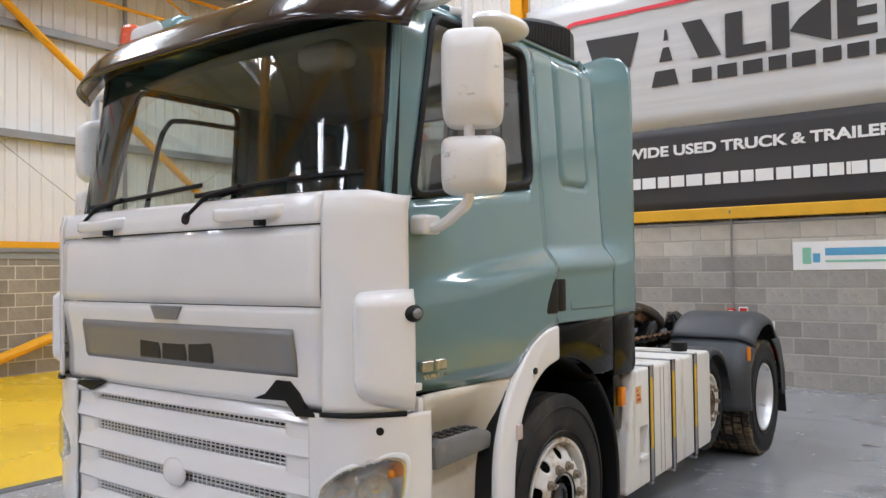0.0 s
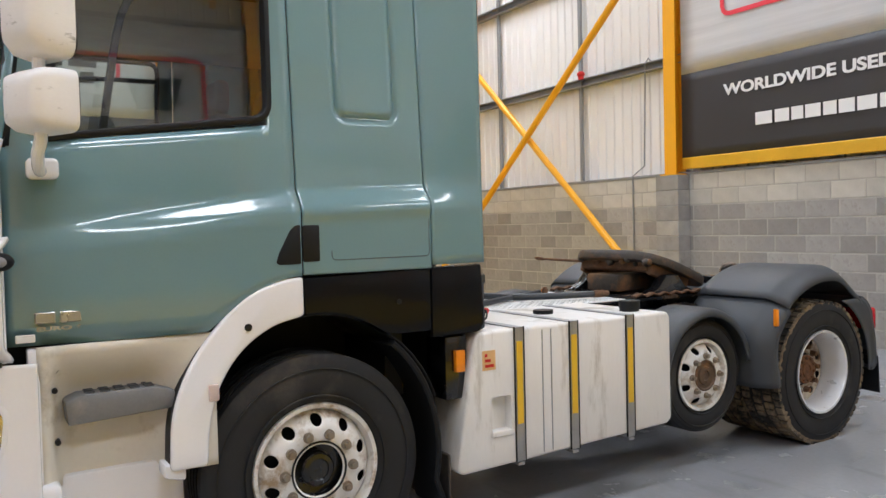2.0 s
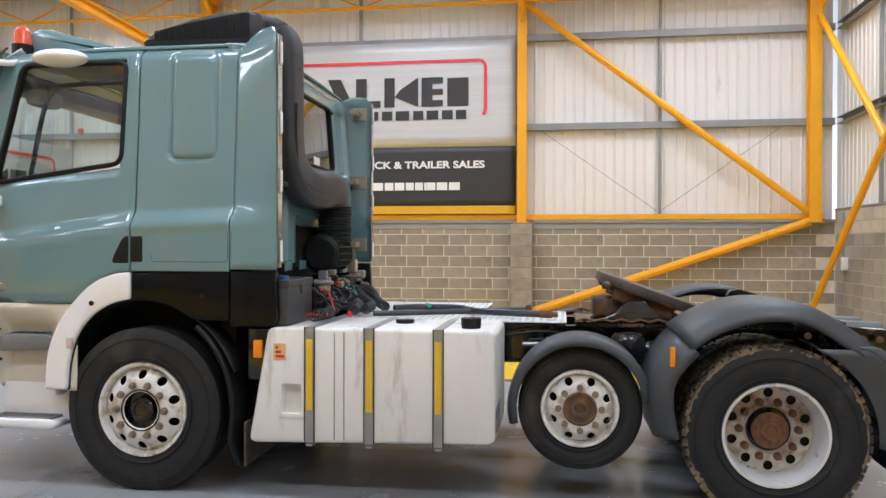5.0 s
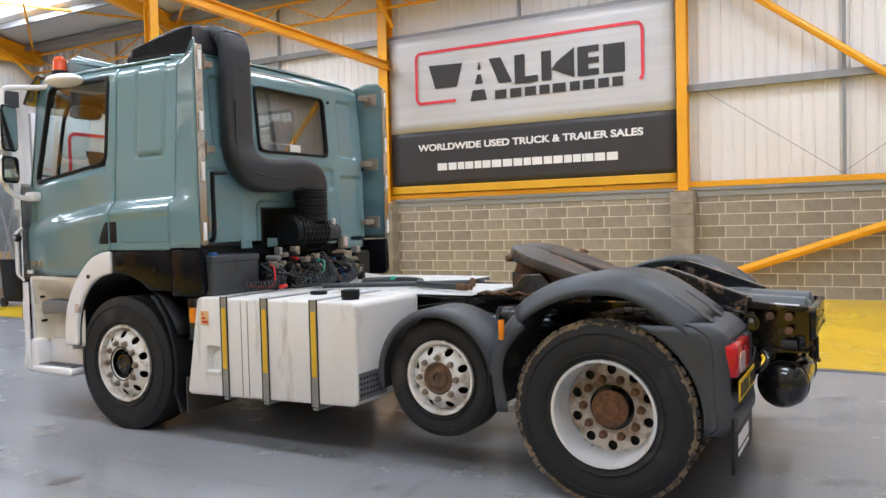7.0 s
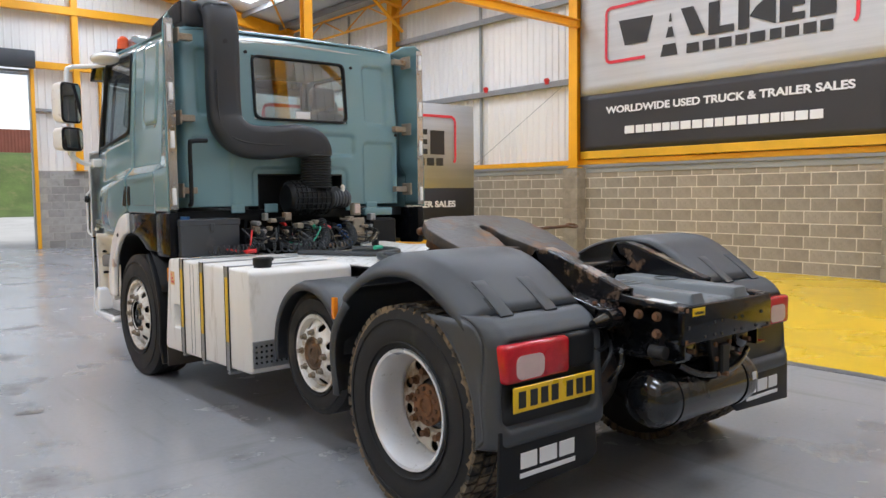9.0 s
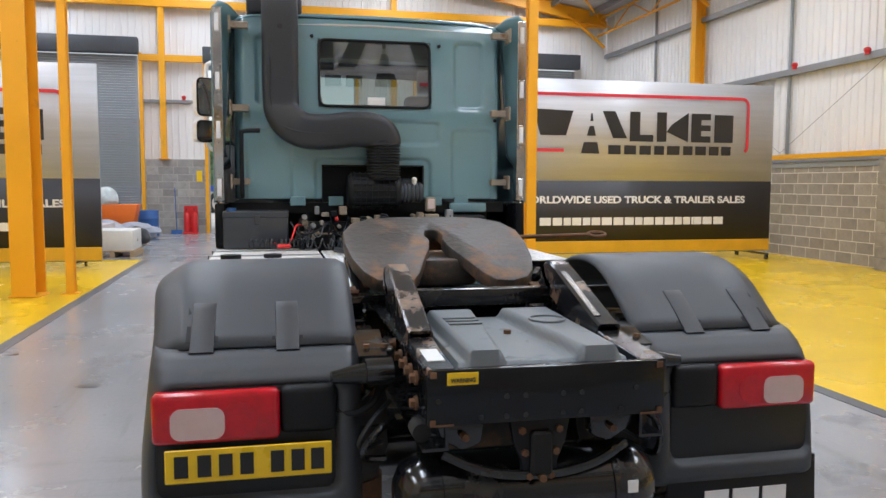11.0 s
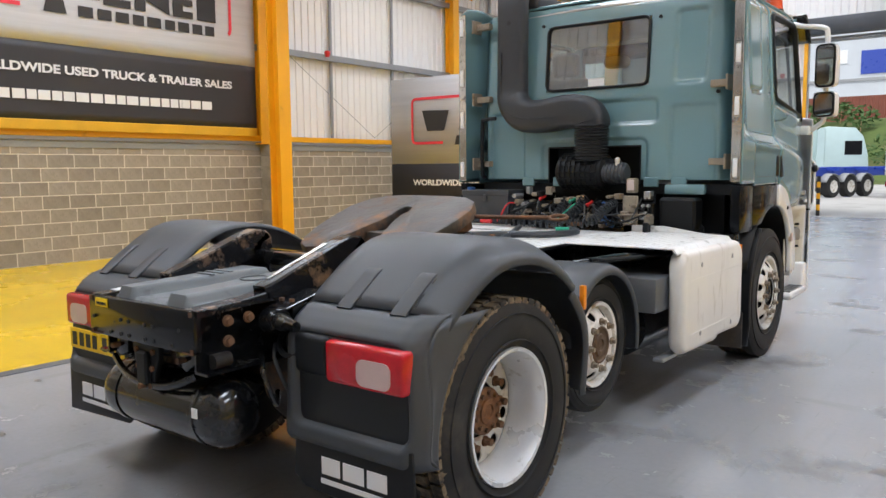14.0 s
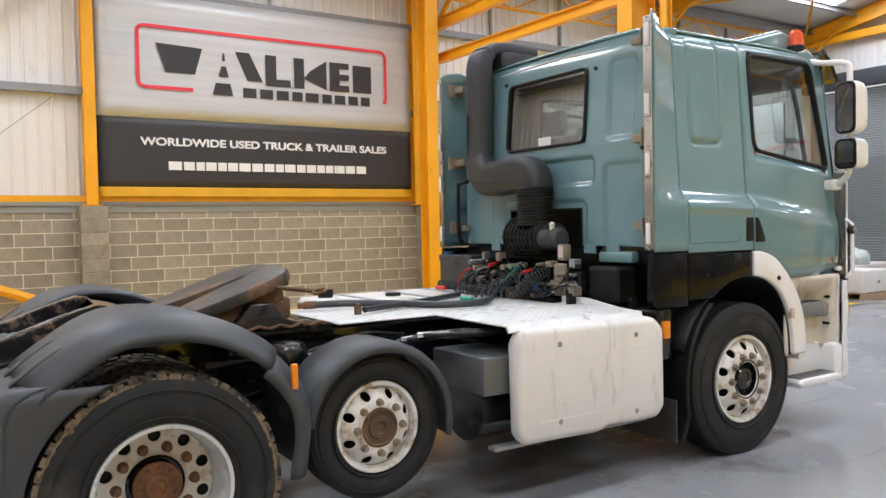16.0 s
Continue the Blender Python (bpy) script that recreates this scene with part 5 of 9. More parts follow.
    for u, z, r in ((0.19, 0.79, 0.062), (0.31, 0.83, 0.072)):
        bm = B()
        p, p2 = Vector(bump_pt(u / arc_len * nb, z, -0.05)), Vector(bump_pt(u / arc_len * nb, z, 0.0))
        rows = [(r, 0.004), (r * 0.97, -0.008), (r * 0.75, -0.03), (r * 0.45, -0.042), (0.018, -0.046), (0.018, -0.02), (0.012, -0.012), (0.0, -0.010)]
        lathe(bm, rows, (0, 0, 0), 28, "z")
        bmesh.ops.transform(bm, matrix=Matrix.Translation(p2 - (p2 - p) * 0.2) @ (p2 - p).to_track_quat("Z", "Y").to_matrix().to_4x4(), verts=bm.verts)
        part("reflector_bowl", bm, REFLECT, lamp)
    bm = B()
    p = bump_pt(0.375 / arc_len * nb, 0.895, -0.03)
    ball(bm, p, 0.015, (1, 1, 1.2), 12)
    part("indicator_bulb", bm, AMBER, lamp)
    bm = B()
    p, p2 = bump_pt(0.60 * nb, 1.065, -0.002), bump_pt(0.60 * nb, 1.065, 0.01)
    cyl(bm, p, p2, 0.015, n=14)
    part("sensor", bm, BLACKP, bump)

for s in (-1, 1):
    bm = B()
    cut = [(0.56, 1.150), (0.63, 1.175), (0.69, 1.232), (0.76, 1.232), (0.81, 1.19), (0.85, 1.132), (1.01, 1.132), (0.99, 1.108), (0.80, 1.10), (0.77, 1.13), (0.74, 1.155)]
    if s > 0:
        cut = [(0.60, 1.125), (0.82, 1.118), (0.84, 1.10), (0.70, 1.08)]
    top, low = [bm.verts.new((s * x, front_y(x, z) + 0.019, z)) for x, z in cut], [bm.verts.new((s * x, front_y(x, z) - 0.02, z)) for x, z in cut]
    bm.faces.new(top)
    bm.faces.new(low[::-1])
    for i in range(len(cut)):
        j = (i + 1) % len(cut)
        bm.faces.new((top[i], top[j], low[j], low[i]))
    part("mask_gap", bm, BLACKP, mask, "dark gap under the front panel")

for s in (-1, 1):
    bm = B()
    grid(bm, span(0.95, 1.205, 14), (1.116, 1.134), lambda x, z: (s * x, front_y(x, 1.5) + 0.004, z))
    part("mask_gap", bm, BLACKP, mask, "dark gap under the corner panel", solid=0.02)

# grille: white louvres over dark mesh
bm = B()
grid(bm, span(-0.86, 0.86, 20), span(0.40, 1.12, 4), lambda x, z: (x, front_y(x, z) - 0.07, z))
grille = part("grille", bm, BLACKP, truck, "dark grille behind white louvres", solid=0.01)
for z, h, w in ((1.095, 0.06, 0.86), (0.985, 0.10, 0.86), (0.835, 0.10, 0.85), (0.685, 0.10, 0.84), (0.535, 0.10, 0.83), (0.42, 0.10, 0.84)):
    bm = B()
    sec = [(-0.05, -h / 2), (0.012, -h / 2), (0.022, -h / 2 + 0.012), (0.0, h / 2 - 0.01), (-0.01, h / 2), (-0.05, h / 2)]
    sweep(bm, [(x, front_y(x, z) - 0.015, z) for x in span(w, -w, 30)], sec)
    part("louvre", bm, WHITE, grille, sharp=40)
for s in (-1, 1):
    bm = B()
    grid(bm, span(0.69, 0.868, 8), span(0.40, 1.118, 10), lambda x, z: (s * x, front_y(x, z) - 0.016 - 0.02 * sstep(0.72, 0.69, x), z))
    part("grille_side", bm, WHITE, grille, solid=0.012)
for z in (1.05, 0.905, 0.755, 0.605):
    bm = B()
    for k in range(4):
        zz = z - 0.027 + k * 0.0165
        box(bm, -0.73, 0.73, front_y(0.5, z) - 0.037, front_y(0.5, z) - 0.03, zz, zz + 0.0055)
    for i in range(47):
        x = -0.72 + i * 0.0312
        box(bm, x, x + 0.0035, front_y(x, z) - 0.036, front_y(x, z) - 0.031, z - 0.03, z + 0.03)
    tagged(part("mesh_strip", bm, WHITE, grille), kind="stuff")
bm = B()
ball(bm, (0.0, front_y(0, 0.78) + 0.0, 0.77), 0.085, (1, 0.25, 0.75), 18)
part("radar_cover", bm, WHITE, grille)
# added black filler so the seams between the front panels look dark
bm = B()
box(bm, -0.9, 0.9, 1.0, 1.33, 0.45, 1.9)
part("front_core", bm, BLACKP, truck, "added dark filler box behind the front panels")

SCUFFED = surface("scuffed_white_plastic", (0.8, 0.79, 0.78), 0.4, 0, 0.05, 3, 60, 0.02, dirt=(0.1, 0.09, 0.085), dirt_amount=0.16, dirt_scale=9, stretch=(1, 1, 2.5))

# ---- mirrors ----
for s in (-1, 1):
    bm = B()
    ax, ay = (1.41, 1.07) if s < 0 else (1.345, 1.01)
    path = smooth([(s * 1.17, 1.05, 1.84), (s * (ax - 0.15), 1.07, 1.83), (s * (ax - 0.05), ay + 0.01, 1.88), (s * ax, ay, 1.96), (s * ax, ay, 2.3), (s * ax, ay, 2.66), (s * (ax - 0.03), ay - 0.01, 2.715), (s * (ax - 0.09), ay - 0.02, 2.73), (s * 1.15, 0.98, 2.745), (s * 1.06, 0.96, 2.77)], 5)
    tube(bm, path, 0.022, 10)
    arm = part("mirror_arm", bm, WHITE, truck, "white tubular mirror arm")
    bm = B()
    box(bm, min(s * 1.14, s * 1.23), max(s * 1.14, s * 1.23), 1.0, 1.11, 1.80, 1.88, 0.02, 3)
    part("arm_foot", bm, WHITE, arm)
    mx, my, turn_z, wm = (1.405, 1.03, radians(28), 0.232) if s < 0 else (1.35, 0.97, radians(-10), 0.175)
    place = Matrix.Translation((s * mx, my, 0)) @ Matrix.Rotation(turn_z, 4, "Z")
    for z0, z1, wd in ((2.20, 2.575, wm), (1.945, 2.165, wm + 0.01)):
        zm, hh = (z0 + z1) / 2, (z1 - z0) / 2

        def shell(a, t):
            k = (0.0, 0.045, 0.10, 0.14, 0.152)[int(t)]
            sc = (1.0, 1.0, 0.95, 0.78, 0.55)[int(t)]
            e = 0.32
            c, d = math.cos(a), math.sin(a)
            return (wd / 2 * sc * math.copysign(abs(c) ** e, c), -0.02 + k, zm + hh * sc * math.copysign(abs(d) ** e, d))
        bm = B()
        rows = grid(bm, span(0, 2 * math.pi, 44), range(5), shell)
        bm.faces.new([rows[-1][i] for i in range(44)])
        bmesh.ops.transform(bm, matrix=place, verts=bm.verts)
        house = part("mirror_housing", bm, SCUFFED, truck, "white scuffed mirror housing", sharp=60)
        bm = B()
        prism(bm, rrect(wd - 0.006, 2 * hh - 0.006, 0.05, 5), "y", -0.028, -0.012, 0.004, 1)
        bmesh.ops.transform(bm, matrix=place @ Matrix.Translation((0, 0, zm)), verts=bm.verts)
        part("mirror_rim", bm, BLACKP, house)
        bm = B()
        prism(bm, rrect(wd - 0.035, 2 * hh - 0.035, 0.04, 4), "y", -0.031, -0.0285)
        bmesh.ops.transform(bm, matrix=place @ Matrix.Translation((0, 0, zm)), verts=bm.verts)
        part("mirror_glass", bm, MIRROR, house)
    if s < 0:
        bm = B()
        ball(bm, (-1.215, 0.545, 2.745), 0.165, (0.72, 1.12, 0.33), 24)
        kerb = part("kerb_mirror", bm, WHITE, truck, "white kerb mirror shell over the door")
        bm = B()
        sweep(bm, smooth([(-1.06, 0.70, 2.81), (-1.12, 0.66, 2.80), (-1.19, 0.60, 2.775)], 4), rrect(0.05, 0.035, 0.012, 2))
        part("kerb_arm", bm, WHITE, kerb)

# ---- cab interior ----
bm = B()
box(bm, -0.78, -0.52, 0.98, 1.14, 2.54, 2.66, 0.05, 3)
part("sun_blind", bm, TRIMG, truck, "grey moulded pod above the windscreen")
bm = B()
prism(bm, [(1.22, 1.3), (1.2, 1.90), (1.02, 1.96), (0.80, 1.86), (0.72, 1.7), (0.75, 1.3)], "x", -1.05, 1.05, 0.03)
part("dashboard", bm, BLACKP, truck, "dark dashboard")
bm = B()
box(bm, -1.1, 1.1, -0.70, 1.1, 1.32, 1.40)
part("cab_floor", bm, BLACKP, truck)
bm = B()
box(bm, -1.0, 1.0, -0.72, -0.69, 1.72, 2.12)
box(bm, -1.0, 1.0, -0.69, -0.15, 1.70, 1.82, 0.03)
part("bunk", bm, TRIMG, truck, "grey bunk behind the seats")
bm = B()
grid(bm, span(-1.0, 1.0, 6), span(-0.7, 0.9, 6), lambda x, y: (x, y, 2.80 - 0.05 * x * x))
part("headlining", bm, TRIMG, truck, "grey roof lining", solid=0.02)
for x in (-0.6, 0.6):
    bm = B()
    box(bm, x - 0.25, x + 0.25, 0.05, 0.55, 1.62, 1.78, 0.05, 3)
    seat = part("seat", bm, FABRIC, truck, "dark fabric seat")
    bm = B()
    vs = box(bm, x - 0.24, x + 0.24, -0.06, 0.08, 1.70, 2.34, 0.05, 3)
    turned(bm, vs, Matrix.Translation((0, 0.05, 1.7)) @ Matrix.Rotation(radians(10), 4, "X") @ Matrix.Translation((0, -0.05, -1.7)))
    part("seat_back", bm, FABRIC, seat)
    bm = B()
    box(bm, x - 0.13, x + 0.13, -0.16, -0.06, 2.34, 2.55, 0.04, 3)
    part("headrest", bm, FABRIC, seat)
bm = B()
ring = [(0.6 + 0.225 * math.cos(a), 0.72 - 0.13 * math.sin(a), 1.95 + 0.18 * math.sin(a)) for a in [2 * math.pi * i / 28 for i in range(28)]]
tube(bm, ring, 0.017, 8, closed=True)
wheel_part = part("steering_wheel", bm, BLACKP, truck, "dark steering wheel")
bm = B()
cyl(bm, (0.6, 0.72, 1.95), (0.6, 0.9, 1.75), 0.045, n=12)
for a in (0.3, 2.84, 4.71):
    cyl(bm, (0.6, 0.72, 1.95), (0.6 + 0.22 * math.cos(a), 0.72 - 0.13 * math.sin(a), 1.95 + 0.18 * math.sin(a)), 0.014, n=8)
part("steering_column", bm, BLACKP, wheel_part)

STEPG = surface("worn_step_plastic", (0.19, 0.19, 0.19), 0.6, 0, 0.15, 6, 90, 0.1, dirt=(0.3, 0.28, 0.25), dirt_amount=0.3, dirt_scale=5)

BELLOW = surface("dusty_bellows", (0.06, 0.052, 0.045), 0.8, 0, 0.25, 6, 60, 0.1, dirt=(0.16, 0.12, 0.08), dirt_amount=0.3, dirt_scale=4)

# ---- steps, arches ----
for s in (-1, 1):
    X = lambda a, b: (min(s * a, s * b), max(s * a, s * b))
    bm = B()
    grid(bm, span(1.10, 0.44, 22), span(0.62, 1.175, 16),
         lambda y, z: (s * (1.07 + 0.125 * sstep(0.96, 1.172, z) + (0.12 - 0.12 * sstep(0.96, 1.172, z)) * max(sstep(0.72, 0.50, y), sstep(1.0, 1.085, y))), y, z))
    st = part("step_panel", bm, CREAM, truck, "dirty cream step well panel", sharp=60, solid=0.012)
    bm = B()
    prism(bm, [(1.0, 0.86), (1.01, 0.955), (0.96, 0.975), (0.68, 0.975), (0.60, 0.95), (0.60, 0.88)], "x", *X(1.04, 1.185), 0.012)
    tr = part("step", bm, STEPG, st, "grey ribbed step tread")
    bm = B()
    for i in range(5):
        for j in range(3):
            box(bm, *X(1.06 + j * 0.04, 1.085 + j * 0.04), 0.68 + i * 0.055, 0.715 + i * 0.055, 0.975, 0.981)
    tagged(part("tread_stud", bm, PLASTIC, tr), kind="stuff")
    for y, z in ((1.035, 1.08), (1.035, 0.80), (1.04, 1.0)):
        bm = B()
        cyl(bm, (s * 1.12, y, z), (s * 1.165, y, z), 0.011, n=10)
        part("panel_screw", bm, BLACKP, st)
    bm = B()
    box(bm, *X(1.10, 1.20), 1.088, 1.13, 0.60, 1.17, 0.012)
    part("step_edge", bm, WHITE, st, "white step well edge")
    # sill: upper block, rounded toe, low open tread with a lip below it
    bm = B()
    prism(bm, [(1.06, 0.655), (0.62, 0.655), (0.56, 0.62), (0.555, 0.40), (0.60, 0.37), (1.06, 0.37)], "x", *X(0.95, 1.10), 0.02, 2)
    sill = part("lower_step_sill", bm, WHITE, truck, "white sill with a low open step")
    bm = B()
    prism(bm, [(1.225, 0.42), (1.205, 0.60), (1.10, 0.66), (1.03, 0.655), (1.02, 0.42), (1.04, 0.375), (1.19, 0.375)], "x", *X(0.95, 1.226), 0.03, 3)
    part("sill_toe", bm, WHITE, sill)
    bm = B()
    prism(bm, [(1.12, 0.375), (1.10, 0.438), (0.62, 0.438), (0.57, 0.42), (0.57, 0.385), (0.60, 0.365)], "x", *X(0.95, 1.232), 0.022, 3)
    part("sill_lip", bm, WHITE, sill)
    bm = B()
    prism(bm, [(0.66, 0.655), (0.575, 0.655), (0.575, 0.58), (0.66, 0.60)], "x", *X(1.0, 1.215), 0.012, 2)
    part("sill_corner", bm, WHITE, sill)
    bm = B()
    box(bm, *X(1.08, 1.216), 0.60, 1.03, 0.434, 0.446, 0.004, 1)
    lowtread = part("lower_step", bm, STEPG, sill, "worn grey perforated step tread")
    bm = B()
    for i in range(9):
        for j in range(3):
            box(bm, *X(1.115 + j * 0.034, 1.135 + j * 0.034), 0.63 + i * 0.043, 0.655 + i * 0.043, 0.4455, 0.4475)
    tagged(part("tread_slot", bm, INK, lowtread), kind="stuff")
    bm = B()
    outer = [(0.64, 0.63), (0.625, 0.85), (0.56, 1.03), (0.45, 1.185), (0.30, 1.32), (0.16, 1.372), (0.055, 1.384)]
    inner = [(0.055, 1.213), (0.2, 1.175), (0.33, 1.09), (0.425, 0.96), (0.475, 0.80), (0.49, 0.63)]
    outer, inner = [tuple(q) for q in smooth(outer, 4)], [tuple(q) for q in smooth(inner, 4)]
    prism(bm, outer + inner, "x", *X(1.196, 1.238), 0.016, 3)
    arch = part("front_arch", bm, WHITE, truck, "white front wheel arch")
    bm = B()
    prism(bm, [q for q in outer] + [(y - 0.004, z - 0.004) for y, z in inner], "x", *X(0.98, 1.20))
    part("arch_liner", bm, BLACKP, arch, "black wheel arch liner")
    for y, z in ((0.31, 1.185),):
        bm = B()
        cyl(bm, (s * 1.232, y, z), (s * 1.246, y, z), 0.016, n=12)
        part("arch_plug", bm, BLACKP, arch)
    bm = B()
    box(bm, *X(1.22, 1.25), 0.44, 0.482, 0.895, 0.965, 0.006)
    part("side_repeater", bm, LENSW, arch)
    bm = B()
    low = [(0.05, 1.213)] + [(0.62 * math.cos(a), 0.55 + 0.66 * math.sin(a)) for a in [radians(q) for q in (97, 104, 111, 118, 125)]]
    prism(bm, [(0.05, 1.378), (-0.598, 1.392), (-0.598, 1.085), (-0.42, 1.085)] + low[::-1], "x", *X(1.15, 1.222), 0.014, 2)
    blk = part("rear_arch_panel", bm, BLACKG, truck, "glossy black panel over the rear of the arch")
    bm = B()
    prism(bm, [(-0.603, 1.392), (-0.895, 1.398), (-0.908, 1.10), (-0.88, 1.055), (-0.60, 1.05)], "x", *X(1.15, 1.222), 0.014, 2)
    part("arch_panel_end", bm, BLACKG, blk)
    bm = B()
    cyl(bm, (s * 1.218, -0.42, 1.24), (s * 1.226, -0.42, 1.24), 0.013, n=12)
    part("panel_plug", bm, BLACKP, blk)
    bm = B()
    sweep(bm, [(s * 1.08, 0.62 * math.cos(a), 0.52 + 0.67 * math.sin(a)) for a in [radians(q) for q in range(128, 196, 6)]] + [(s * 1.08, -0.66, 0.20)], rrect(0.03, 0.30, 0.008, 1), up=(1, 0, 0))
    guard_f = part("mudflap", bm, BLACKP, truck, "black front mudguard and flap")
    bm = B()
    prism(bm, [(s * 1.20, 0.46), (s * 0.70, 0.46), (s * 0.70, 0.20), (s * 0.76, 0.185), (s * 1.20, 0.185)], "y", -0.70, -0.686, 0.004, 1)
    part("flap_sheet", bm, BELLOW, guard_f, "dusty brown flap sheet")
    bm = B()
    grid(bm, span(0.5, 1.2, 4), span(20, 160, 20), lambda x, a: (s * x, 0.66 * math.cos(radians(a)), 0.53 + 0.68 * math.sin(radians(a))))
    part("arch_liner", bm, BLACKP, truck, solid=0.01)
    bm = B()
    box(bm, *X(0.5, 0.52), -0.7, 0.62, 0.5, 1.4)
    part("arch_back", bm, BLACKP, truck)
    # added black blockers: they shade the see-through void behind the front wheel
    bm = B()
    box(bm, *X(0.56, 0.60), -1.05, -0.55, 0.32, 1.12, 0.01, 1)
    box(bm, *X(0.60, 0.92), -0.80, -0.72, 0.42, 1.10, 0.02, 1)
    part("void_blocker", bm, BLACKP, truck, "added black panels that darken the void behind the front wheel")
    bm = B()
    box(bm, *X(1.17, 1.20), -0.80, -0.745, 0.86, 0.97, 0.006)
    mk = part("side_marker", bm, AMBER, truck, "amber side marker lamp")
    bm = B()
    box(bm, *X(0.98, 1.17), -0.83, -0.70, 0.72, 1.04, 0.01)
    part("marker_bracket", bm, CHASSIS, mk)

# ---- wheels ----
DISC = surface("stained_wheel_disc", (0.58, 0.53, 0.45), 0.45, 0.1, 0.15, 7, 70, 0.08, dirt=(0.2, 0.11, 0.05), dirt_amount=0.62, dirt_scale=6)
NUTS = surface("dull_wheel_nut", (0.3, 0.25, 0.19), 0.55, 0.5, 0.2, 12, 90, 0.1, dirt=(0.16, 0.09, 0.05), dirt_amount=0.45, dirt_scale=12)
DISCR = surface("scuffed_wheel_disc", (0.66, 0.63, 0.57), 0.4, 0.1, 0.1, 7, 70, 0.05, dirt=(0.34, 0.26, 0.17), dirt_amount=0.35, dirt_scale=7)
HUBORANGE = surface("orange_rust_hub", (0.19, 0.085, 0.035), 0.8, 0.1, 0.4, 14, 70, 0.6, dirt=(0.09, 0.05, 0.03), dirt_amount=0.5, dirt_scale=9)
HUBRUST = surface("caked_hub", (0.12, 0.075, 0.045), 0.75, 0.15, 0.4, 14, 70, 0.6, dirt=(0.24, 0.12, 0.05), dirt_amount=0.5, dirt_scale=9)


def wheel(s, xo, y, z, R, rr, width, style, hub_material, rim_material, inner=False):
    w = empty("wheel")
    w.parent = truck
    tagged(w, {"drive": "drive wheel with muddy blocky tyre and bright deep rim", "steer": "steered wheel with scuffed white rim", "lift": "raised small wheel with scuffed white rim"}[style])
    c = (s * xo, y, z)
    d = R - rr
    prof = [(rr - 0.012, -0.03), (rr + 0.004, -0.012), (rr + 0.03, 0.0), (rr + 0.35 * d, 0.012), (rr + 0.6 * d, 0.012), (rr + 0.85 * d, 0.004), (R - 0.012, -0.006), (R - 0.003, -0.012), (R, -0.022)]
    k = 5
    for i in range(k):
        a = -0.05 - (width - 0.1) * i / (k - 1)
        prof += [(R, a + 0.016), (R, a - 0.016)]
        if i < k - 1:
            b = a - (width - 0.1) / (k - 1) / 2
            prof += [(R - 0.012, b + 0.012), (R - 0.012, b - 0.012)]
    prof += [(R - 0.008, -width + 0.012), (rr + 0.6 * d, -width - 0.008), (rr, -width), (rr - 0.012, -width + 0.03)]
    bm = B()
    lathe(bm, prof, c, 72, "x", s)
    part("tyre", bm, RUBBER, w, "worn black tyre", sharp=30)
    bm = B()
    for q in (rr + 0.20 * d, rr + 0.72 * d):
        lathe(bm, [(q - 0.004, 0.004), (q - 0.002, 0.015), (q + 0.002, 0.015), (q + 0.004, 0.004)], c, 64, "x", s)
    part("sidewall_ring", bm, RUBBER, w)
    if style == "drive":
        bm = B()
        n = 56
        for i in range(n):
            a = 2 * math.pi * i / n
            for j, (o0, o1, r0) in enumerate(((-0.003, -0.055, R - 0.035), (-0.07, -0.135, R - 0.01), (-0.155, -0.215, R - 0.01), (-0.24, -0.30, R - 0.035))):
                b = a + (0.5 * 2 * math.pi / n if j % 2 else 0)
                vs = box(bm, min(s * o0, s * o1), max(s * o0, s * o1), -0.021 - 0.003 * math.sin(i * 2.3), 0.021 + 0.003 * math.sin(i * 3.7), r0, R + 0.007 + 0.003 * math.sin(i * 5.1 + j))
                turned(bm, vs, Matrix.Translation(c) @ Matrix.Rotation(b, 4, "X"))
        tagged(part("tread_block", bm, MUD, w, "mud-caked tread blocks"), kind="stuff")
        # dried mud on the shoulder, running down in short tongues
        bm = B()
        rnd = random.Random(5 + int(s))
        tongue = [0.0] * 240
        for i in range(26):
            m0, ln, wd = rnd.randrange(240), rnd.uniform(0.003, 0.02), rnd.uniform(0.5, 1.6)
            for q in range(-8, 9):
                tongue[(m0 + q) % 240] = max(tongue[(m0 + q) % 240], ln * math.exp(-(q / wd) ** 2))
        def crust(u, i):
            a = 2 * math.pi * i / 240
            k = int(i) % 240
            rin = R - 0.017 - 0.006 * math.sin(a * 3 + s) - 0.002 * math.sin(a * 17) - tongue[k] + 0.002 * math.sin(a * 67)
            rad = (R - 0.003) + (rin - R + 0.003) * u
            ed = 0.0005 + 0.0045 * math.sin(math.pi * min(1.0, 0.25 + u * 0.75)) 
            base = -0.022 + 0.016 * clamp((R - rad) / 0.012) + 0.010 * clamp((R - 0.012 - rad) / (0.15 * d - 0.012)) + 0.008 * clamp((R - 0.15 * d - rad) / (0.25 * d))
            return (c[0] + s * (base + ed), c[1] + rad * math.cos(a), c[2] + rad * math.sin(a))
        grid(bm, span(0, 1, 5), list(range(241)), crust)
        part("mud_crust", bm, DRYMUD, w, "dried brown mud on the tyre shoulder", sharp=60)
    if inner:
        return w
    # rim disc with round hand holes
    if style == "drive":
        barrel = [(rr + 0.010, -0.010), (rr + 0.007, 0.001), (rr - 0.005, -0.001), (rr - 0.013, -0.026), (rr - 0.018, -0.07), (rr - 0.026, -0.155), (rr - 0.036, -0.174)]
        off = lambda r: -0.174 - 0.006 * math.sin((r - 0.13) * 20)
        r_out, r_in, r_hole, hole = rr - 0.036, 0.136, 0.212, 0.027
    else:
        f = rr / 0.305
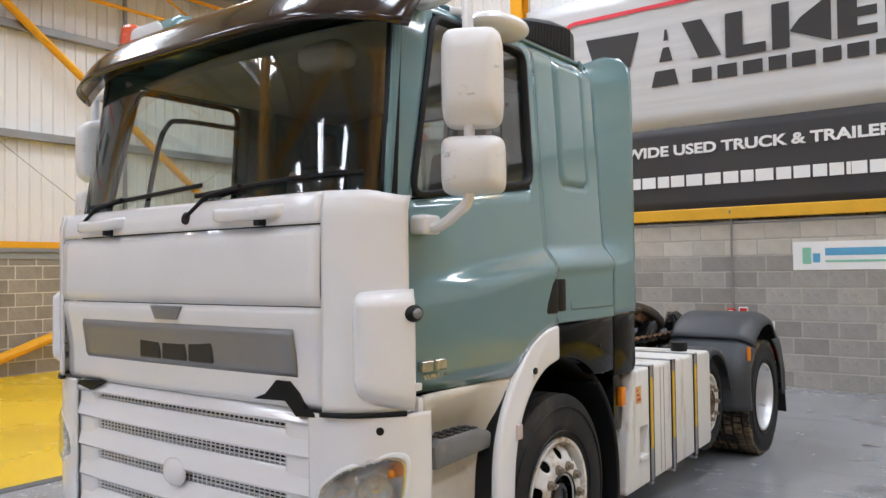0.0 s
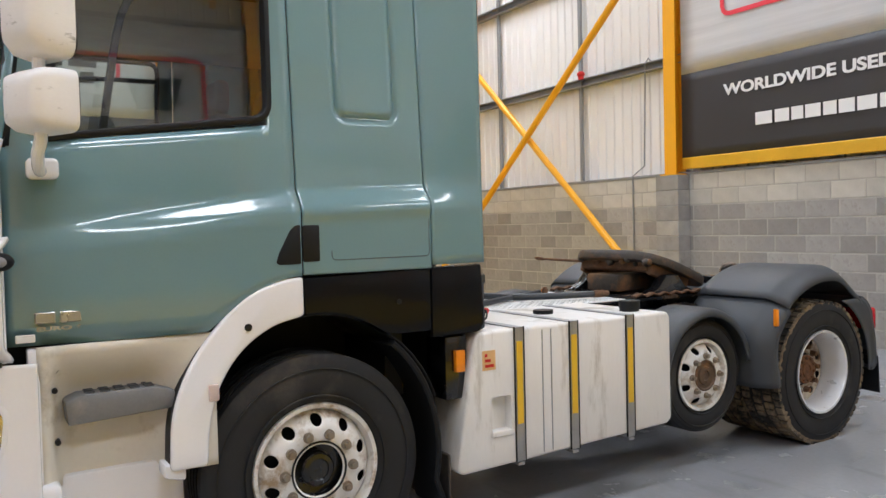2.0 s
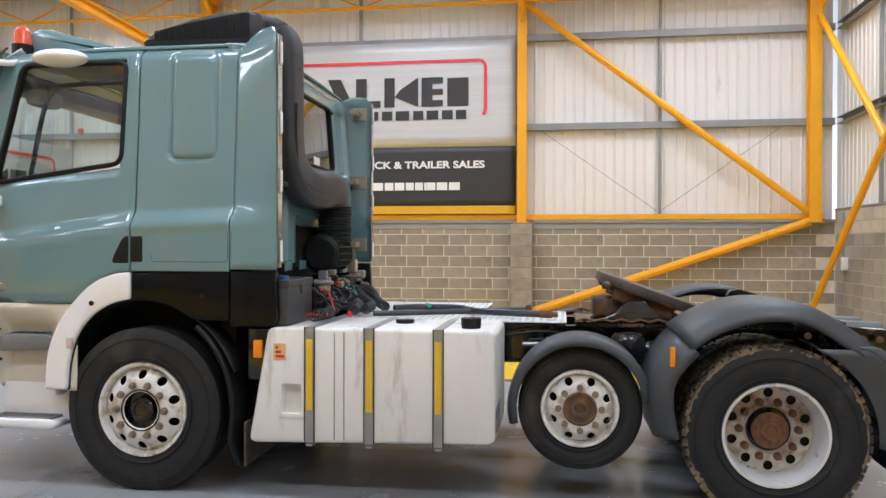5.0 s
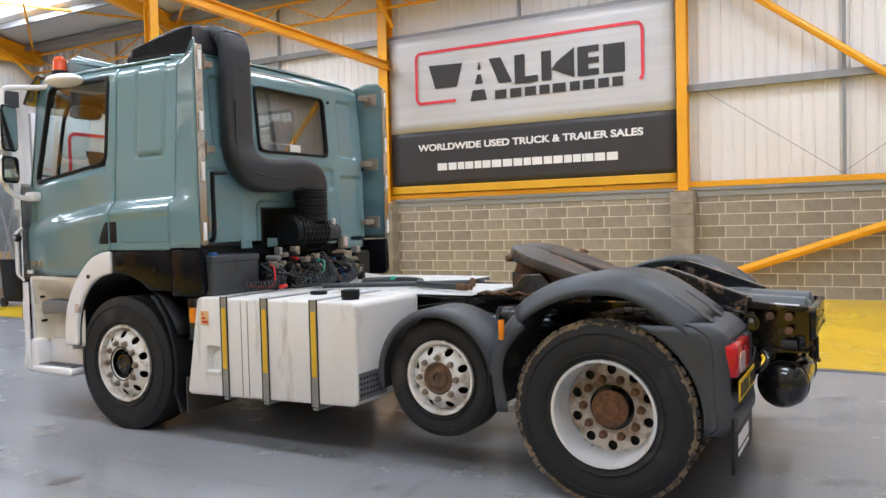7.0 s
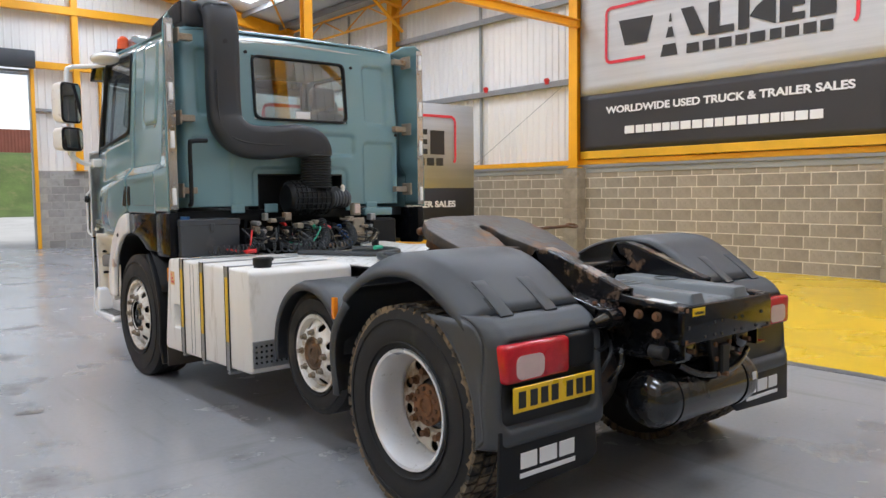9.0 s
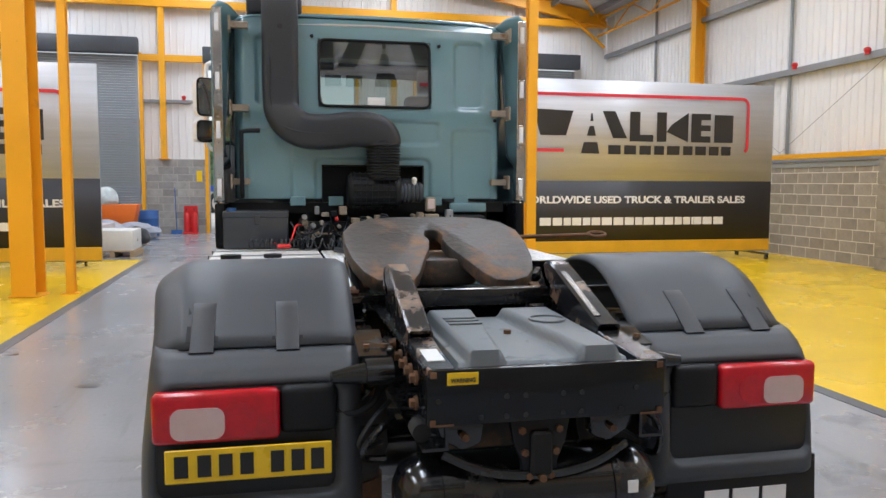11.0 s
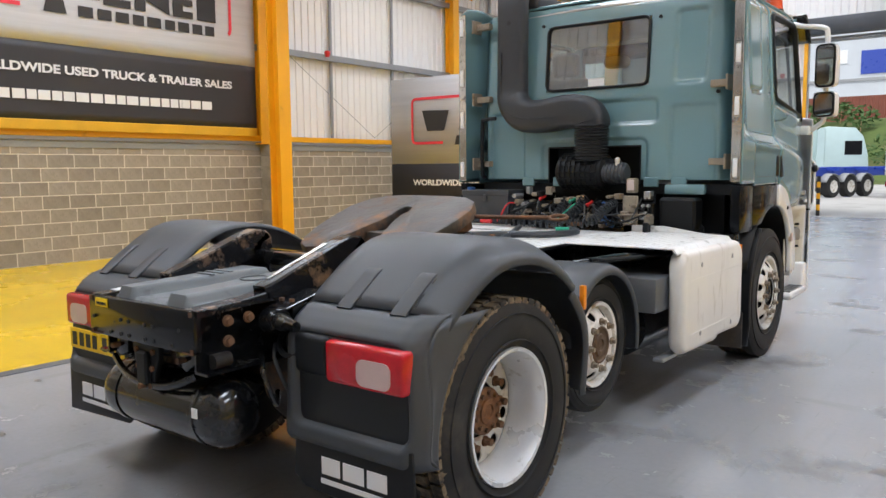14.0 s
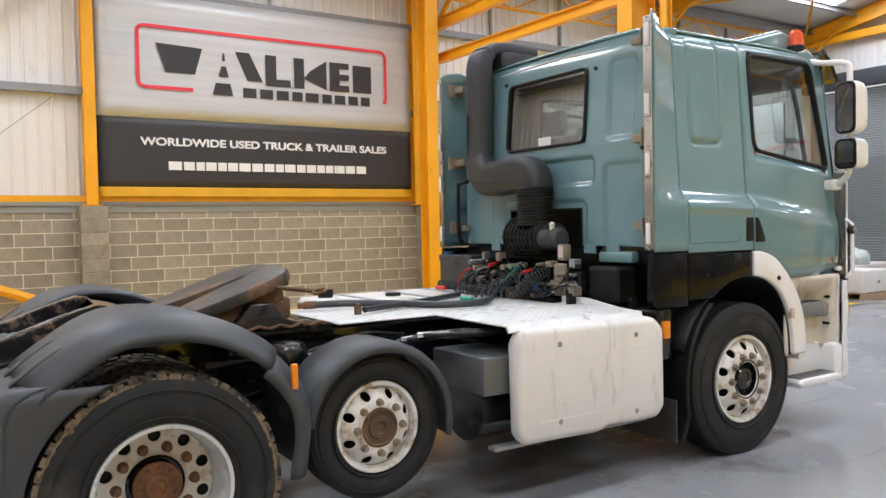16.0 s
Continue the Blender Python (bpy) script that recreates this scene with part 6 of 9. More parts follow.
        barrel = [(rr + 0.012, -0.008), (rr + 0.008, 0.004), (rr - 0.006, 0.002), (rr - 0.016, -0.03), (rr - 0.022, -0.045)]
        off = lambda r: 0.018 - 0.062 * clamp((r - 0.19 * f) / (0.093 * f)) ** 1.6
        r_out, r_in, r_hole, hole = rr - 0.022, 0.134 * f, 0.238 * f, 0.029 * f
        if style == "lift":
            r_hole, hole = rr - 0.049, 0.0235
    bm = B()
    lathe(bm, barrel, c, 64, "x", s)
    if style == "drive":
        part("rim_barrel", bm, rim_material, w, "bright painted rim barrel", sharp=40, solid=0.006)
        bm = B()
    n, m = 8 if style == "lift" else 10, 24
    for i in range(n):
        a0 = 2 * math.pi * (i + 0.5) / n
        ha = math.pi / n

        def P(r, a):
            return bm.verts.new(Vector(c) + Vector((s * off(r), r * math.cos(a), r * math.sin(a))))
        ringo, ringi, mids = [], [], [[], [], []]
        for j in range(m):
            t = 2 * math.pi * j / m
            dx, dy = math.cos(t), math.sin(t)
            u = min(((r_out - r_hole) / dx) if dx > 1e-6 else 9, ((r_in - r_hole) / dx) if dx < -1e-6 else 9, (ha / abs(dy) * r_hole) if abs(dy) > 1e-6 else 9)
            ringo.append(P(r_hole + u * dx, a0 + u * dy / r_hole))
            ringi.append(P(r_hole + hole * dx, a0 + hole * dy / r_hole))
            for q, ring in zip((0.75, 0.5, 0.2), mids):
                w_ = hole + (u - hole) * q
                ring.append(P(r_hole + w_ * dx, a0 + w_ * dy / r_hole))
        rings = [ringo] + mids + [ringi]
        for q0, q1 in zip(rings, rings[1:]):
            for j in range(m):
                bm.faces.new((q0[j], q0[(j + 1) % m], q1[(j + 1) % m], q1[j]))
    bmesh.ops.remove_doubles(bm, verts=bm.verts, dist=0.0008)
    lathe(bm, [(r_in - 0.01, off(r_in) - 0.003), (r_in + 0.025, off(r_in + 0.025) - 0.003)], c, 60, "x", s)
    lathe(bm, [(r_out - 0.005, off(r_out - 0.005) - 0.003), (r_out + 0.004, off(r_out) - 0.003)], c, 60, "x", s)
    part("rim", bm, rim_material if style != "drive" else (DISC if s < 0 else DISCR), w, "painted steel rim with round hand holes", sharp=40, solid=0.006)
    bm = B()
    lathe(bm, [(rr - 0.036, off(r_out) - 0.03), (0.0, off(r_out) - 0.035)], c, 40, "x", s)
    part("brake_drum", bm, BLACKP, w)
    bm = B()
    if style == "drive":
        hp = [(0.092, -0.25), (0.092, -0.153), (0.102, -0.148), (0.104, -0.142), (0.104, -0.13), (0.100, -0.126), (0.058, -0.124), (0.054, -0.116), (0.034, -0.114), (0.03, -0.122), (0.0, -0.122)]
    elif style == "steer":
        hp = [(0.136, 0.012), (0.132, 0.024), (0.124, 0.024), (0.12, -0.035), (0.082, -0.04), (0.078, 0.002), (0.07, 0.01), (0.05, 0.012), (0.046, 0.004), (0.0, 0.002)]
    else:
        hp = [(0.105, 0.012), (0.10, 0.024), (0.090, 0.026), (0.084, 0.016), (0.062, 0.014), (0.056, 0.024), (0.034, 0.026), (0.03, 0.016), (0.0, 0.018)]
    lathe(bm, hp, c, 32, "x", s)
    part("hub", bm, hub_material, w, sharp=30)
    if style == "drive":
        for i in range(10):
            a = 2 * math.pi * (i + 0.3) / 10
            q = Vector(c) + Vector((s * -0.128, 0.082 * math.cos(a), 0.082 * math.sin(a)))
            bm = B()
            cyl(bm, q, q + Vector((s * 0.016, 0, 0)), 0.0115, n=6)
            part("hub_bolt", bm, RUST, w)
    rb = {"drive": 0.164, "steer": 0.162, "lift": 0.128}[style]
    for i in range(n):
        a = 2 * math.pi * i / n
        o = off(rb)
        q = Vector(c) + Vector((0, rb * math.cos(a), rb * math.sin(a)))
        bm = B()
        cyl(bm, q + Vector((s * o, 0, 0)), q + Vector((s * (o + 0.012), 0, 0)), 0.024 if style != "lift" else 0.02, n=14)
        cyl(bm, q + Vector((s * (o + 0.012), 0, 0)), q + Vector((s * (o + (0.042 if style == "drive" else 0.034)), 0, 0)), {"drive": 0.018, "steer": 0.0165, "lift": 0.014}[style], n=6)
        part("wheel_nut", bm, NUTS if style != "drive" else RUST, w)
    return w


for s in (-1, 1):
    wheel(s, 1.185, -0.004, 0.512, 0.518, 0.286, 0.30, "steer", CHASSIS, RIM)
    wheel(s, 1.04, -2.735, 0.582, 0.370, 0.221, 0.235, "lift", HUBRUST, RIM)
    wheel(s, 1.185, -3.815, 0.494, 0.500, 0.284, 0.29, "drive", HUBORANGE, RIMW)
    wheel(s, 0.86, -3.815, 0.494, 0.500, 0.284, 0.29, "drive", HUBRUST, RIMW, True)
for y, z, r in ((0, 0.5, 0.07), (-2.735, 0.58, 0.06), (-3.815, 0.49, 0.12)):
    bm = B()
    cyl(bm, (-1.0, y, z), (1.0, y, z), r, n=16)
    part("axle", bm, CHASSIS, truck, "black axle tube")
bm = B()
ball(bm, (0, -3.815, 0.5), 0.27, (1, 1, 1), 20)
part("differential", bm, GREASE, truck, "rusty differential casing")

# ---- frame ----
def RAIL(s):
    return 0.022 + s * 0.352


for s in (-1, 1):
    bm = B()
    sweep(bm, [(RAIL(s), 1.0, 0.88), (RAIL(s), -4.76, 0.88)], [(-0.04, -0.13), (0.04, -0.13), (0.04, -0.12), (-0.03, -0.12), (-0.03, 0.12), (0.04, 0.12), (0.04, 0.13), (-0.04, 0.13)] if s < 0 else [(0.04, -0.13), (0.04, 0.13), (-0.04, 0.13), (-0.04, 0.12), (0.03, 0.12), (0.03, -0.12), (-0.04, -0.12), (-0.04, -0.13)])
    rail = part("frame_rail", bm, CHASSIS, truck, "black steel frame rail", sharp=20)
    for y, z in ((-4.66, 0.955), (-4.56, 0.955), (-4.46, 0.955), (-4.36, 0.958), (-4.22, 0.97), (-4.66, 0.875)):
        bm = B()
        cyl(bm, (RAIL(s) + s * 0.045, y, z), (RAIL(s) + s * 0.062, y, z), 0.019 if y > -4.3 else 0.016, n=6)
        cyl(bm, (RAIL(s) + s * 0.038, y, z), (RAIL(s) + s * 0.047, y, z), 0.023, n=14)
        part("frame_bolt", bm, RUST, rail)
BEAMB = surface("gloss_black_beam", (0.006, 0.0065, 0.0078), 0.18, 0, 0.15, 5, 60, 0.03, dirt=(0.02, 0.017, 0.014), dirt_amount=0.2, dirt_scale=7, coat=0.1, spec=0.3)
for y in (-0.9, -1.7, -2.45, -3.3, -4.0):
    bm = B()
    box(bm, -0.38, 0.38, y - 0.05, y + 0.05, 0.78, 0.95, 0.01, 1)
    part("cross_member", bm, CHASSIS, truck)
bm = B()
prism(bm, [(-0.365, 0.838), (0.385, 0.838), (0.398, 0.855), (0.398, 0.985), (0.38, 1.008), (-0.348, 1.008), (-0.365, 0.985)], "y", -4.80, -4.765, 0.006)
beam = part("end_beam", bm, BEAMB, truck, "black rear cross beam with bolt holes")
bm = B()
for x, z in ((-0.33, 0.915), (-0.12, 0.92), (-0.06, 0.92), (0.06, 0.92), (0.12, 0.92), (0.30, 0.925), (-0.12, 0.86), (-0.06, 0.86), (0.06, 0.86), (0.12, 0.86), (0.25, 0.86), (-0.2, 0.86)):
    cyl(bm, (x, -4.803, z), (x, -4.795, z), 0.0085, n=10)
tagged(part("bolt_hole", bm, INK, beam), kind="stuff")
bm = B()
box(bm, -0.305, -0.21, -4.8045, -4.801, 0.963, 1.0)
part("warning_sticker", bm, YPLATE, beam, "yellow warning sticker")
lettering("warning_text", "WARNING", INK, beam, Matrix.Translation((-0.295, -4.8055, 0.970)) @ Matrix.Rotation(radians(90), 4, "X"), 0.076, 0.014, 0.0005)

# ramps at the tail
for s in (-1, 1):
    bm = B()
    rx = RAIL(s) - s * 0.012
    pts = [(rx, -3.84, 1.13), (rx, -3.848, 1.19), (rx, -3.88, 1.225), (rx, -3.94, 1.235), (rx, -4.02, 1.215), (rx, -4.40, 1.08), (rx, -4.46, 1.062)]
    wide = [(-0.042, -0.13), (-0.034, -0.13), (-0.034, -0.012), (0.034, -0.012), (0.034, -0.13), (0.042, -0.13), (0.042, -0.008), (0.034, 0.0), (-0.034, 0.0), (-0.042, -0.008)]
    sweep(bm, pts, wide)
    ramp = part("ramp", bm, RUSTY_BLACK, truck, "black slide ramp with worn rusty top", sharp=30)
    bm = B()
    if s > 0:
        # bright strip laid on for the white reflection along the right ramp
        sweep(bm, [(rx - 0.02, -4.06, 1.2025), (rx - 0.02, -4.40, 1.0815)], rrect(0.024, 0.005, 0.002, 1))
        part("glint_strip", bm, POLISHED, ramp, "bright strip for the reflected streak on the worn slide face")
    else:
        sweep(bm, [(rx, -4.58, 1.0245), (rx, -4.71, 1.0165)], rrect(0.056, 0.003, 0.001, 1))
        part("pale_patch", bm, DECKW, ramp, "pale scraped paint patch")
    bm = B()
    sweep(bm, [(rx, -4.44, 1.04), (rx, -4.55, 1.026), (rx, -4.79, 1.01)], [(-0.042, -0.03), (0.042, -0.03), (0.042, -0.004), (0.038, 0.0), (-0.038, 0.0), (-0.042, -0.004)])
    part("ramp_tail", bm, RUSTY_BLACK, ramp)
    bm = B()
    prism(bm, [(-3.86, 1.14), (-3.86, 1.0), (-4.50, 1.0), (-4.46, 1.03), (-4.38, 1.06), (-4.02, 1.18), (-3.92, 1.20)], "x", rx - 0.03, rx + 0.03)
    part("ramp_web", bm, CHASSIS, ramp)
bm = B()
box(bm, -0.36, 0.40, -3.96, -3.89, 1.06, 1.13, 0.012, 2)
part("ramp_cross_tube", bm, CHASSIS, truck, "black cross tube")

COVERG = surface("pale_grey_plastic", (0.125, 0.14, 0.148), 0.42, 0, 0.12, 5, 200, 0.08, dirt=(0.05, 0.05, 0.05), dirt_amount=0.3, dirt_scale=6)
# battery cover between the rails
def cover_pt(x, y):
    a = sstep(0.335, 0.312, abs(x)) * sstep(-4.755, -4.735, y) * sstep(-4.025, -4.055, y)
    t = clamp((y + 4.74) / 0.68)
    inner = 0.135 - 0.085 * t
    pad = sstep(inner, inner + 0.03, abs(x + 0.01)) * sstep(0.295, 0.268, abs(x)) * sstep(-4.045, -4.085, y)
    return (x, y, 0.93 + 0.05 * a + 0.04 * pad * a + 0.03 * (y + 4.4))


bm = B()
grid(bm, span(-0.34, 0.34, 76), span(-4.76, -4.02, 50), lambda x, y: (0.022 + 0.86 * x, cover_pt(x, y)[1], cover_pt(x, y)[2] + 0.035))
cov = part("battery_cover", bm, COVERG, truck, "grey moulded cover between the frame rails", sharp=60, solid=0.01)
bm = B()
cyl(bm, (0.015, -4.36, 1.005), (0.015, -4.36, 1.035), 0.014, n=8)
part("cover_bolt", bm, RUST, cov)
bm = B()
ring = [(0.175 + 0.065 * math.cos(a), -4.33 + 0.06 * math.sin(a), cover_pt(0.18, -4.33 + 0.06 * math.sin(a))[2] + 0.043) for a in [2 * math.pi * i / 24 for i in range(24)]]
tube(bm, ring, 0.004, 6, closed=True)
part("cover_emblem", bm, COVERG, cov)
for i in range(3):
    bm = B()
    y = -4.26 - 0.05 * i
    box(bm, -0.20, -0.08, y - 0.012, y + 0.012, cover_pt(-0.16, y)[2] + 0.04, cover_pt(-0.16, y)[2] + 0.046, 0.002, 1)
    part("embossed_bar", bm, COVERG, cov)

# ---- fifth wheel ----
half = [(0.0, 0.24), (0.16, 0.24), (0.30, 0.22), (0.40, 0.16), (0.455, 0.05), (0.46, -0.10), (0.44, -0.28), (0.40, -0.42), (0.35, -0.50), (0.27, -0.54), (0.19, -0.525), (0.145, -0.44), (0.10, -0.30), (0.05, -0.16), (0.032, -0.06), (0.046, -0.01), (0.034, 0.045), (0.0, 0.062)]
outline = [Vector((x, y)) for x, y in half] + [Vector((-x, y)) for x, y in half[-2:0:-1]]
tilt = Matrix.Translation((0, -3.12, 1.30)) @ Matrix.Rotation(radians(19.5), 4, "X")
bm = B()
prism(bm, [(p.x, p.y) for p in outline], "z", -0.07, 0.0, 0.013, 2)
bmesh.ops.transform(bm, matrix=tilt, verts=bm.verts)
plate = part("coupling_plate", bm, GREASE, truck, "greasy rust-stained fifth wheel plate, tilted to the rear")
bm = B()
for p0, p1 in (((-0.36, 0.1), (0.36, 0.1)), ((-0.36, -0.2), (-0.12, -0.2)), ((0.12, -0.2), (0.36, -0.2))):
    vs = box(bm, min(p0[0], p1[0]), max(p0[0], p1[0]), p0[1] - 0.03, p0[1] + 0.03, -0.13, -0.04, 0.01, 1)
for sx in (-1, 1):
    box(bm, sx * 0.36 - 0.025, sx * 0.36 + 0.025, -0.30, 0.12, -0.15, -0.06, 0.01, 1)
bmesh.ops.transform(bm, matrix=tilt, verts=bm.verts)
part("coupling_frame", bm, RUST, plate)
bm = B()
box(bm, -0.17, 0.17, -3.34, -2.84, 1.06, 1.19, 0.02, 2)
part("coupling_jaw", bm, GREASE, plate, "greasy locking jaw housing")
random.seed(21)
for i in range(12):
    bm = B()
    bmesh.ops.create_icosphere(bm, subdivisions=2, radius=0.018 + 0.02 * random.random())
    for v in bm.verts:
        v.co *= 1 + 0.5 * noise.noise(v.co * 30 + Vector((i, 0, 0)))
    bmesh.ops.transform(bm, matrix=tilt @ Matrix.Translation((-0.4 + 0.8 * random.random(), 0.21 - 0.10 * random.random(), -0.07)), verts=bm.verts)
    part("grease_lump", bm, GREASE if i % 3 else RUST, plate)
bm = B()
tube(bm, [tilt @ Vector(p) for p in ((0.40, 0.08, -0.06), (0.62, 0.09, -0.06), (0.82, 0.10, -0.06), (0.90, 0.105, -0.06))], 0.011, 8)
loop = [tilt @ Vector((0.945 + 0.05 * math.cos(a), 0.11 + 0.03 * math.sin(a), -0.06)) for a in [2 * math.pi * i / 14 for i in range(14)]]
tube(bm, loop, 0.009, 6, closed=True)
part("release_handle", bm, RUST, plate, "steel pull handle")
for sx in (-1, 1):
    bm = B()
    prism(bm, [(-3.38, 1.05), (-2.86, 1.05), (-2.98, 1.10), (-3.06, 1.19), (-3.18, 1.19), (-3.26, 1.10)], "x", sx * 0.40 - 0.05, sx * 0.40 + 0.05, 0.012)
    part("pedestal", bm, CHASSIS, plate, "black mounting pedestal")
bm = B()
box(bm, -0.46, 0.46, -3.5, -2.72, 1.012, 1.045, 0.006, 1)
mount = part("mounting_plate", bm, RUSTY_BLACK, truck, "worn black mounting plate")
for sx in (-1, 1):
    for i in range(7):
        bm = B()
        cyl(bm, (sx * 0.43, -2.78 - i * 0.11, 1.04), (sx * 0.43, -2.78 - i * 0.11, 1.065), 0.017, n=6)
        part("mounting_bolt", bm, RUST, mount)
    bm = B()
    sweep(bm, [(sx * 0.45, -2.72 - 0.06 * i, 1.05 + (0.018 if i % 2 else 0.0)) for i in range(14)], rrect(0.05, 0.014, 0.003, 1))
    part("corrugated_strip", bm, RUST, mount)

# ---- fuel tank, straps ----
bm = B()
prism(bm, [(-0.845, 1.03), (-0.73, 0.365), (-0.76, 0.345), (-2.21, 0.385), (-2.243, 0.41), (-2.243, 1.025), (-2.215, 1.052), (-0.87, 1.052)], "x", -1.222, -0.46, 0.018, 3)
tank = part("fuel_tank", bm, TANKW, truck, "dirty white steel fuel tank")
for y in (-1.115, -1.485, -1.905):
    bm = B()
    box(bm, -1.2275, -0.47, y - 0.027, y + 0.027, 1.053, 1.0575)
    box(bm, -1.2275, -1.2225, y - 0.027, y + 0.027, 0.36, 1.0575)
    box(bm, -1.2275, -0.9, y - 0.02, y + 0.02, 0.338, 0.352)
    st = part("tank_strap", bm, GALV, tank, "steel tank strap")
    bm = B()
    box(bm, -1.2305, -1.2275, y - 0.019, y + 0.019, 0.555, 0.985)
    part("reflector_strip", bm, YSTRIP, st, "faded yellow reflective strip")
    bm = B()
    box(bm, -1.2295, -1.2225, y - 0.033, y - 0.027, 0.36, 1.06)
    box(bm, -1.2295, -1.2225, y + 0.027, y + 0.033, 0.36, 1.06)
    part("strap_rubber", bm, BLACKP, st)
bm = B()
for y in (-1.27, -1.33):
    box(bm, -1.2238, -1.222, y - 0.003, y + 0.003, 0.38, 1.03)
part("weld_seam", bm, GALV, tank)
bm = B()
cyl(bm, (-1.05, -2.08, 1.05), (-1.05, -2.08, 1.07), 0.058, n=24)
cyl(bm, (-1.05, -2.08, 1.07), (-1.05, -2.08, 1.115), 0.062, n=24)
part("filler_cap", bm, BLACKP, tank, "black filler cap")
bm = B()
cyl(bm, (-0.80, -1.62, 1.05), (-0.80, -1.62, 1.075), 0.06, n=20)
part("sender_cap", bm, BLACKP, tank)
bm = B()
box(bm, -1.35, -1.165, -1.062, -0.938, 0.532, 0.712, 0.012, 2)
me = bpy.data.meshes.new("niche_form")
bm.to_mesh(me)
bm.free()
form = bpy.data.objects.new("niche_form", me)
scene.collection.objects.link(form)
cut = tank.modifiers.new("niche", "BOOLEAN")
cut.object, cut.operation, cut.solver = form, "DIFFERENCE", "EXACT"
bpy.context.view_layer.update()
hollow = bpy.data.meshes.new_from_object(tank.evaluated_get(bpy.context.evaluated_depsgraph_get()))
tank.modifiers.clear()
tank.data = hollow
hollow.set_sharp_from_angle(angle=radians(35))
bpy.data.objects.remove(form)
bm = B()
box(bm, -1.2285, -1.222, -1.07, -0.93, 0.505, 0.535, 0.004, 1)
part("niche_lip", bm, TANKW, tank)
bm = B()
box(bm, -1.2245, -1.222, -0.965, -0.885, 0.855, 0.955)
lab = part("tank_sticker", bm, surface("sticker_paper", (0.72, 0.45, 0.2), 0.6, 0, 0.08, 8, 80, 0), tank, "orange and cream paper sticker")
bm = B()
for i in range(3):
    box(bm, -1.2258, -1.2243, -0.955 + 0.02 * i, -0.90, 0.87 + i * 0.027, 0.885 + i * 0.027)
part("sticker_bars", bm, REDP, lab)
bm = B()
box(bm, -1.215, -0.90, -2.2475, -2.2435, 0.425, 0.60, 0.002, 1)
part("foothold_plate", bm, GALV, tank, "galvanised perforated foothold plate")
bm = B()
for i in range(8):
    for j in range(4):
        cyl(bm, (-1.19 + i * 0.035, -2.2485, 0.46 + j * 0.035), (-1.19 + i * 0.035, -2.2465, 0.46 + j * 0.035), 0.0085, n=8)
tagged(part("perforation", bm, CHASSIS, tank, "perforated foothold"), kind="stuff")

# ---- right hand side box, silencer, decks ----
GREYBOX = surface("grey_box_steel", (0.16, 0.17, 0.18), 0.42, 0.4, 0.1, 4, 60, 0.03, dirt=(0.09, 0.08, 0.07), dirt_amount=0.25, dirt_scale=4)
bm = B()
prism(bm, [(-0.83, 0.45), (-0.90, 0.385), (-1.33, 0.40), (-1.37, 0.372), (-1.93, 0.385), (-1.98, 0.44), (-1.99, 0.95), (-1.94, 1.025), (-0.92, 1.015), (-0.835, 0.94)], "x", 1.13, 1.237, 0.042, 4)
sb = part("side_cover", bm, TANKW, truck, "white moulded side cover")
bm = B()
for y, z in ((-1.09, 0.92), (-1.69, 0.92), (-1.09, 0.46), (-1.69, 0.485)):
    cyl(bm, (1.232, y, z), (1.239, y, z), 0.016, n=12)
part("cover_screw", bm, GALV, sb)
bm = B()
for z in (0.84, 0.50):
    box(bm, 1.233, 1.238, -1.85, -0.95, z - 0.004, z + 0.004)
part("cover_crease", bm, TANKW, sb)
bm = B()
box(bm, 0.60, 1.12, -2.13, -0.90, 0.66, 0.87, 0.012)
sil = part("silencer", bm, GREYBOX, truck, "grey silencer box")
bm = B()
cyl(bm, (0.84, -2.08, 0.56), (0.84, -0.9, 0.56), 0.20, n=28)
part("silencer_drum", bm, CHASSIS, sil)
bm = B()
box(bm, 1.09, 1.16, -2.09, -0.92, 0.362, 0.385, 0.006)
part("step_rail", bm, GALV, truck, "galvanised lower rail")
bm = B()
box(bm, 0.30, 0.60, -0.85, -0.55, 0.35, 0.95, 0.02)
part("air_canister", bm, CHASSIS, truck)


def deck(x0, x1, y0, y1, z, label):
    bm = B()
    box(bm, x0, x1, y0, y1, z, z + 0.012, 0.004, 1)
    p = part("deck_plate", bm, DECKW, truck, label)
    bm = B()
    k = 0
    nx, ny = int((x1 - x0) / 0.05), int((y1 - y0) / 0.05)
    for i in range(nx):
        for j in range(ny):
            vs = box(bm, -0.014, 0.014, -0.004, 0.004, 0, 0.0025)
            turned(bm, vs, Matrix.Translation((x0 + 0.025 + i * 0.05, y0 + 0.025 + j * 0.05, z + 0.012)) @ Matrix.Rotation(radians(45 if (i + j) % 2 else -45), 4, "Z"))
    tagged(part("chequer_stud", bm, DECKW, p), kind="stuff")
    return p


deck(0.44, 1.17, -2.02, -0.98, 1.035, "white chequer plate deck")
deck(-0.44, 0.43, -2.66, -1.02, 1.03, "white chequer plate walkway")
bm = B()
prism(bm, [(0.45, 1.045), (0.70, 1.045), (0.98, 1.02), (1.17, 1.02), (1.17, 1.045), (0.98, 1.055), (0.70, 1.095), (0.45, 1.095)], "y", -0.985, -0.965, 0.004)
part("deck_upstand", bm, DECKW, truck, "white deck upstand")
bm = B()
prism(bm, [(1.165, 1.047), (1.175, 1.043), (1.20, 1.012), (1.195, 1.004), (1.165, 1.036)], "y", -2.015, -0.985)
part("deck_edge", bm, DECKW, truck, "folded white deck edge")

PANELB = surface("smooth_black_panel", (0.013, 0.0138, 0.015), 0.42, 0, 0.1, 4, 200, 0.03, spec=0.4)
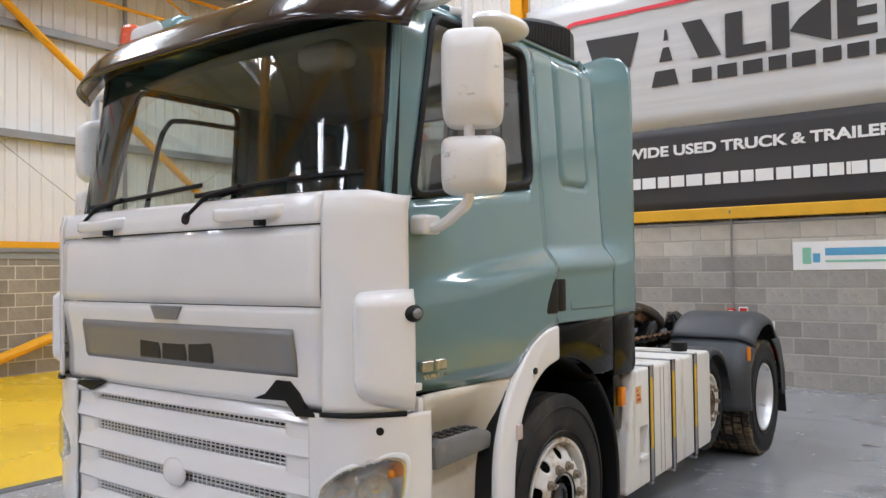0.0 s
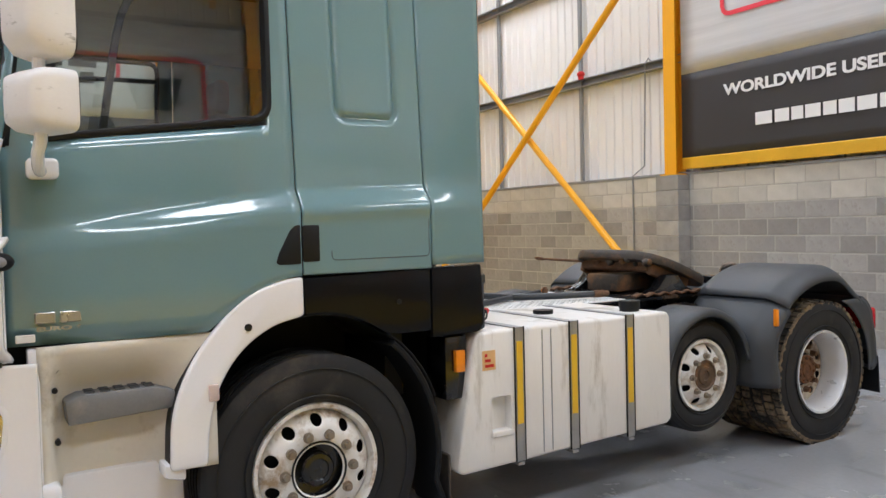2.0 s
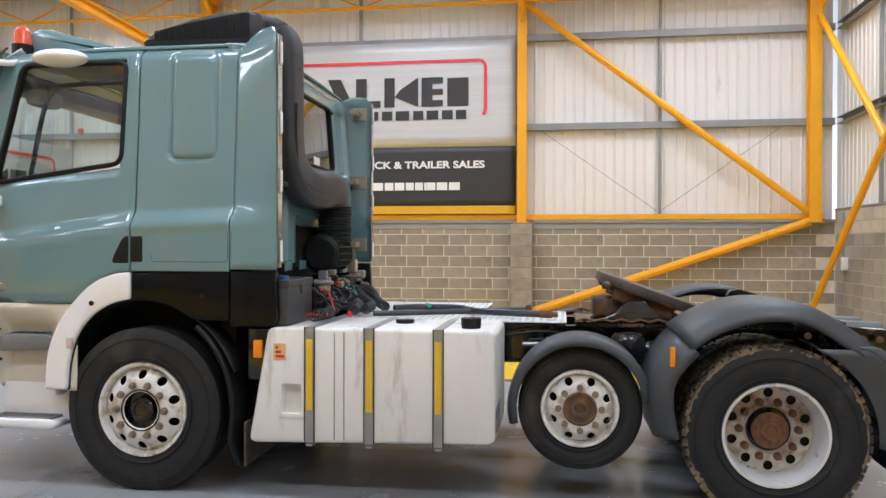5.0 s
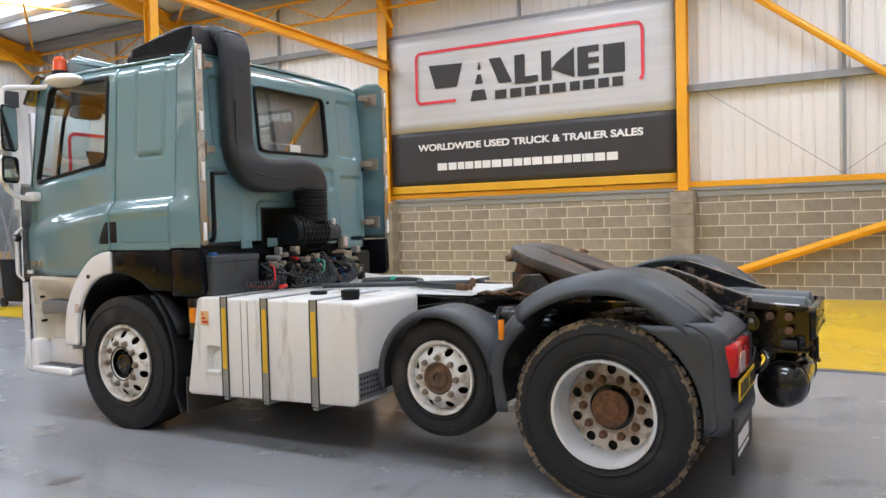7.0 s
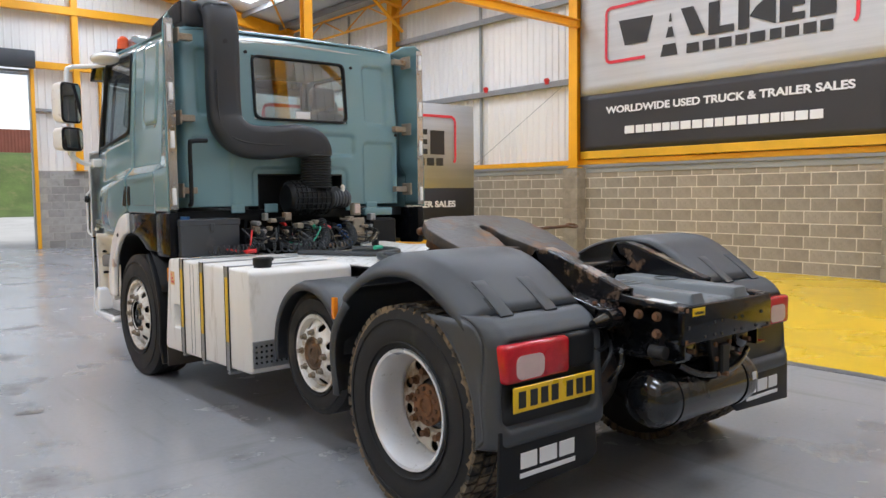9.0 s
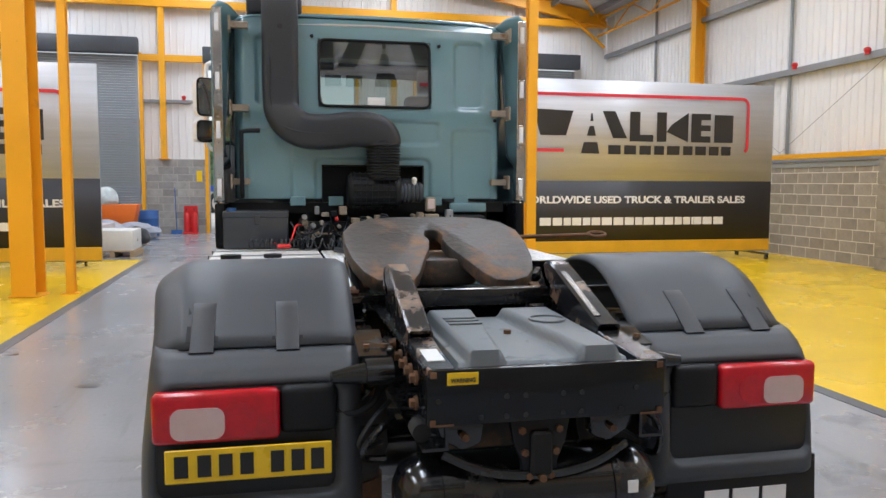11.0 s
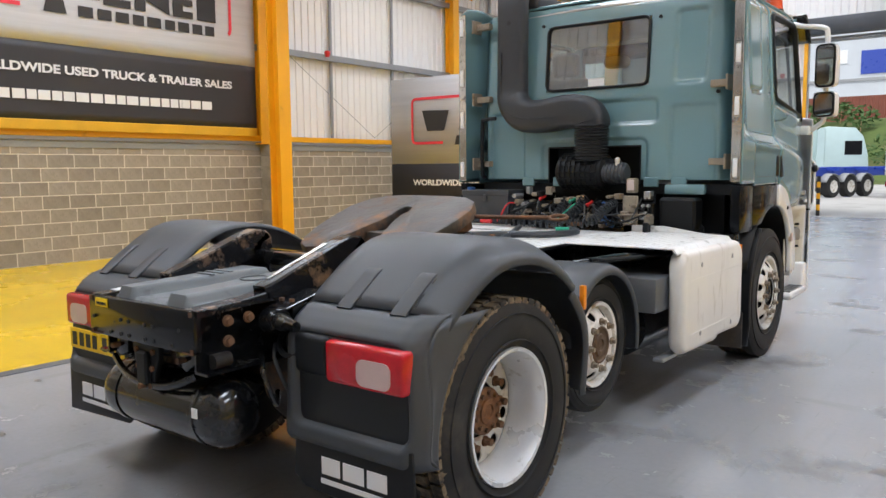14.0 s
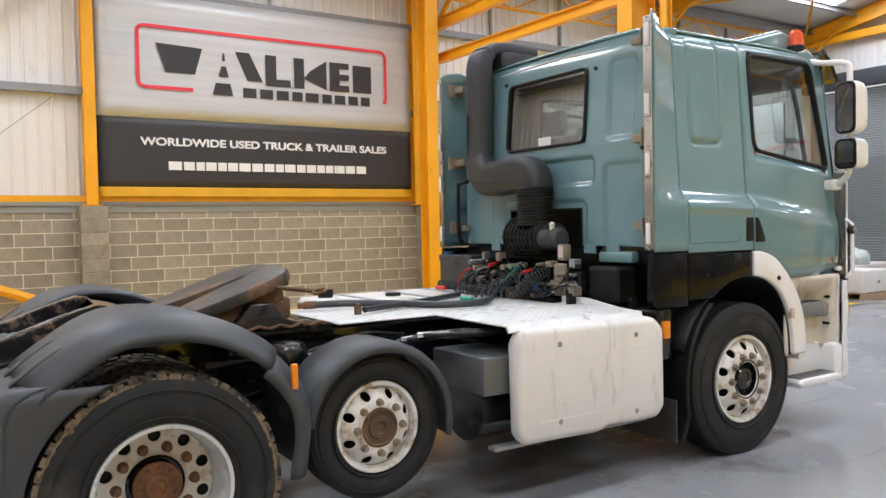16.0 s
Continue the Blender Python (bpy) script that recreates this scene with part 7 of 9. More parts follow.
LENSR = surface("pale_tail_lens", (0.62, 0.45, 0.42), 0.15, 0, 0.05, 20, 90, 0.02)
STRAP = surface("strap_rubber_black", (0.036, 0.038, 0.042), 0.5, 0, 0.1, 6, 80, 0.03)


# ---- mudguards ----
def arc(cy, cz, r, a0, a1, n):
    return [(cy + r * math.cos(radians(a)), cz + r * math.sin(radians(a))) for a in span(a0, a1, n)]


for s in (-1, 1):
    X = lambda a, b: (min(s * a, s * b), max(s * a, s * b))
    # small lifted-axle guard
    bm = B()
    prof = arc(-2.735, 0.588, 0.428, -14, 172, 22)
    rims = {1.096: 0.052, 1.102: 0.034, 1.097: 0.018, 1.083: 0.007, 1.06: 0.001, 0.95: 0.0, 0.78: 0.0}

    def small_guard(x, i):
        a = radians(-14 + 186 * i / 22)
        return (s * x, -2.735 + (0.428 - rims[x]) * math.cos(a), 0.588 + (0.428 - rims[x]) * math.sin(a))
    grid(bm, list(rims), list(range(len(prof))), small_guard)
    part("small_mudguard", bm, PLASTIC, truck, "grey plastic mudguard over the lifted axle", sharp=60, solid=0.012)
    # main guard: front leg, cap, rear leg
    yc, zc = -3.82, 0.50

    def guard(name, a0, a1, r, label, n=18, drop=0.075, xi=0.52):
        bm = B()
        xs = [1.222, 1.228, 1.223, 1.203, 1.172, 1.135, 1.098, 0.95, 0.8, 0.62, xi + 0.03, xi]
        def f(i, a):
            x = xs[int(i)] - (0.026 * sstep(92, 128, a) if i < 6 else 0.0)
            rad = r - 0.038 * sstep(98, 124, a) - 0.085 * sstep(32, -4, a) - (drop + 0.03, 0.088, 0.074, 0.054, 0.032, 0.012, 0.001, 0.0, 0.0, 0.0, 0.004, 0.02)[int(i)]
            return (s * x, yc + 1.04 * rad * math.cos(radians(a)), zc + rad * math.sin(radians(a)))
        grid(bm, list(range(12)), span(a0, a1, n), f)
        return part(name, bm, PLASTIC, truck, label, sharp=55, solid=0.012)
    cap = guard("mudguard_cap", 47, 134.5, 0.745, "grey plastic mudguard cap with two strap latches")
    leg = guard("mudguard_front", -4, 47.5, 0.725, "grey plastic front part of the mudguard", 12, 0.09)
    for x in (0.755, 1.035):
        def on_cap(q, a):
            k = q - 0.038 * sstep(98, 124, a)
            return (s * x, yc + 1.04 * k * math.cos(radians(a)), zc + k * math.sin(radians(a)))
        # thin black plate: the shadow line round the raised strap, put in as colour
        bm = B()
        sweep(bm, [on_cap(q, a) for q, a in ((0.744, 117), (0.7475, 117.4), (0.748, 122), (0.748, 129), (0.749, 132.5))], rrect(0.004, 0.108, 0.002, 1), up=(1, 0, 0))
        part("latch_shadow", bm, BLACKP, cap)
        bm = B()
        sweep(bm, [on_cap(q, a) for q, a in ((0.744, 118), (0.749, 118.6), (0.750, 121), (0.750, 128), (0.751, 132), (0.756, 135), (0.757, 136.5))], rrect(0.012, 0.078, 0.005, 2), up=(1, 0, 0))
        part("strap_latch", bm, STRAP, cap, "smooth black strap latch")
    # amber lamp and flat front face
    bm = B()
    box(bm, *X(1.205, 1.232), -3.262, -3.232, 0.87, 0.985, 0.006)
    part("side_marker", bm, AMBER, leg, "amber side marker lamp")
    # rear part: bulged ledge, rounded recess for the lamps, rolled lower lip
    def rear_x(z):
        return 1.194 + 0.026 * sstep(0.95, 0.62, z)

    def rear_y(z):
        rows = ((1.0, -4.32), (0.985, -4.376), (0.955, -4.424), (0.92, -4.456), (0.88, -4.476), (0.60, -4.488), (0.53, -4.498), (0.49, -4.496), (0.462, -4.475), (0.45, -4.44))
        for (za, ya), (zb, yb) in zip(rows, rows[1:]):
            if z >= zb - 1e-9:
                return ya + (yb - ya) * (za - z) / (za - zb)
        return rows[-1][1]

    def rear_skin(u, z):
        xo = rear_x(z)
        x = xo + (0.52 - xo) * u
        y = rear_y(z) + 0.085 * clamp((x - xo + 0.075) / 0.075) ** 2.5 + 0.05 * clamp((0.57 - x) / 0.05) ** 2
        y += 0.032 * sstep(0.006, -0.018, rr_dist(x, z, 0.592, xo - 0.04, 0.535, 0.908, 0.05))
        return (s * x, y, z)
    bm = B()
    grid(bm, sorted(set(span(0, 0.12, 10) + span(0.12, 0.82, 18) + span(0.82, 1, 12))),
         sorted(set(span(1.0, 0.86, 18) + span(0.86, 0.58, 8) + span(0.58, 0.45, 16)), reverse=True), rear_skin)
    rearg = part("mudguard_rear", bm, PLASTIC, truck, "grey plastic rear mudguard with a recessed lamp panel", sharp=60, solid=0.01)
    bm = B()

    def lip(u, v):
        z = 0.452 + 0.535 * v
        y_in = -3.815 - math.sqrt(max(0.0, 0.532 ** 2 - (z - 0.494) ** 2))
        y_out = rear_y(z) + 0.083
        return (s * (rear_x(z) + (1.204 - rear_x(z)) * sstep(0, 0.45, u)), y_out + (max(y_in, y_out + 0.012) - y_out) * u, z)
    grid(bm, span(0, 1, 8), span(0, 1, 14), lip)
    part("guard_side", bm, PLASTIC, rearg, sharp=60, solid=0.01)
    bm = B()
    prism(bm, rrect(0.565, 0.362, 0.045, 5), "y", -4.469, -4.454, 0.006, 2)
    bmesh.ops.translate(bm, verts=bm.verts, vec=(s * 0.888, 0, 0.722))
    part("lamp_panel", bm, PANELB, rearg, "smooth black lamp panel")
    # lamp cluster
    bm = B()
    box(bm, *X(0.785, 1.178), -4.505, -4.43, 0.735, 0.90, 0.02, 3)
    lampc = part("rear_lamp", bm, RED, rearg, "red rear lamp cluster with clear lens")
    bm = B()
    prism(bm, rrect(0.165, 0.1, 0.032, 6), "y", -4.509, -4.504)
    bmesh.ops.translate(bm, verts=bm.verts, vec=(s * 1.038, 0, 0.802))
    part("clear_lens", bm, LENSR, lampc, "pale clear lens")
    bm = B()
    cyl(bm, (s * 0.91, -4.508, 0.81), (s * 0.91, -4.504, 0.81), 0.055, n=24)
    part("brake_lens", bm, RED, lampc)
    bm = B()
    box(bm, *X(0.60, 0.785), -4.495, -4.43, 0.745, 0.905, 0.025, 3)
    part("lamp_blank", bm, BLACKP, rearg, "black blank beside the lamp")
    bm = B()
    tube(bm, smooth([(s * 0.62, -4.46, 0.82), (s * 0.54, -4.48, 0.80), (s * 0.47, -4.45, 0.84), (s * 0.44, -4.35, 0.93)], 5), 0.012, 8)
    part("lamp_cable", bm, BLACKP, rearg)
    # flap
    bm = B()
    prism(bm, [(s * 1.20, 0.54), (s * 0.60, 0.54), (s * 0.58, 0.33), (s * 0.64, 0.285), (s * 1.212, 0.262)], "y", -4.487, -4.473, 0.004)
    flap = part("rear_mudflap", bm, BLACKP, truck, "black rear mudflap with white marks")
    bm = B()
    for x0, x1, z0, z1 in ((1.08, 0.98, 0.36, 0.43), (0.965, 0.855, 0.36, 0.43), (0.84, 0.74, 0.36, 0.43)):
        box(bm, *X(x0, x1), -4.4895, -4.485, z0, z1, 0.002, 1)
    box(bm, *X(1.085, 0.735), -4.4895, -4.485, 0.322, 0.343, 0.001, 1)
    part("flap_mark", bm, WHITEINK, flap, "worn white printed blocks")
    # support arm, air bellows
    bm = B()
    cyl(bm, (s * 0.50, -4.47, 0.93), (s * 0.62, -4.49, 0.926), 0.040, 0.02, n=16)
    cyl(bm, (s * 0.42, -4.46, 0.93), (s * 0.51, -4.47, 0.93), 0.05, n=18)
    cyl(bm, (s * 0.40, -4.36, 0.93), (s * 0.64, -4.36, 0.93), 0.03, n=14)
    box(bm, *X(0.40, 0.52), -4.42, -4.27, 0.92, 1.0, 0.012, 2)
    vs = box(bm, *X(0.43, 0.53), -4.46, -4.25, 1.0, 1.012, 0.003, 1)
    turned(bm, vs, Matrix.Translation((0, -4.35, 1.0)) @ Matrix.Rotation(radians(14), 4, "X") @ Matrix.Translation((0, 4.35, -1.0)))
    garm = part("guard_arm", bm, CHASSIS, truck, "black mudguard support arm")
    for bx in (0.435, 0.495):
        bm = B()
        cyl(bm, (s * bx, -4.40, 0.992), (s * bx, -4.40, 1.012), 0.012, n=6)
        part("arm_bolt", bm, RUST, garm)
    bm = B()
    lathe(bm, [(0.0, 0.80), (0.13, 0.80), (0.135, 0.78), (0.145, 0.74), (0.14, 0.66), (0.145, 0.58), (0.13, 0.52), (0.11, 0.50), (0.11, 0.36), (0.0, 0.36)], (s * 0.53, -4.14, 0), 28, "z")
    bel = part("air_bellows", bm, BELLOW, truck, "dusty brown suspension air bellows")
    bm = B()
    cyl(bm, (s * 0.53, -4.14, 0.80), (s * 0.53, -4.14, 0.818), 0.15, n=24)
    part("bellows_plate", bm, RUST, bel)
    bm = B()
    cyl(bm, (s * 0.53, -4.14, 0.36), (s * 0.53, -4.14, 0.47), 0.122, n=24)
    part("bellows_foot", bm, RUST, bel)

# number plate with plain bars
bm = B()
box(bm, -1.14, -0.622, -4.5075, -4.5, 0.613, 0.722, 0.004, 1)
npl = part("number_plate", bm, YPLATE, truck, "yellow number plate with black bars")
for x in (-1.09, -1.02, -0.955, -0.89, -0.795, -0.73, -0.668):
    bm = B()
    box(bm, x - 0.021, x + 0.021, -4.51, -4.5075, 0.632, 0.702)
    part("plate_bar", bm, INK, npl)

# air tank below the tail
bm = B()
lathe(bm, [(0.0, -0.44), (0.06, -0.435), (0.11, -0.41), (0.135, -0.36), (0.138, -0.33), (0.138, 0.33), (0.135, 0.36), (0.11, 0.41), (0.06, 0.435), (0.0, 0.44)], (0.0, -4.62, 0.56), 40, "x")
at_ = part("air_tank", bm, CHASSIS, truck, "glossy black air tank", sharp=60)
for x in (-0.28, 0.28):
    bm = B()
    lathe(bm, [(0.139, -0.02), (0.143, -0.02), (0.143, 0.02), (0.139, 0.02)], (x, -4.62, 0.56), 36, "x")
    part("tank_band", bm, CHASSIS, at_)
bm = B()
prism(bm, [(-0.10, 0.84), (0.10, 0.84), (0.085, 0.76), (0.06, 0.70), (0.055, 0.64), (-0.055, 0.64), (-0.06, 0.70), (-0.085, 0.76)], "y", -4.765, -4.735, 0.008, 2)
box(bm, -0.035, 0.035, -4.79, -4.76, 0.66, 0.80, 0.008, 1)
tow = part("tow_coupling", bm, BLACKP, truck, "black tow hook assembly")
bm = B()
sweep(bm, smooth([(-0.30, -4.73, 0.73), (-0.2, -4.75, 0.685), (-0.08, -4.76, 0.66), (0.08, -4.76, 0.66), (0.2, -4.75, 0.685), (0.30, -4.73, 0.73)], 5), rrect(0.024, 0.03, 0.008, 2))
part("spring_bar", bm, CHASSIS, tow)
for sx in (-1, 1):
    bm = B()
    prism(bm, [(sx * 0.17, 0.84), (sx * 0.33, 0.84), (sx * 0.31, 0.78), (sx * 0.24, 0.735), (sx * 0.18, 0.76)], "y", -4.74, -4.68, 0.012, 2)
    part("hanger", bm, CHASSIS, tow)
    bm = B()
    cyl(bm, (sx * 0.36, -4.70, 0.79), (sx * 0.36, -4.62, 0.79), 0.03, n=16)
    part("damper_bush", bm, RUBBER, tow)
for x, z in ((-0.06, 0.80), (0.06, 0.80), (-0.035, 0.655), (0.0, 0.655), (0.035, 0.655), (-0.05, 0.73), (0.05, 0.73), (-0.24, 0.79), (0.24, 0.79)):
    bm = B()
    cyl(bm, (x, -4.80 if abs(x) < 0.03 else -4.775, z), (x, -4.735, z), 0.0125, n=6)
    part("coupling_bolt", bm, RUST, tow)
rnd = random.Random(31)
for sx in (-1, 1):
    for i in range(6):
        y0, z0 = -4.15 - 0.07 * i, 0.96 - 0.035 * i
        bm = B()
        tube(bm, smooth([(sx * 0.42, y0, z0), (sx * (0.48 + 0.02 * rnd.random()), y0 - 0.06, z0 - 0.05), (sx * (0.52 + 0.03 * rnd.random()), y0 - 0.02, z0 - 0.12 - 0.08 * rnd.random()), (sx * 0.44, y0 + 0.06, z0 - 0.16)], 5), 0.006 + 0.003 * (i % 3), 7)
        part("tail_hose", bm, (BLACKP, RUBBERCABLE, CHASSIS)[i % 3], truck)
    for i in range(5):
        bm = B()
        y0 = -3.0 - 0.27 * i
        box(bm, min(sx * 0.40, sx * 0.47), max(sx * 0.40, sx * 0.47), y0 - 0.03, y0 + 0.03, 0.86 + 0.02 * (i % 3), 0.95 + 0.015 * (i % 2), 0.008, 1)
        cyl(bm, (sx * 0.47, y0, 0.90), (sx * 0.50, y0, 0.90), 0.016, n=6)
        part("rail_clip", bm, CHASSIS, truck)
    for x0, x1, z0, z1 in ((0.355, 0.372, 0.845, 0.86), (0.30, 0.372, 0.839, 0.845), (0.352, 0.372, 0.985, 1.004)):
        bm = B()
        box(bm, min(sx * x0, sx * x1) + 0.016, max(sx * x0, sx * x1) + 0.016, -4.8035, -4.80, z0, z1)
        part("rust_edge", bm, RUST, beam, "rusty chipped edge")
bm = B()
box(bm, 0.30, 0.335, -4.762, -4.758, 0.57, 0.61)
part("tank_label", bm, WHITEINK, at_)

# ---- air intake behind the cab ----
sec = rrect(0.30, 0.20, 0.07, 4)
bm = B()
path = smooth([(-0.725, -0.30, 3.02), (-0.725, -0.58, 3.03), (-0.725, -0.73, 3.01), (-0.724, -0.802, 2.92), (-0.722, -0.812, 2.7), (-0.722, -0.815, 2.25), (-0.70, -0.83, 2.08), (-0.58, -0.85, 1.97), (-0.38, -0.87, 1.95), (-0.15, -0.885, 1.975), (0.0, -0.89, 1.955), (0.055, -0.89, 1.90), (0.06, -0.89, 1.855)], 6)
rings = []
side = None
for i, p in enumerate(path):
    a, b = path[max(0, i - 1)], path[min(len(path) - 1, i + 1)]
    t = (b - a).normalized()
    nrm = Vector((0, -1, 0)) if i > 14 else Vector((0, -t.z, t.y)) if abs(t.y) > 0.05 else Vector((0, -1, 0))
    nrm = (nrm - nrm.dot(t) * t).normalized()
    sd = nrm.cross(t)
    k = 0.91 if i < len(path) * 0.6 else 0.9
    deep = 0.62 + 0.38 * sstep(26, 50, i)
    rings.append([bm.verts.new(p + sd * u * k + nrm * v * deep) for u, v in sec])
for r0, r1 in zip(rings, rings[1:]):
    for j in range(len(sec)):
        bm.faces.new((r0[j], r0[(j + 1) % len(sec)], r1[(j + 1) % len(sec)], r1[j]))
bm.faces.new(rings[0])
bm.faces.new(rings[-1])
duct = part("intake_duct", bm, DUCT, truck, "matt black moulded air intake duct", sharp=60)
bm = B()
cyl(bm, (-0.722, -0.8765, 2.735), (-0.722, -0.86, 2.735), 0.02, n=16)
part("duct_hole", bm, INK, duct)
bm = B()
sweep(bm, smooth([(-0.80, -0.883, 2.5), (-0.80, -0.884, 2.2), (-0.76, -0.90, 2.03), (-0.62, -0.935, 1.95), (-0.4, -0.965, 1.93), (-0.2, -0.975, 1.94)], 5), rrect(0.014, 0.012, 0.004, 1))
part("duct_rib", bm, DUCT, duct)
bm = B()
prism(bm, [(0.13, 2.90), (0.09, 2.94), (-0.04, 2.99), (-0.22, 3.04), (-0.42, 3.075), (-0.60, 3.085), (-0.70, 3.06), (-0.70, 2.86), (0.12, 2.87)], "x", -0.965, -0.55, 0.03, 3)
for v in bm.verts:
    v.co.z -= 0.45 * max(0, v.co.z - 2.9) * clamp((v.co.x + 0.80) / 0.22)
scoop = part("roof_scoop", bm, DUCT, duct, "black slotted roof scoop")
bm = B()
for i in range(40):
    y = 0.03 - i * 0.0165
    z1 = 2.955 + 0.105 * clamp((0.06 - y) / 0.62) ** 0.8
    box(bm, -0.9735, -0.964, y - 0.0045, y + 0.0045, 2.90, z1)
tagged(part("scoop_slat", bm, BLACKP, scoop), kind="stuff")
bm = B()
prof = []
for i in range(13):
    z = 1.857 - i * 0.022
    prof += [(0.122, z), (0.140, z - 0.008), (0.122, z - 0.016)]
lathe(bm, [(q, z) for q, z in prof], (0.06, -0.89, 0), 28, "z")
part("bellows", bm, DUCT, duct, "ribbed rubber bellows", sharp=20)
bm = B()
lathe(bm, [(0.0, -0.22), (0.11, -0.22), (0.135, -0.20), (0.14, -0.19), (0.14, 0.16), (0.135, 0.18), (0.10, 0.20), (0.10, 0.27), (0.085, 0.29), (0.06, 0.33), (0.0, 0.33)], (0.0, -0.86, 1.495), 32, "x")
filt = part("air_filter", bm, BLACKP, truck, "black ribbed air filter housing")
bm = B()
for i in range(8):
    lathe(bm, [(0.138, -0.006), (0.150, -0.006), (0.150, 0.006), (0.138, 0.006)], (-0.17 + i * 0.045, -0.86, 1.495), 32, "x")
for a in range(0, 360, 20):
    q = radians(a)
    cyl(bm, (-0.19, -0.86 + 0.145 * math.cos(q), 1.495 + 0.145 * math.sin(q)), (0.15, -0.86 + 0.145 * math.cos(q), 1.495 + 0.145 * math.sin(q)), 0.006, n=6)
part("filter_rib", bm, BLACKP, filt)
bm = B()
prof = [(0.0, 0.17), (0.074, 0.17)]
for i in range(6):
    prof += [(0.08, 0.185 + i * 0.03), (0.08, 0.20 + i * 0.03), (0.073, 0.205 + i * 0.03), (0.073, 0.21 + i * 0.03)]
lathe(bm, prof + [(0.06, 0.37), (0.0, 0.37)], (0.0, -0.90, 1.485), 28, "x")
part("filter_hose", bm, PLASTIC, filt, "grey ribbed intake hose", sharp=30)
bm = B()
cyl(bm, (0.30, -0.93, 1.54), (0.30, -0.93, 1.58), 0.017, n=16)
ball(bm, (0.30, -0.93, 1.585), 0.021, n=14)
part("indicator_knob", bm, CREAM, filt, "cream plastic knob")
bm = B()
tube(bm, smooth([(-1.02, -0.80, 1.45), (-1.02, -0.84, 1.5), (-1.02, -0.84, 1.9), (-1.0, -0.84, 1.945), (-0.88, -0.84, 1.955)], 4), 0.017, 8)
part("tilt_pipe", bm, BLACKP, truck, "thin black pipe behind the cab")

# ---- boxes, valves and coils behind the cab ----
bm = B()
box(bm, -1.16, -0.68, -0.955, -0.70, 1.055, 1.335, 0.015, 2)
bt = part("battery_box", bm, PLASTIC, truck, "dark grey plastic box behind the cab")
bm = B()
box(bm, -1.165, -0.675, -0.96, -0.695, 1.29, 1.342, 0.008, 1)
box(bm, -0.93, -0.89, -0.967, -0.955, 1.24, 1.31, 0.006, 1)
part("box_lid", bm, PLASTIC, bt)
bm = B()
cyl(bm, (-1.10, -0.90, 1.335), (-1.10, -0.90, 1.365), 0.035, n=16)
part("box_cap", bm, BLUEP, bt, "blue filler cap")
bm = B()
box(bm, -0.60, 0.60, -0.95, -0.88, 1.08, 1.26, 0.008, 1)
box(bm, 0.62, 0.90, -0.9, -0.72, 1.05, 1.30, 0.02, 1)
box(bm, -1.0, 1.0, -0.55, -0.45, 0.75, 1.35)
cr = part("valve_plate", bm, BLACKP, truck, "black bracket with valves and couplings")
random.seed(11)
DUSTY = surface("dusty_tan_metal", (0.30, 0.255, 0.19), 0.7, 0.1, 0.2, 10, 80, 0.1, dirt=(0.1, 0.08, 0.06), dirt_amount=0.35, dirt_scale=12)
mats = (DUSTY, CHASSIS, DUSTY, STAY, BLACKP, GALV, DUSTY)
for i in range(46):
    x = -0.58 + 1.16 * random.random()
    z = 1.08 + 0.24 * random.random()
    bm = B()
    if i % 3:
        w, d, h = 0.012 + 0.02 * random.random(), 0.05 * random.random(), 0.025 + 0.045 * random.random()
        box(bm, x - w, x + w, -0.98 - d, -0.93, z, z + h, 0.005, 1)
        cyl(bm, (x, -0.985 - d, z + h / 2), (x, -0.97 - d, z + h / 2), 0.007, n=6)
    else:
        r = 0.010 + 0.014 * random.random()
        y = -1.0 - 0.05 * random.random()
        cyl(bm, (x, y, z), (x, -0.93, z), r, n=12)
        cyl(bm, (x, y - 0.015, z), (x, y, z), r * 0.6, n=6)
    part("valve", bm, mats[i % 7], cr)
bm = B()
sweep(bm, [(-0.62, -1.0, 1.175), (-0.2, -1.02, 1.165), (0.2, -1.02, 1.165), (0.62, -1.0, 1.175)], rrect(0.03, 0.012, 0.003, 1))
part("coupling_rail", bm, STAY, cr, "rust-flecked coupling rail")
for x, z, m in ((-0.32, 1.28, REDP), (-0.05, 1.26, GREENP), (0.1, 1.24, REDP)):
    bm = B()
    cyl(bm, (x, -1.03, z), (x, -0.95, z + 0.02), 0.013, n=16)
    ball(bm, (x, -1.03, z), 0.015, n=12)
    part("coupling_head", bm, m, cr)
bm = B()
box(bm, 0.39, 0.465, -0.965, -0.90, 1.335, 1.445, 0.01, 2)
wl = part("work_lamp", bm, DUSTY, truck, "small square work lamp in a dusty case")
bm = B()
box(bm, 0.40, 0.455, -0.97, -0.964, 1.355, 1.435, 0.004, 1)
part("lens", bm, LENSW, wl, "clear ribbed lens")
bm = B()
box(bm, 0.37, 0.49, -0.985, -0.955, 1.09, 1.315, 0.008, 1)
sp = part("socket_plate", bm, DUSTY, cr, "dusty tan socket plate")
bm = B()
cyl(bm, (0.43, -1.005, 1.16), (0.43, -0.98, 1.16), 0.036, n=20)
box(bm, 0.40, 0.46, -1.012, -1.0, 1.12, 1.20, 0.006, 1)
part("socket_cover", bm, DUSTY, sp)
for x, z in ((0.53, 1.24), (0.57, 1.24), (0.53, 1.17), (0.57, 1.17)):
    bm = B()
    cyl(bm, (x, -0.975, z), (x, -0.94, z), 0.013, n=12)
    part("air_union", bm, GALV, cr)
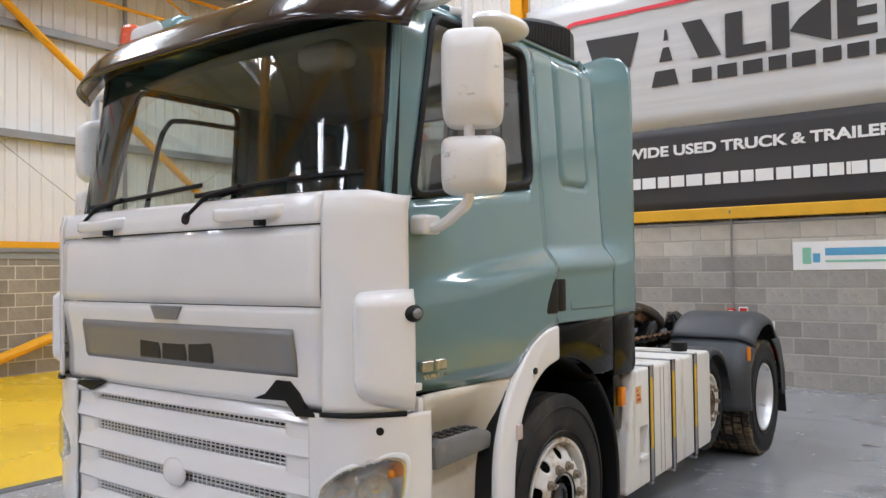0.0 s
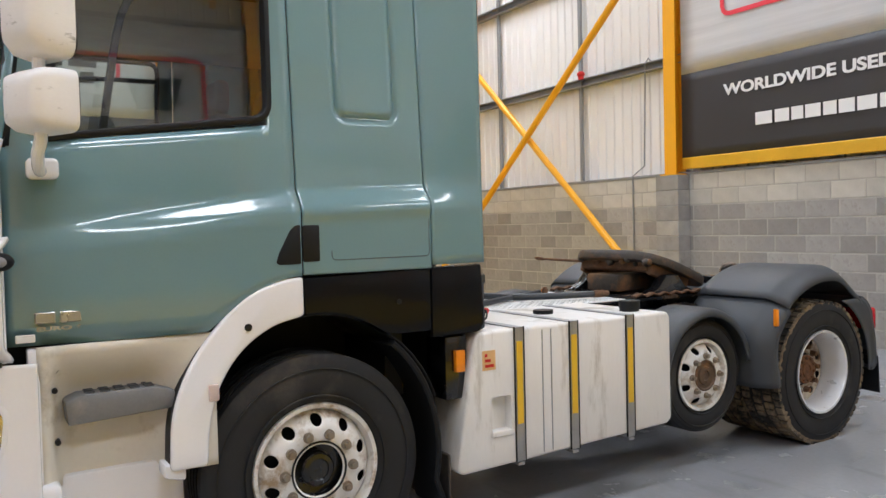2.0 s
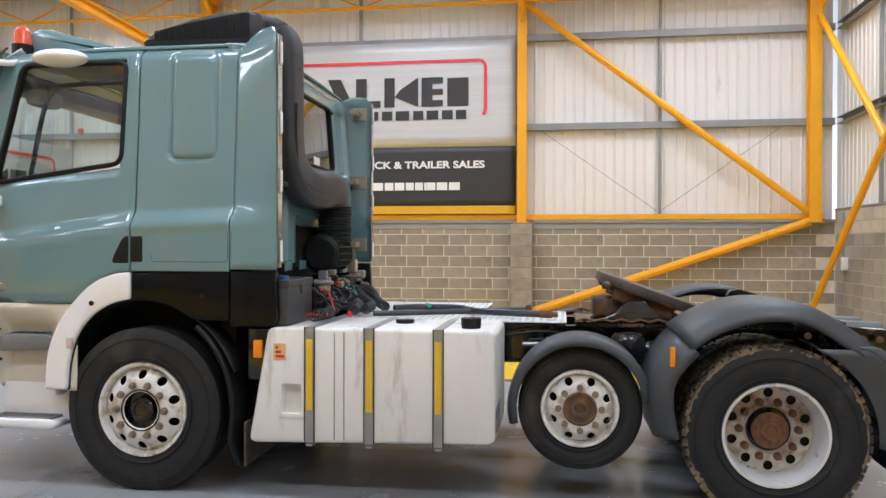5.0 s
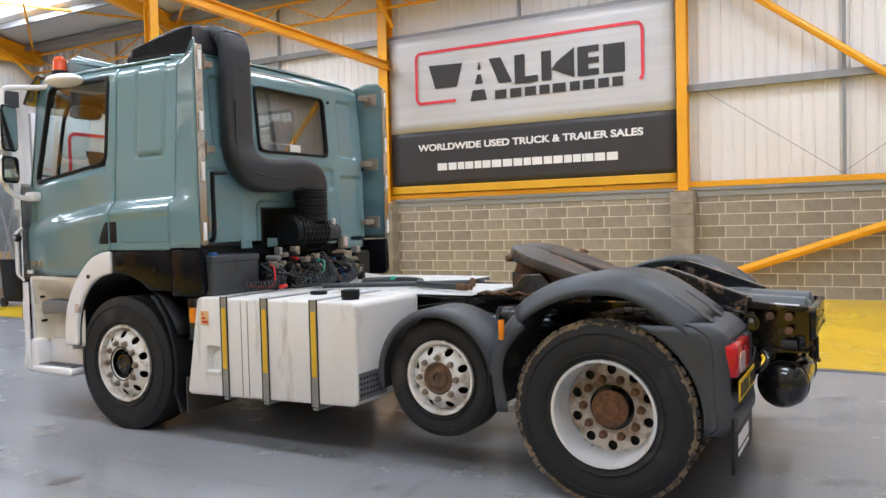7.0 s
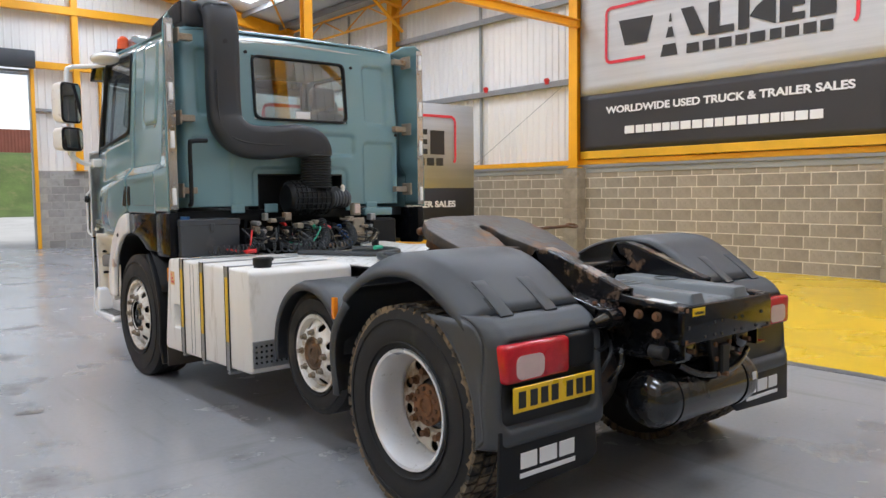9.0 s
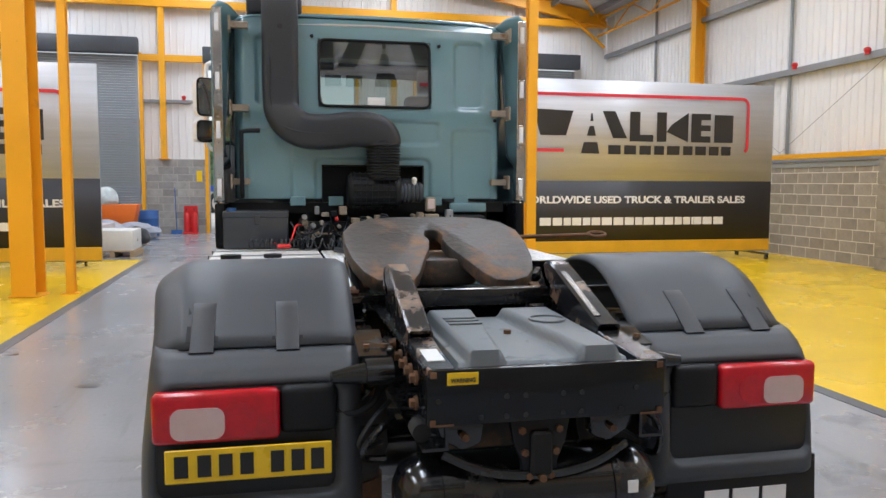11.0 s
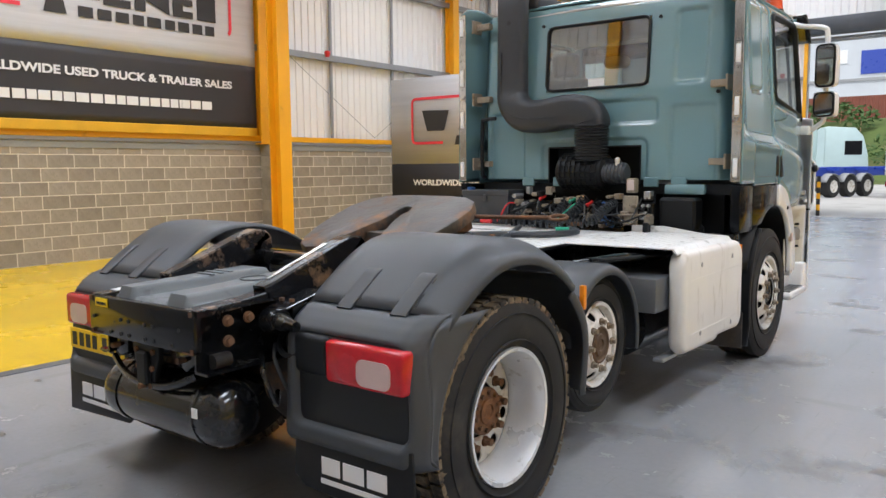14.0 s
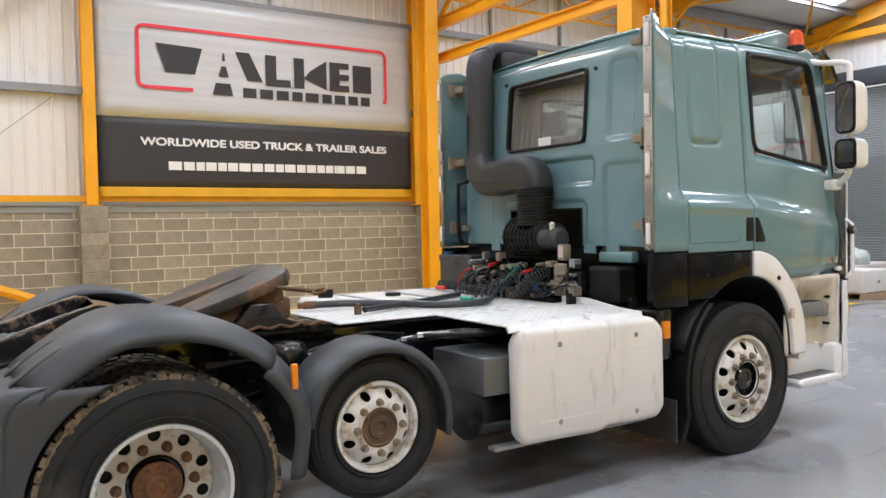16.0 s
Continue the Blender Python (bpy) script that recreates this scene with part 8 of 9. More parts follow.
for i in range(30):
    x0 = -0.6 + 1.2 * random.random()
    x1 = x0 + random.uniform(-0.3, 0.3)
    bm = B()
    tube(bm, smooth([(x0, -0.95, 1.14 + 0.2 * random.random()), (x0 + 0.1 * (random.random() - 0.5), -1.05, 1.10 + 0.16 * random.random()), ((x0 + x1) / 2, -1.08 - 0.05 * random.random(), 1.08 + 0.1 * random.random()), (x1, -0.95, 1.09 + 0.2 * random.random())], 5), 0.004 + 0.005 * random.random(), 6)
    part("hose", bm, REDP if i == 4 else GREENP if i == 17 else (RUBBERCABLE, BLACKP, BLACKP, RUBBERCABLE, CHASSIS)[i % 5], cr)


def coil(name, pts, r, turns, material, label):
    line = smooth(pts, 24)
    n = turns * 10
    out = []
    for i in range(n + 1):
        t = i / n * (len(line) - 1)
        k = min(int(t), len(line) - 2)
        p = line[k].lerp(line[k + 1], t - k)
        d = (line[k + 1] - line[k]).normalized()
        a = d.cross(Vector((0, 0, 1))).normalized()
        b = a.cross(d)
        q = 2 * math.pi * i / 10
        out.append(p + a * r * 0.78 * math.cos(q) + b * r * 0.78 * math.sin(q))
    bm = B()
    tube(bm, out, 0.006, 6)
    return part(name, bm, material, truck, label)


coil("coiled_lead", [(0.05, -0.98, 1.30), (0.02, -1.10, 1.18), (-0.1, -1.22, 1.11), (-0.4, -1.25, 1.105)], 0.042, 20, RUBBERCABLE, "black coiled trailer lead")
coil("coiled_lead", [(-0.1, -0.98, 1.28), (-0.14, -1.08, 1.16), (-0.2, -1.15, 1.11), (-0.55, -1.20, 1.11)], 0.045, 18, RUBBERCABLE, "black coiled trailer lead")
coil("coiled_lead", [(0.3, -0.97, 1.26), (0.27, -1.12, 1.2), (0.2, -1.2, 1.12), (-0.1, -1.33, 1.10)], 0.042, 20, RUBBERCABLE, "black coiled trailer lead")
coil("coiled_lead", [(-0.5, -0.99, 1.2), (-0.62, -1.06, 1.115), (-0.78, -1.10, 1.105), (-0.98, -1.06, 1.105)], 0.042, 16, RUBBERCABLE, "black coiled trailer lead")
coil("coiled_lead", [(0.22, -0.97, 1.25), (0.25, -1.06, 1.14), (0.32, -1.02, 1.09)], 0.03, 9, BLUEP, "blue coiled air line")
bm = B()
tube(bm, smooth([(0.12, -1.35, 1.075), (0.28, -1.55, 1.075), (0.22, -1.85, 1.075), (-0.05, -2.0, 1.075), (-0.25, -2.3, 1.08), (-0.3, -2.5, 1.08)], 6), 0.024, 8)
part("rubber_hose", bm, RUBBERCABLE, truck, "thick black hose on the walkway")
bm = B()
tube(bm, smooth([(-0.35, -1.3, 1.07), (-0.2, -1.6, 1.07), (-0.05, -1.9, 1.07), (0.15, -2.35, 1.075)], 6), 0.02, 8)
part("rubber_hose", bm, RUBBERCABLE, truck, "thick black hose on the walkway")
for x, y, m in ((0.20, -1.62, GREENP), (-0.72, -1.24, REDP), (-0.28, -1.2, BLACKP), (0.05, -1.12, RUST)):
    bm = B()
    cyl(bm, (x - 0.045, y, 1.095), (x + 0.045, y + 0.03, 1.095), 0.016, n=12)
    part("coupling_plug", bm, m, truck)
bm = B()
cyl(bm, (0.12, -2.38, 1.045), (0.12, -2.38, 1.10), 0.024, n=16)
cyl(bm, (0.12, -2.38, 1.095), (0.12, -2.38, 1.112), 0.017, n=6)
part("brass_fitting", bm, RUST, truck, "rusty pipe fitting")
bm = B()
cyl(bm, (-0.30, -2.48, 1.08), (-0.315, -2.56, 1.08), 0.027, n=12)
cyl(bm, (-0.315, -2.56, 1.08), (-0.32, -2.60, 1.08), 0.02, n=6)
part("brass_fitting", bm, RUST, truck, "rusty pipe fitting")
for i in range(7):
    bm = B()
    z0 = 0.90 + 0.015 * i
    tube(bm, smooth([(0.5 + 0.06 * i, -2.35, z0), (0.62 + 0.06 * i, -2.1, z0 + 0.04 * random.random()), (0.7 + 0.05 * i, -1.7, z0 - 0.04 * random.random()), (0.6 + 0.06 * i, -1.2, z0)], 5), 0.012 + 0.006 * (i % 3), 7)
    part("air_hose", bm, (BLACKP, RUBBERCABLE, CHASSIS)[i % 3], truck)
# pipes and brackets along the frame
for s in (-1, 1):
    for i in range(5):
        bm = B()
        y0 = -2.25 - 0.25 * i * random.random()
        tube(bm, smooth([(s * 0.47, y0, 0.95 - 0.03 * i), (s * 0.5, y0 - 0.3, 0.98 - 0.04 * i), (s * (0.49 + 0.03 * i), y0 - 0.6, 0.9), (s * 0.47, y0 - 0.9, 0.97 - 0.04 * i)], 5), 0.008 + 0.004 * (i % 3), 6)
        part("frame_pipe", bm, (BLACKP, CHASSIS, GALV)[i % 3], truck)
    bm = B()
    lathe(bm, [(0.0, 1.0), (0.03, 1.0), (0.09, 0.99), (0.11, 0.96), (0.115, 0.90), (0.10, 0.86), (0.0, 0.85)], (s * 0.62, -3.05, 0), 24, "z")
    part("brake_chamber", bm, CHASSIS, truck, "black brake air chamber")
bm = B()
box(bm, -0.36, 0.36, -0.9, 0.9, 0.55, 1.15, 0.05, 2)
part("engine_block", bm, CHASSIS, truck, "dark engine and gearbox mass")

# ---- things on the walls and round the hall ----
def extinguisher(x, y, face, colour=REDP):
    e = empty("fire_extinguisher", (x, y, 0), label="red fire extinguisher hung on the block wall", category="fire extinguisher", group="fire extinguishers")
    z0 = 0.40
    bm = B()
    lathe(bm, [(0.0, z0), (0.07, z0), (0.078, z0 + 0.02), (0.078, z0 + 0.40), (0.06, z0 + 0.46), (0.025, z0 + 0.49), (0.025, z0 + 0.52), (0.0, z0 + 0.52)], (0, 0, 0), 20, "z")
    part("body", bm, colour, e)
    bm = B()
    box(bm, -0.02, 0.02, -0.05, 0.05, z0 + 0.52, z0 + 0.56, 0.008, 1)
    box(bm, -0.012, 0.012, -0.03, 0.09, z0 + 0.56, z0 + 0.575, 0.004, 1)
    part("valve", bm, BLACKP, e)
    bm = B()
    tube(bm, smooth([(0, -0.04, z0 + 0.53), (0.05, -0.07, z0 + 0.48), (0.085, -0.03, z0 + 0.30), (0.08, 0.0, z0 + 0.08)], 5), 0.009, 6)
    part("hose", bm, BLACKP, e)
    bm = B()
    lathe(bm, [(0.0795, z0 + 0.2), (0.0795, z0 + 0.29)], (0, 0, 0), 20, "z")
    part("label_band", bm, WHITEINK, e)
    return e


extinguisher(0.40, YS + 0.09, 1)
extinguisher(0.09, YS + 0.09, 1)


def wall_sign(name, x, z, w, h, y, material, label, category="sign", bars=()):
    sgn = empty(name, (x, y, z), label=label, category=category)
    bm = B()
    box(bm, -w / 2, w / 2, 0.0, 0.006, -h / 2, h / 2, 0.001, 1)
    part("panel", bm, material, sgn)
    for x0, x1, z0, z1, m in bars:
        bm = B()
        box(bm, x0, x1, 0.006, 0.009, z0, z1)
        part("print", bm, m, sgn)
    return sgn


SIGNG = surface("pale_green_ink", (0.25, 0.55, 0.4), 0.5, 0, 0.05, 6, 60, 0)
SIGNB = surface("pale_blue_ink", (0.12, 0.38, 0.6), 0.5, 0, 0.05, 6, 60, 0)
wall_sign("fire_sign", 0.12, 1.02, 0.13, 0.125, YS + 0.002, WHITEINK, "small white and red fire notice on the wall", bars=((-0.05, 0.05, -0.045, 0.045, REDP),))
wall_sign("fire_sign", -0.17, 0.81, 0.25, 0.16, YS + 0.002, WHITEINK, "white and red fire notice on the wall", bars=((0.01, 0.11, -0.06, 0.06, REDP), (-0.10, -0.02, -0.06, 0.06, SIGNG)))
wall_sign("sponsor_sign", -1.75, 1.785, 2.4, 0.38, YS + 0.002, WHITEINK, "long white wall sign with blue and green marks",
          bars=((0.97, 1.08, -0.11, 0.11, SIGNG), (0.86, 0.95, -0.09, 0.03, SIGNB), (-1.0, 0.80, 0.0, 0.10, SIGNB), (-1.0, 0.80, -0.09, -0.06, SIGNG)))
cp = empty("call_point", (0.28, YS, 1.01), label="small red fire alarm call point on the wall", category="call point")
bm = B()
box(bm, -0.05, 0.05, 0, 0.05, -0.05, 0.05, 0.006, 2)
part("housing", bm, REDP, cp)
bm = B()
box(bm, -0.03, 0.03, 0.05, 0.053, -0.025, 0.025)
part("glass", bm, WHITEINK, cp)


def conduit(pts, r=0.013, label="grey steel conduit clipped to the wall"):
    bm = B()
    tube(bm, pts, r, 8)
    c = empty("conduit", label=label, category="conduit", group="conduits")
    part("pipe", bm, GALV, c)
    return c


conduit([(0.26, YS + 0.02, 1.07), (0.26, YS + 0.02, 2.30), (0.26, YS + 0.09, 2.45)])
conduit([(4.60, YS + 0.02, 0.98), (4.60, YS + 0.02, 2.3), (4.38, YS - 0.02, 2.45)] + [(4.33, YS - 0.02, 4.05), (4.26, YS - 0.02, 4.12), (4.2, YS - 0.02, 4.05)])
for x in (4.60,):
    sb2 = empty("socket_box", (x, YS, 0.93), label="small white electrical socket box on the wall", category="socket")
    bm = B()
    box(bm, -0.06, 0.06, 0, 0.06, -0.06, 0.06, 0.006, 2)
    part("housing", bm, WHITEINK, sb2)
conduit([(9.75, YS + 0.02, 1.1), (9.75, YS + 0.02, 2.2)], 0.02)
sb3 = empty("socket_box", (9.62, YS, 1.25), label="small white electrical box on the wall", category="socket")
bm = B()
box(bm, -0.08, 0.08, 0, 0.08, -0.12, 0.12, 0.006, 2)
part("housing", bm, WHITEINK, sb3)


def sounder(at, label="small red alarm sounder on a sheeting rail"):
    so = empty("alarm_sounder", at, label=label, category="alarm", group="alarm sounders")
    bm = B()
    ball(bm, (0, 0, 0), 0.07, (1, 1, 0.8), 14)
    cyl(bm, (0, 0, -0.02), (0, 0, -0.09), 0.05, n=14)
    part("horn", bm, REDP, so)


sounder((5.8, YS - 0.0, 4.14))
sounder((XE - 0.02, 8.0, 4.12))
sounder((XE - 0.02, 5.9, 4.10))
sounder((XW + 0.02, 6.0, 4.10))
sounder((-3.35, YN - 0.05, 4.12))


# loose stock by the north doors
def pallet_stack(x, y, w, d, h, material, label, category):
    p = empty("stacked_pallet", (x, y, 0), label=label, category=category)
    bm = B()
    for i in range(5):
        box(bm, -w / 2, w / 2, -d / 2 + i * d / 4.6, -d / 2 + i * d / 4.6 + 0.09, 0.11, 0.135, 0.003, 1)
    for yy in (-w / 2, -0.05, w / 2 - 0.1):
        box(bm, yy, yy + 0.1, -d / 2, d / 2, 0.0, 0.11, 0.003, 1)
    part("pallet", bm, WOOD, p)
    bm = B()
    box(bm, -w / 2 + 0.03, w / 2 - 0.03, -d / 2 + 0.03, d / 2 - 0.03, 0.137, 0.137 + h, 0.012, 2)
    part("load", bm, material, p)
    bm = B()
    box(bm, -w / 2 + 0.02, w / 2 - 0.02, -0.03, 0.03, 0.30, 0.36)
    part("tape", bm, CARD, p)
    return p


PINK = surface("pinkish_wrap", (0.62, 0.55, 0.53), 0.5, 0, 0.08, 4, 40, 0.05)
pallet_stack(-4.05, 10.7, 0.9, 1.1, 0.42, surface("white_carton", (0.72, 0.70, 0.66), 0.7, 0, 0.06, 4, 60, 0.03), "white and brown carton on a wooden pallet", "carton")
pallet_stack(-5.2, 12.5, 1.2, 2.4, 0.42, PINK, "low wrapped stack of boards on a pallet", "pallet")
pallet_stack(5.75, 13.6, 1.2, 1.0, 0.95, CARD, "tall cardboard boxes on a pallet", "pallet")
pallet_stack(5.4, 16.3, 0.9, 0.8, 0.85, surface("white_carton_b", (0.72, 0.71, 0.69), 0.6, 0, 0.05, 4, 60, 0.03), "white wrapped load on a pallet", "pallet")


def barrel(x, y, r, h, material, label):
    b = empty("barrel", (x, y, 0), label=label, category="barrel")
    bm = B()
    lathe(bm, [(0.0, 0.0), (r * 0.95, 0.0), (r, 0.03), (r, h * 0.3), (r * 1.04, h * 0.33), (r, h * 0.36), (r, h * 0.66), (r * 1.04, h * 0.69), (r, h * 0.72), (r, h - 0.03), (r * 0.95, h), (0, h - 0.01)], (0, 0, 0), 28, "z")
    part("drum", bm, material, b)
    return b


barrel(-4.3, 16.9, 0.28, 0.75, BLUEP, "blue plastic drum on the floor")
ORANGE = surface("orange_plastic", (0.8, 0.16, 0.01), 0.45, 0, 0.06, 6, 60, 0.02)
bin_ = empty("grit_bin", (-5.0, 16.0, 0), label="orange plastic bin full of oddments", category="bin")
bm = B()
prism(bm, [(-0.45, 0.25), (0.45, 0.25), (0.6, 0.95), (-0.6, 0.95)], "y", -0.35, 0.35, 0.03, 2)
part("body", bm, ORANGE, bin_)
bm = B()
box(bm, -0.5, 0.5, -0.3, 0.3, 0.0, 0.25, 0.02, 1)
part("stand", bm, CHASSIS, bin_)
random.seed(5)


def bag(x, y, z, r, material, label, squash=(1, 0.8, 0.8)):
    b = empty("bag", (x, y, z), label=label, category="bag", group="bags by the door")
    bm = B()
    bmesh.ops.create_icosphere(bm, subdivisions=3, radius=r)
    for v in bm.verts:
        n = noise.noise(v.co * 5 + Vector((x, y, z)))
        v.co *= 1 + 0.28 * n
        v.co.x *= squash[0]
        v.co.y *= squash[1]
        v.co.z = max(v.co.z * squash[2], -r * 0.5)
    part("sack", bm, material, b)


POLY = surface("clear_polythene", (0.6, 0.66, 0.64), 0.25, 0, 0.2, 9, 60, 0.3)
GREYBAG = surface("grey_sheet", (0.35, 0.37, 0.42), 0.5, 0, 0.2, 9, 60, 0.3)
DARKBAG = surface("dark_sack", (0.03, 0.03, 0.033), 0.4, 0, 0.2, 9, 60, 0.3)
bag(-5.3, 15.9, 1.13, 0.38, POLY, "crumpled clear polythene bag on a bin")
bag(-4.4, 15.2, 0.22, 0.42, GREYBAG, "crumpled grey sheet on the floor", (1.5, 1, 0.6))
bag(-4.05, 13.4, 0.2, 0.32, DARKBAG, "black plastic sack on the floor")
bag(-5.0, 14.4, 0.25, 0.45, GREYBAG, "crumpled grey sheet on the floor", (1.3, 1, 0.7))
bag(-4.95, 12.2, 0.70, 0.3, POLY, "crumpled clear polythene bag on boards")


def stand_extinguisher(x, y):
    e = empty("extinguisher_stand", (x, y, 0), label="red twin fire extinguisher stand by the door", category="fire extinguisher stand")
    bm = B()
    box(bm, -0.22, 0.22, -0.16, 0.16, 0.0, 0.06, 0.01, 1)
    box(bm, -0.20, 0.20, 0.08, 0.11, 0.06, 0.85, 0.01, 1)
    part("stand", bm, REDP, e)
    for dx in (-0.11, 0.11):
        bm = B()
        lathe(bm, [(0.0, 0.07), (0.085, 0.07), (0.09, 0.1), (0.09, 0.55), (0.06, 0.62), (0.02, 0.66), (0.02, 0.74), (0.0, 0.74)], (dx, 0, 0), 18, "z")
        part("cylinder", bm, REDP, e)
        bm = B()
        box(bm, dx - 0.015, dx + 0.015, -0.07, 0.07, 0.72, 0.76, 0.005, 1)
        part("valve", bm, BLACKP, e)


stand_extinguisher(-3.2, YN - 0.35)
br = empty("broom", (-3.62, YN - 0.2, 0), label="long-handled broom leaning on the block wall", category="broom")
bm = B()
cyl(bm, (0, -0.05, 0.1), (-0.05, 0.08, 1.4), 0.014, n=8)
part("handle", bm, BLUEP, br)
bm = B()
box(bm, -0.16, 0.16, -0.09, -0.03, 0.0, 0.12, 0.01, 1)
part("head", bm, BLUEP, br)
for x in (-2.95, 3.42):
    wall_sign("notice", x, 1.75, 0.17, 0.33, YN - 0.012, YPLATE, "yellow safety notice on the block wall", bars=()).rotation_euler = (0, 0, math.pi)

# step ladders by the east display board
def ladder(x, y, rz):
    l = empty("step_ladder", (x, y, 0), label="aluminium step ladder standing folded out", category="ladder")
    l.rotation_euler = (0, 0, rz)
    for s in (-1, 1):
        bm = B()
        sweep(bm, [(s * 0.25, -0.5, 0.0), (s * 0.2, 0.0, 2.1)], rrect(0.025, 0.07, 0.005, 1))
        part("stile", bm, GALV, l)
        bm = B()
        sweep(bm, [(s * 0.25, 0.5, 0.0), (s * 0.2, 0.0, 2.1)], rrect(0.025, 0.05, 0.005, 1))
        part("back_leg", bm, GALV, l)
    for i in range(7):
        z = 0.27 + i * 0.27
        y0 = -0.5 + 0.5 * z / 2.1
        bm = B()
        box(bm, -0.23, 0.23, y0 - 0.06, y0 + 0.02, z - 0.015, z + 0.012, 0.004, 1)
        part("tread", bm, GALV, l)


ladder(5.2, 11.85, 0.4)
wb = empty("wheeled_bin", (4.7, 10.6, 0), label="dark grey wheeled waste bin", category="bin")
bm = B()
prism(bm, [(-0.24, 0.12), (0.24, 0.12), (0.3, 0.95), (-0.3, 0.95)], "y", -0.3, 0.3, 0.03, 2)
part("body", bm, BLACKP, wb)
bm = B()
box(bm, -0.32, 0.32, -0.33, 0.33, 0.951, 1.0, 0.02, 2)
part("lid", bm, BLACKP, wb)
for s in (-1, 1):
    bm = B()
    cyl(bm, (s * 0.22, 0.25, 0.1), (s * 0.28, 0.25, 0.1), 0.1, n=18)
    part("wheel", bm, RUBBER, wb)

# ---- the yard outside the open door ----
bm = B()
grid(bm, span(-150, 150, 10), span(YN + 0.2, 300, 10), lambda x, y: (x, y, -0.02))
tagged(part("yard_ground", bm, YARD), "pale worn concrete yard outside", "ground", kind="structure")


def box_lorry(x, y, rz, colour, label):
    t = empty("box_lorry", (x, y, 0), label=label, category="lorry", group="lorries in the yard")
    t.rotation_euler = (0, 0, rz)
    bm = B()
    box(bm, -1.25, 1.25, 0.0, 6.5, 1.0, 3.5, 0.03, 2)
    body = part("box_body", bm, colour, t)
    bm = B()
    box(bm, -1.15, 1.15, 6.7, 8.4, 0.6, 2.7, 0.15, 3)
    part("cab", bm, colour, t)
    bm = B()
    box(bm, -1.2, 1.2, -0.03, 0.0, 1.05, 3.4, 0.01, 1)
    box(bm, -0.02, 0.02, -0.05, -0.03, 1.05, 3.4)
    part("rear_door", bm, WHITE, body)
    bm = B()
    box(bm, -1.15, 1.15, -0.14, -0.06, 0.95, 1.75, 0.02, 1)
    lift = part("tail_lift", bm, GREYMASK, body, "grey folded tail lift")
    for xx in (-0.85, 0.85):
        bm = B()
        box(bm, xx - 0.09, xx + 0.09, -0.16, -0.14, 1.3, 1.7, 0.01, 1)
        part("lift_grip", bm, RED, lift)
    bm = B()
    box(bm, -1.2, 1.2, -0.1, 0.1, 0.5, 0.75, 0.02, 1)
    box(bm, -0.4, 0.4, 0.1, 8.0, 0.6, 0.95)
    part("chassis", bm, CHASSIS, t)
    for s in (-1, 1):
        bm = B()
        box(bm, s * 0.95 - 0.2, s * 0.95 + 0.2, -0.13, -0.1, 0.56, 0.70)
        part("tail_lamp", bm, RED, t)
        for yy in (1.6, 7.4):
            bm = B()
            lathe(bm, [(0.0, 0.0), (0.25, 0.0), (0.30, 0.02), (0.46, 0.02), (0.48, -0.03), (0.48, -0.25), (0.0, -0.25)], (s * 1.18, yy, 0.48), 28, "x", s)
            part("wheel", bm, RUBBER, t)


CARW = surface("lorry_paint", (0.8, 0.8, 0.8), 0.3, 0, 0.03, 2, 40, 0.01)
CARB = surface("blue_lorry_paint", (0.03, 0.07, 0.42), 0.3, 0, 0.05, 2, 40, 0.01)
box_lorry(-1.45, 32.3, -0.2, CARW, "white box lorry with a tail lift parked at an angle outside")


PALEGREY = surface("faded_grey_guard", (0.35, 0.36, 0.37), 0.6, 0, 0.08, 3, 40, 0.03)
PALETEAL = surface("pale_teal_cab_paint", (0.5, 0.64, 0.64), 0.35, 0, 0.05, 2, 40, 0.01)


def skeletal_trailer(x, y, rz):
    t = empty("skeletal_trailer", (x, y, 0), label="blue steel skeletal trailer with three axles in the yard", category="trailer")
    t.rotation_euler = (0, 0, rz)
    for yy in (-0.5, 0.5):
        bm = B()
        box(bm, 0.0, 9.2, yy - 0.06, yy + 0.06, 0.95, 1.35, 0.01, 1)
        part("frame_beam", bm, CARB, t)
    for xx in (0.1, 2.4, 4.6, 6.9, 9.1):
        bm = B()
        box(bm, xx - 0.1, xx + 0.1, -1.2, 1.2, 1.2, 1.38, 0.01, 1)
        part("cross_bolster", bm, CARB, t)
    bm = B()
    box(bm, -0.06, 0.0, -1.2, 1.2, 0.55, 0.95, 0.01, 1)
    bar_ = part("rear_bar", bm, WHITE, t, "white rear bar with red marks")
    for yy in (-0.9, 0.9):
        bm = B()
        box(bm, -0.09, -0.06, yy - 0.25, yy + 0.25, 0.62, 0.8, 0.01, 1)
        part("tail_lamp", bm, RED, bar_)
    for xx in (1.9, 3.2, 4.5):
        for s in (-1, 1):
            bm = B()
            lathe(bm, [(0.0, -0.02), (0.22, -0.02), (0.28, 0.02), (0.48, 0.02), (0.5, -0.03), (0.5, -0.32), (0.0, -0.32)], (xx, s * 1.2, 0.5), 28, "y", s)
            tw = part("wheel", bm, RUBBER, t)
            bm = B()
            lathe(bm, [(0.0, -0.015), (0.1, -0.012), (0.12, 0.0), (0.2, -0.012), (0.27, 0.022), (0.285, 0.022)], (xx, s * 1.2, 0.5), 24, "y", s)
            part("rim", bm, RIM, tw)
            bm = B()
            grid(bm, [-0.36, 0.02], span(20, 160, 10), lambda o, a: (xx + 0.58 * math.cos(radians(a)), s * (1.2 + o), 0.5 + 0.58 * math.sin(radians(a))))
            part("wheel_arch", bm, PALEGREY, t, solid=0.02)
    return t


skeletal_trailer(-6.5, 31.1, 1.187)


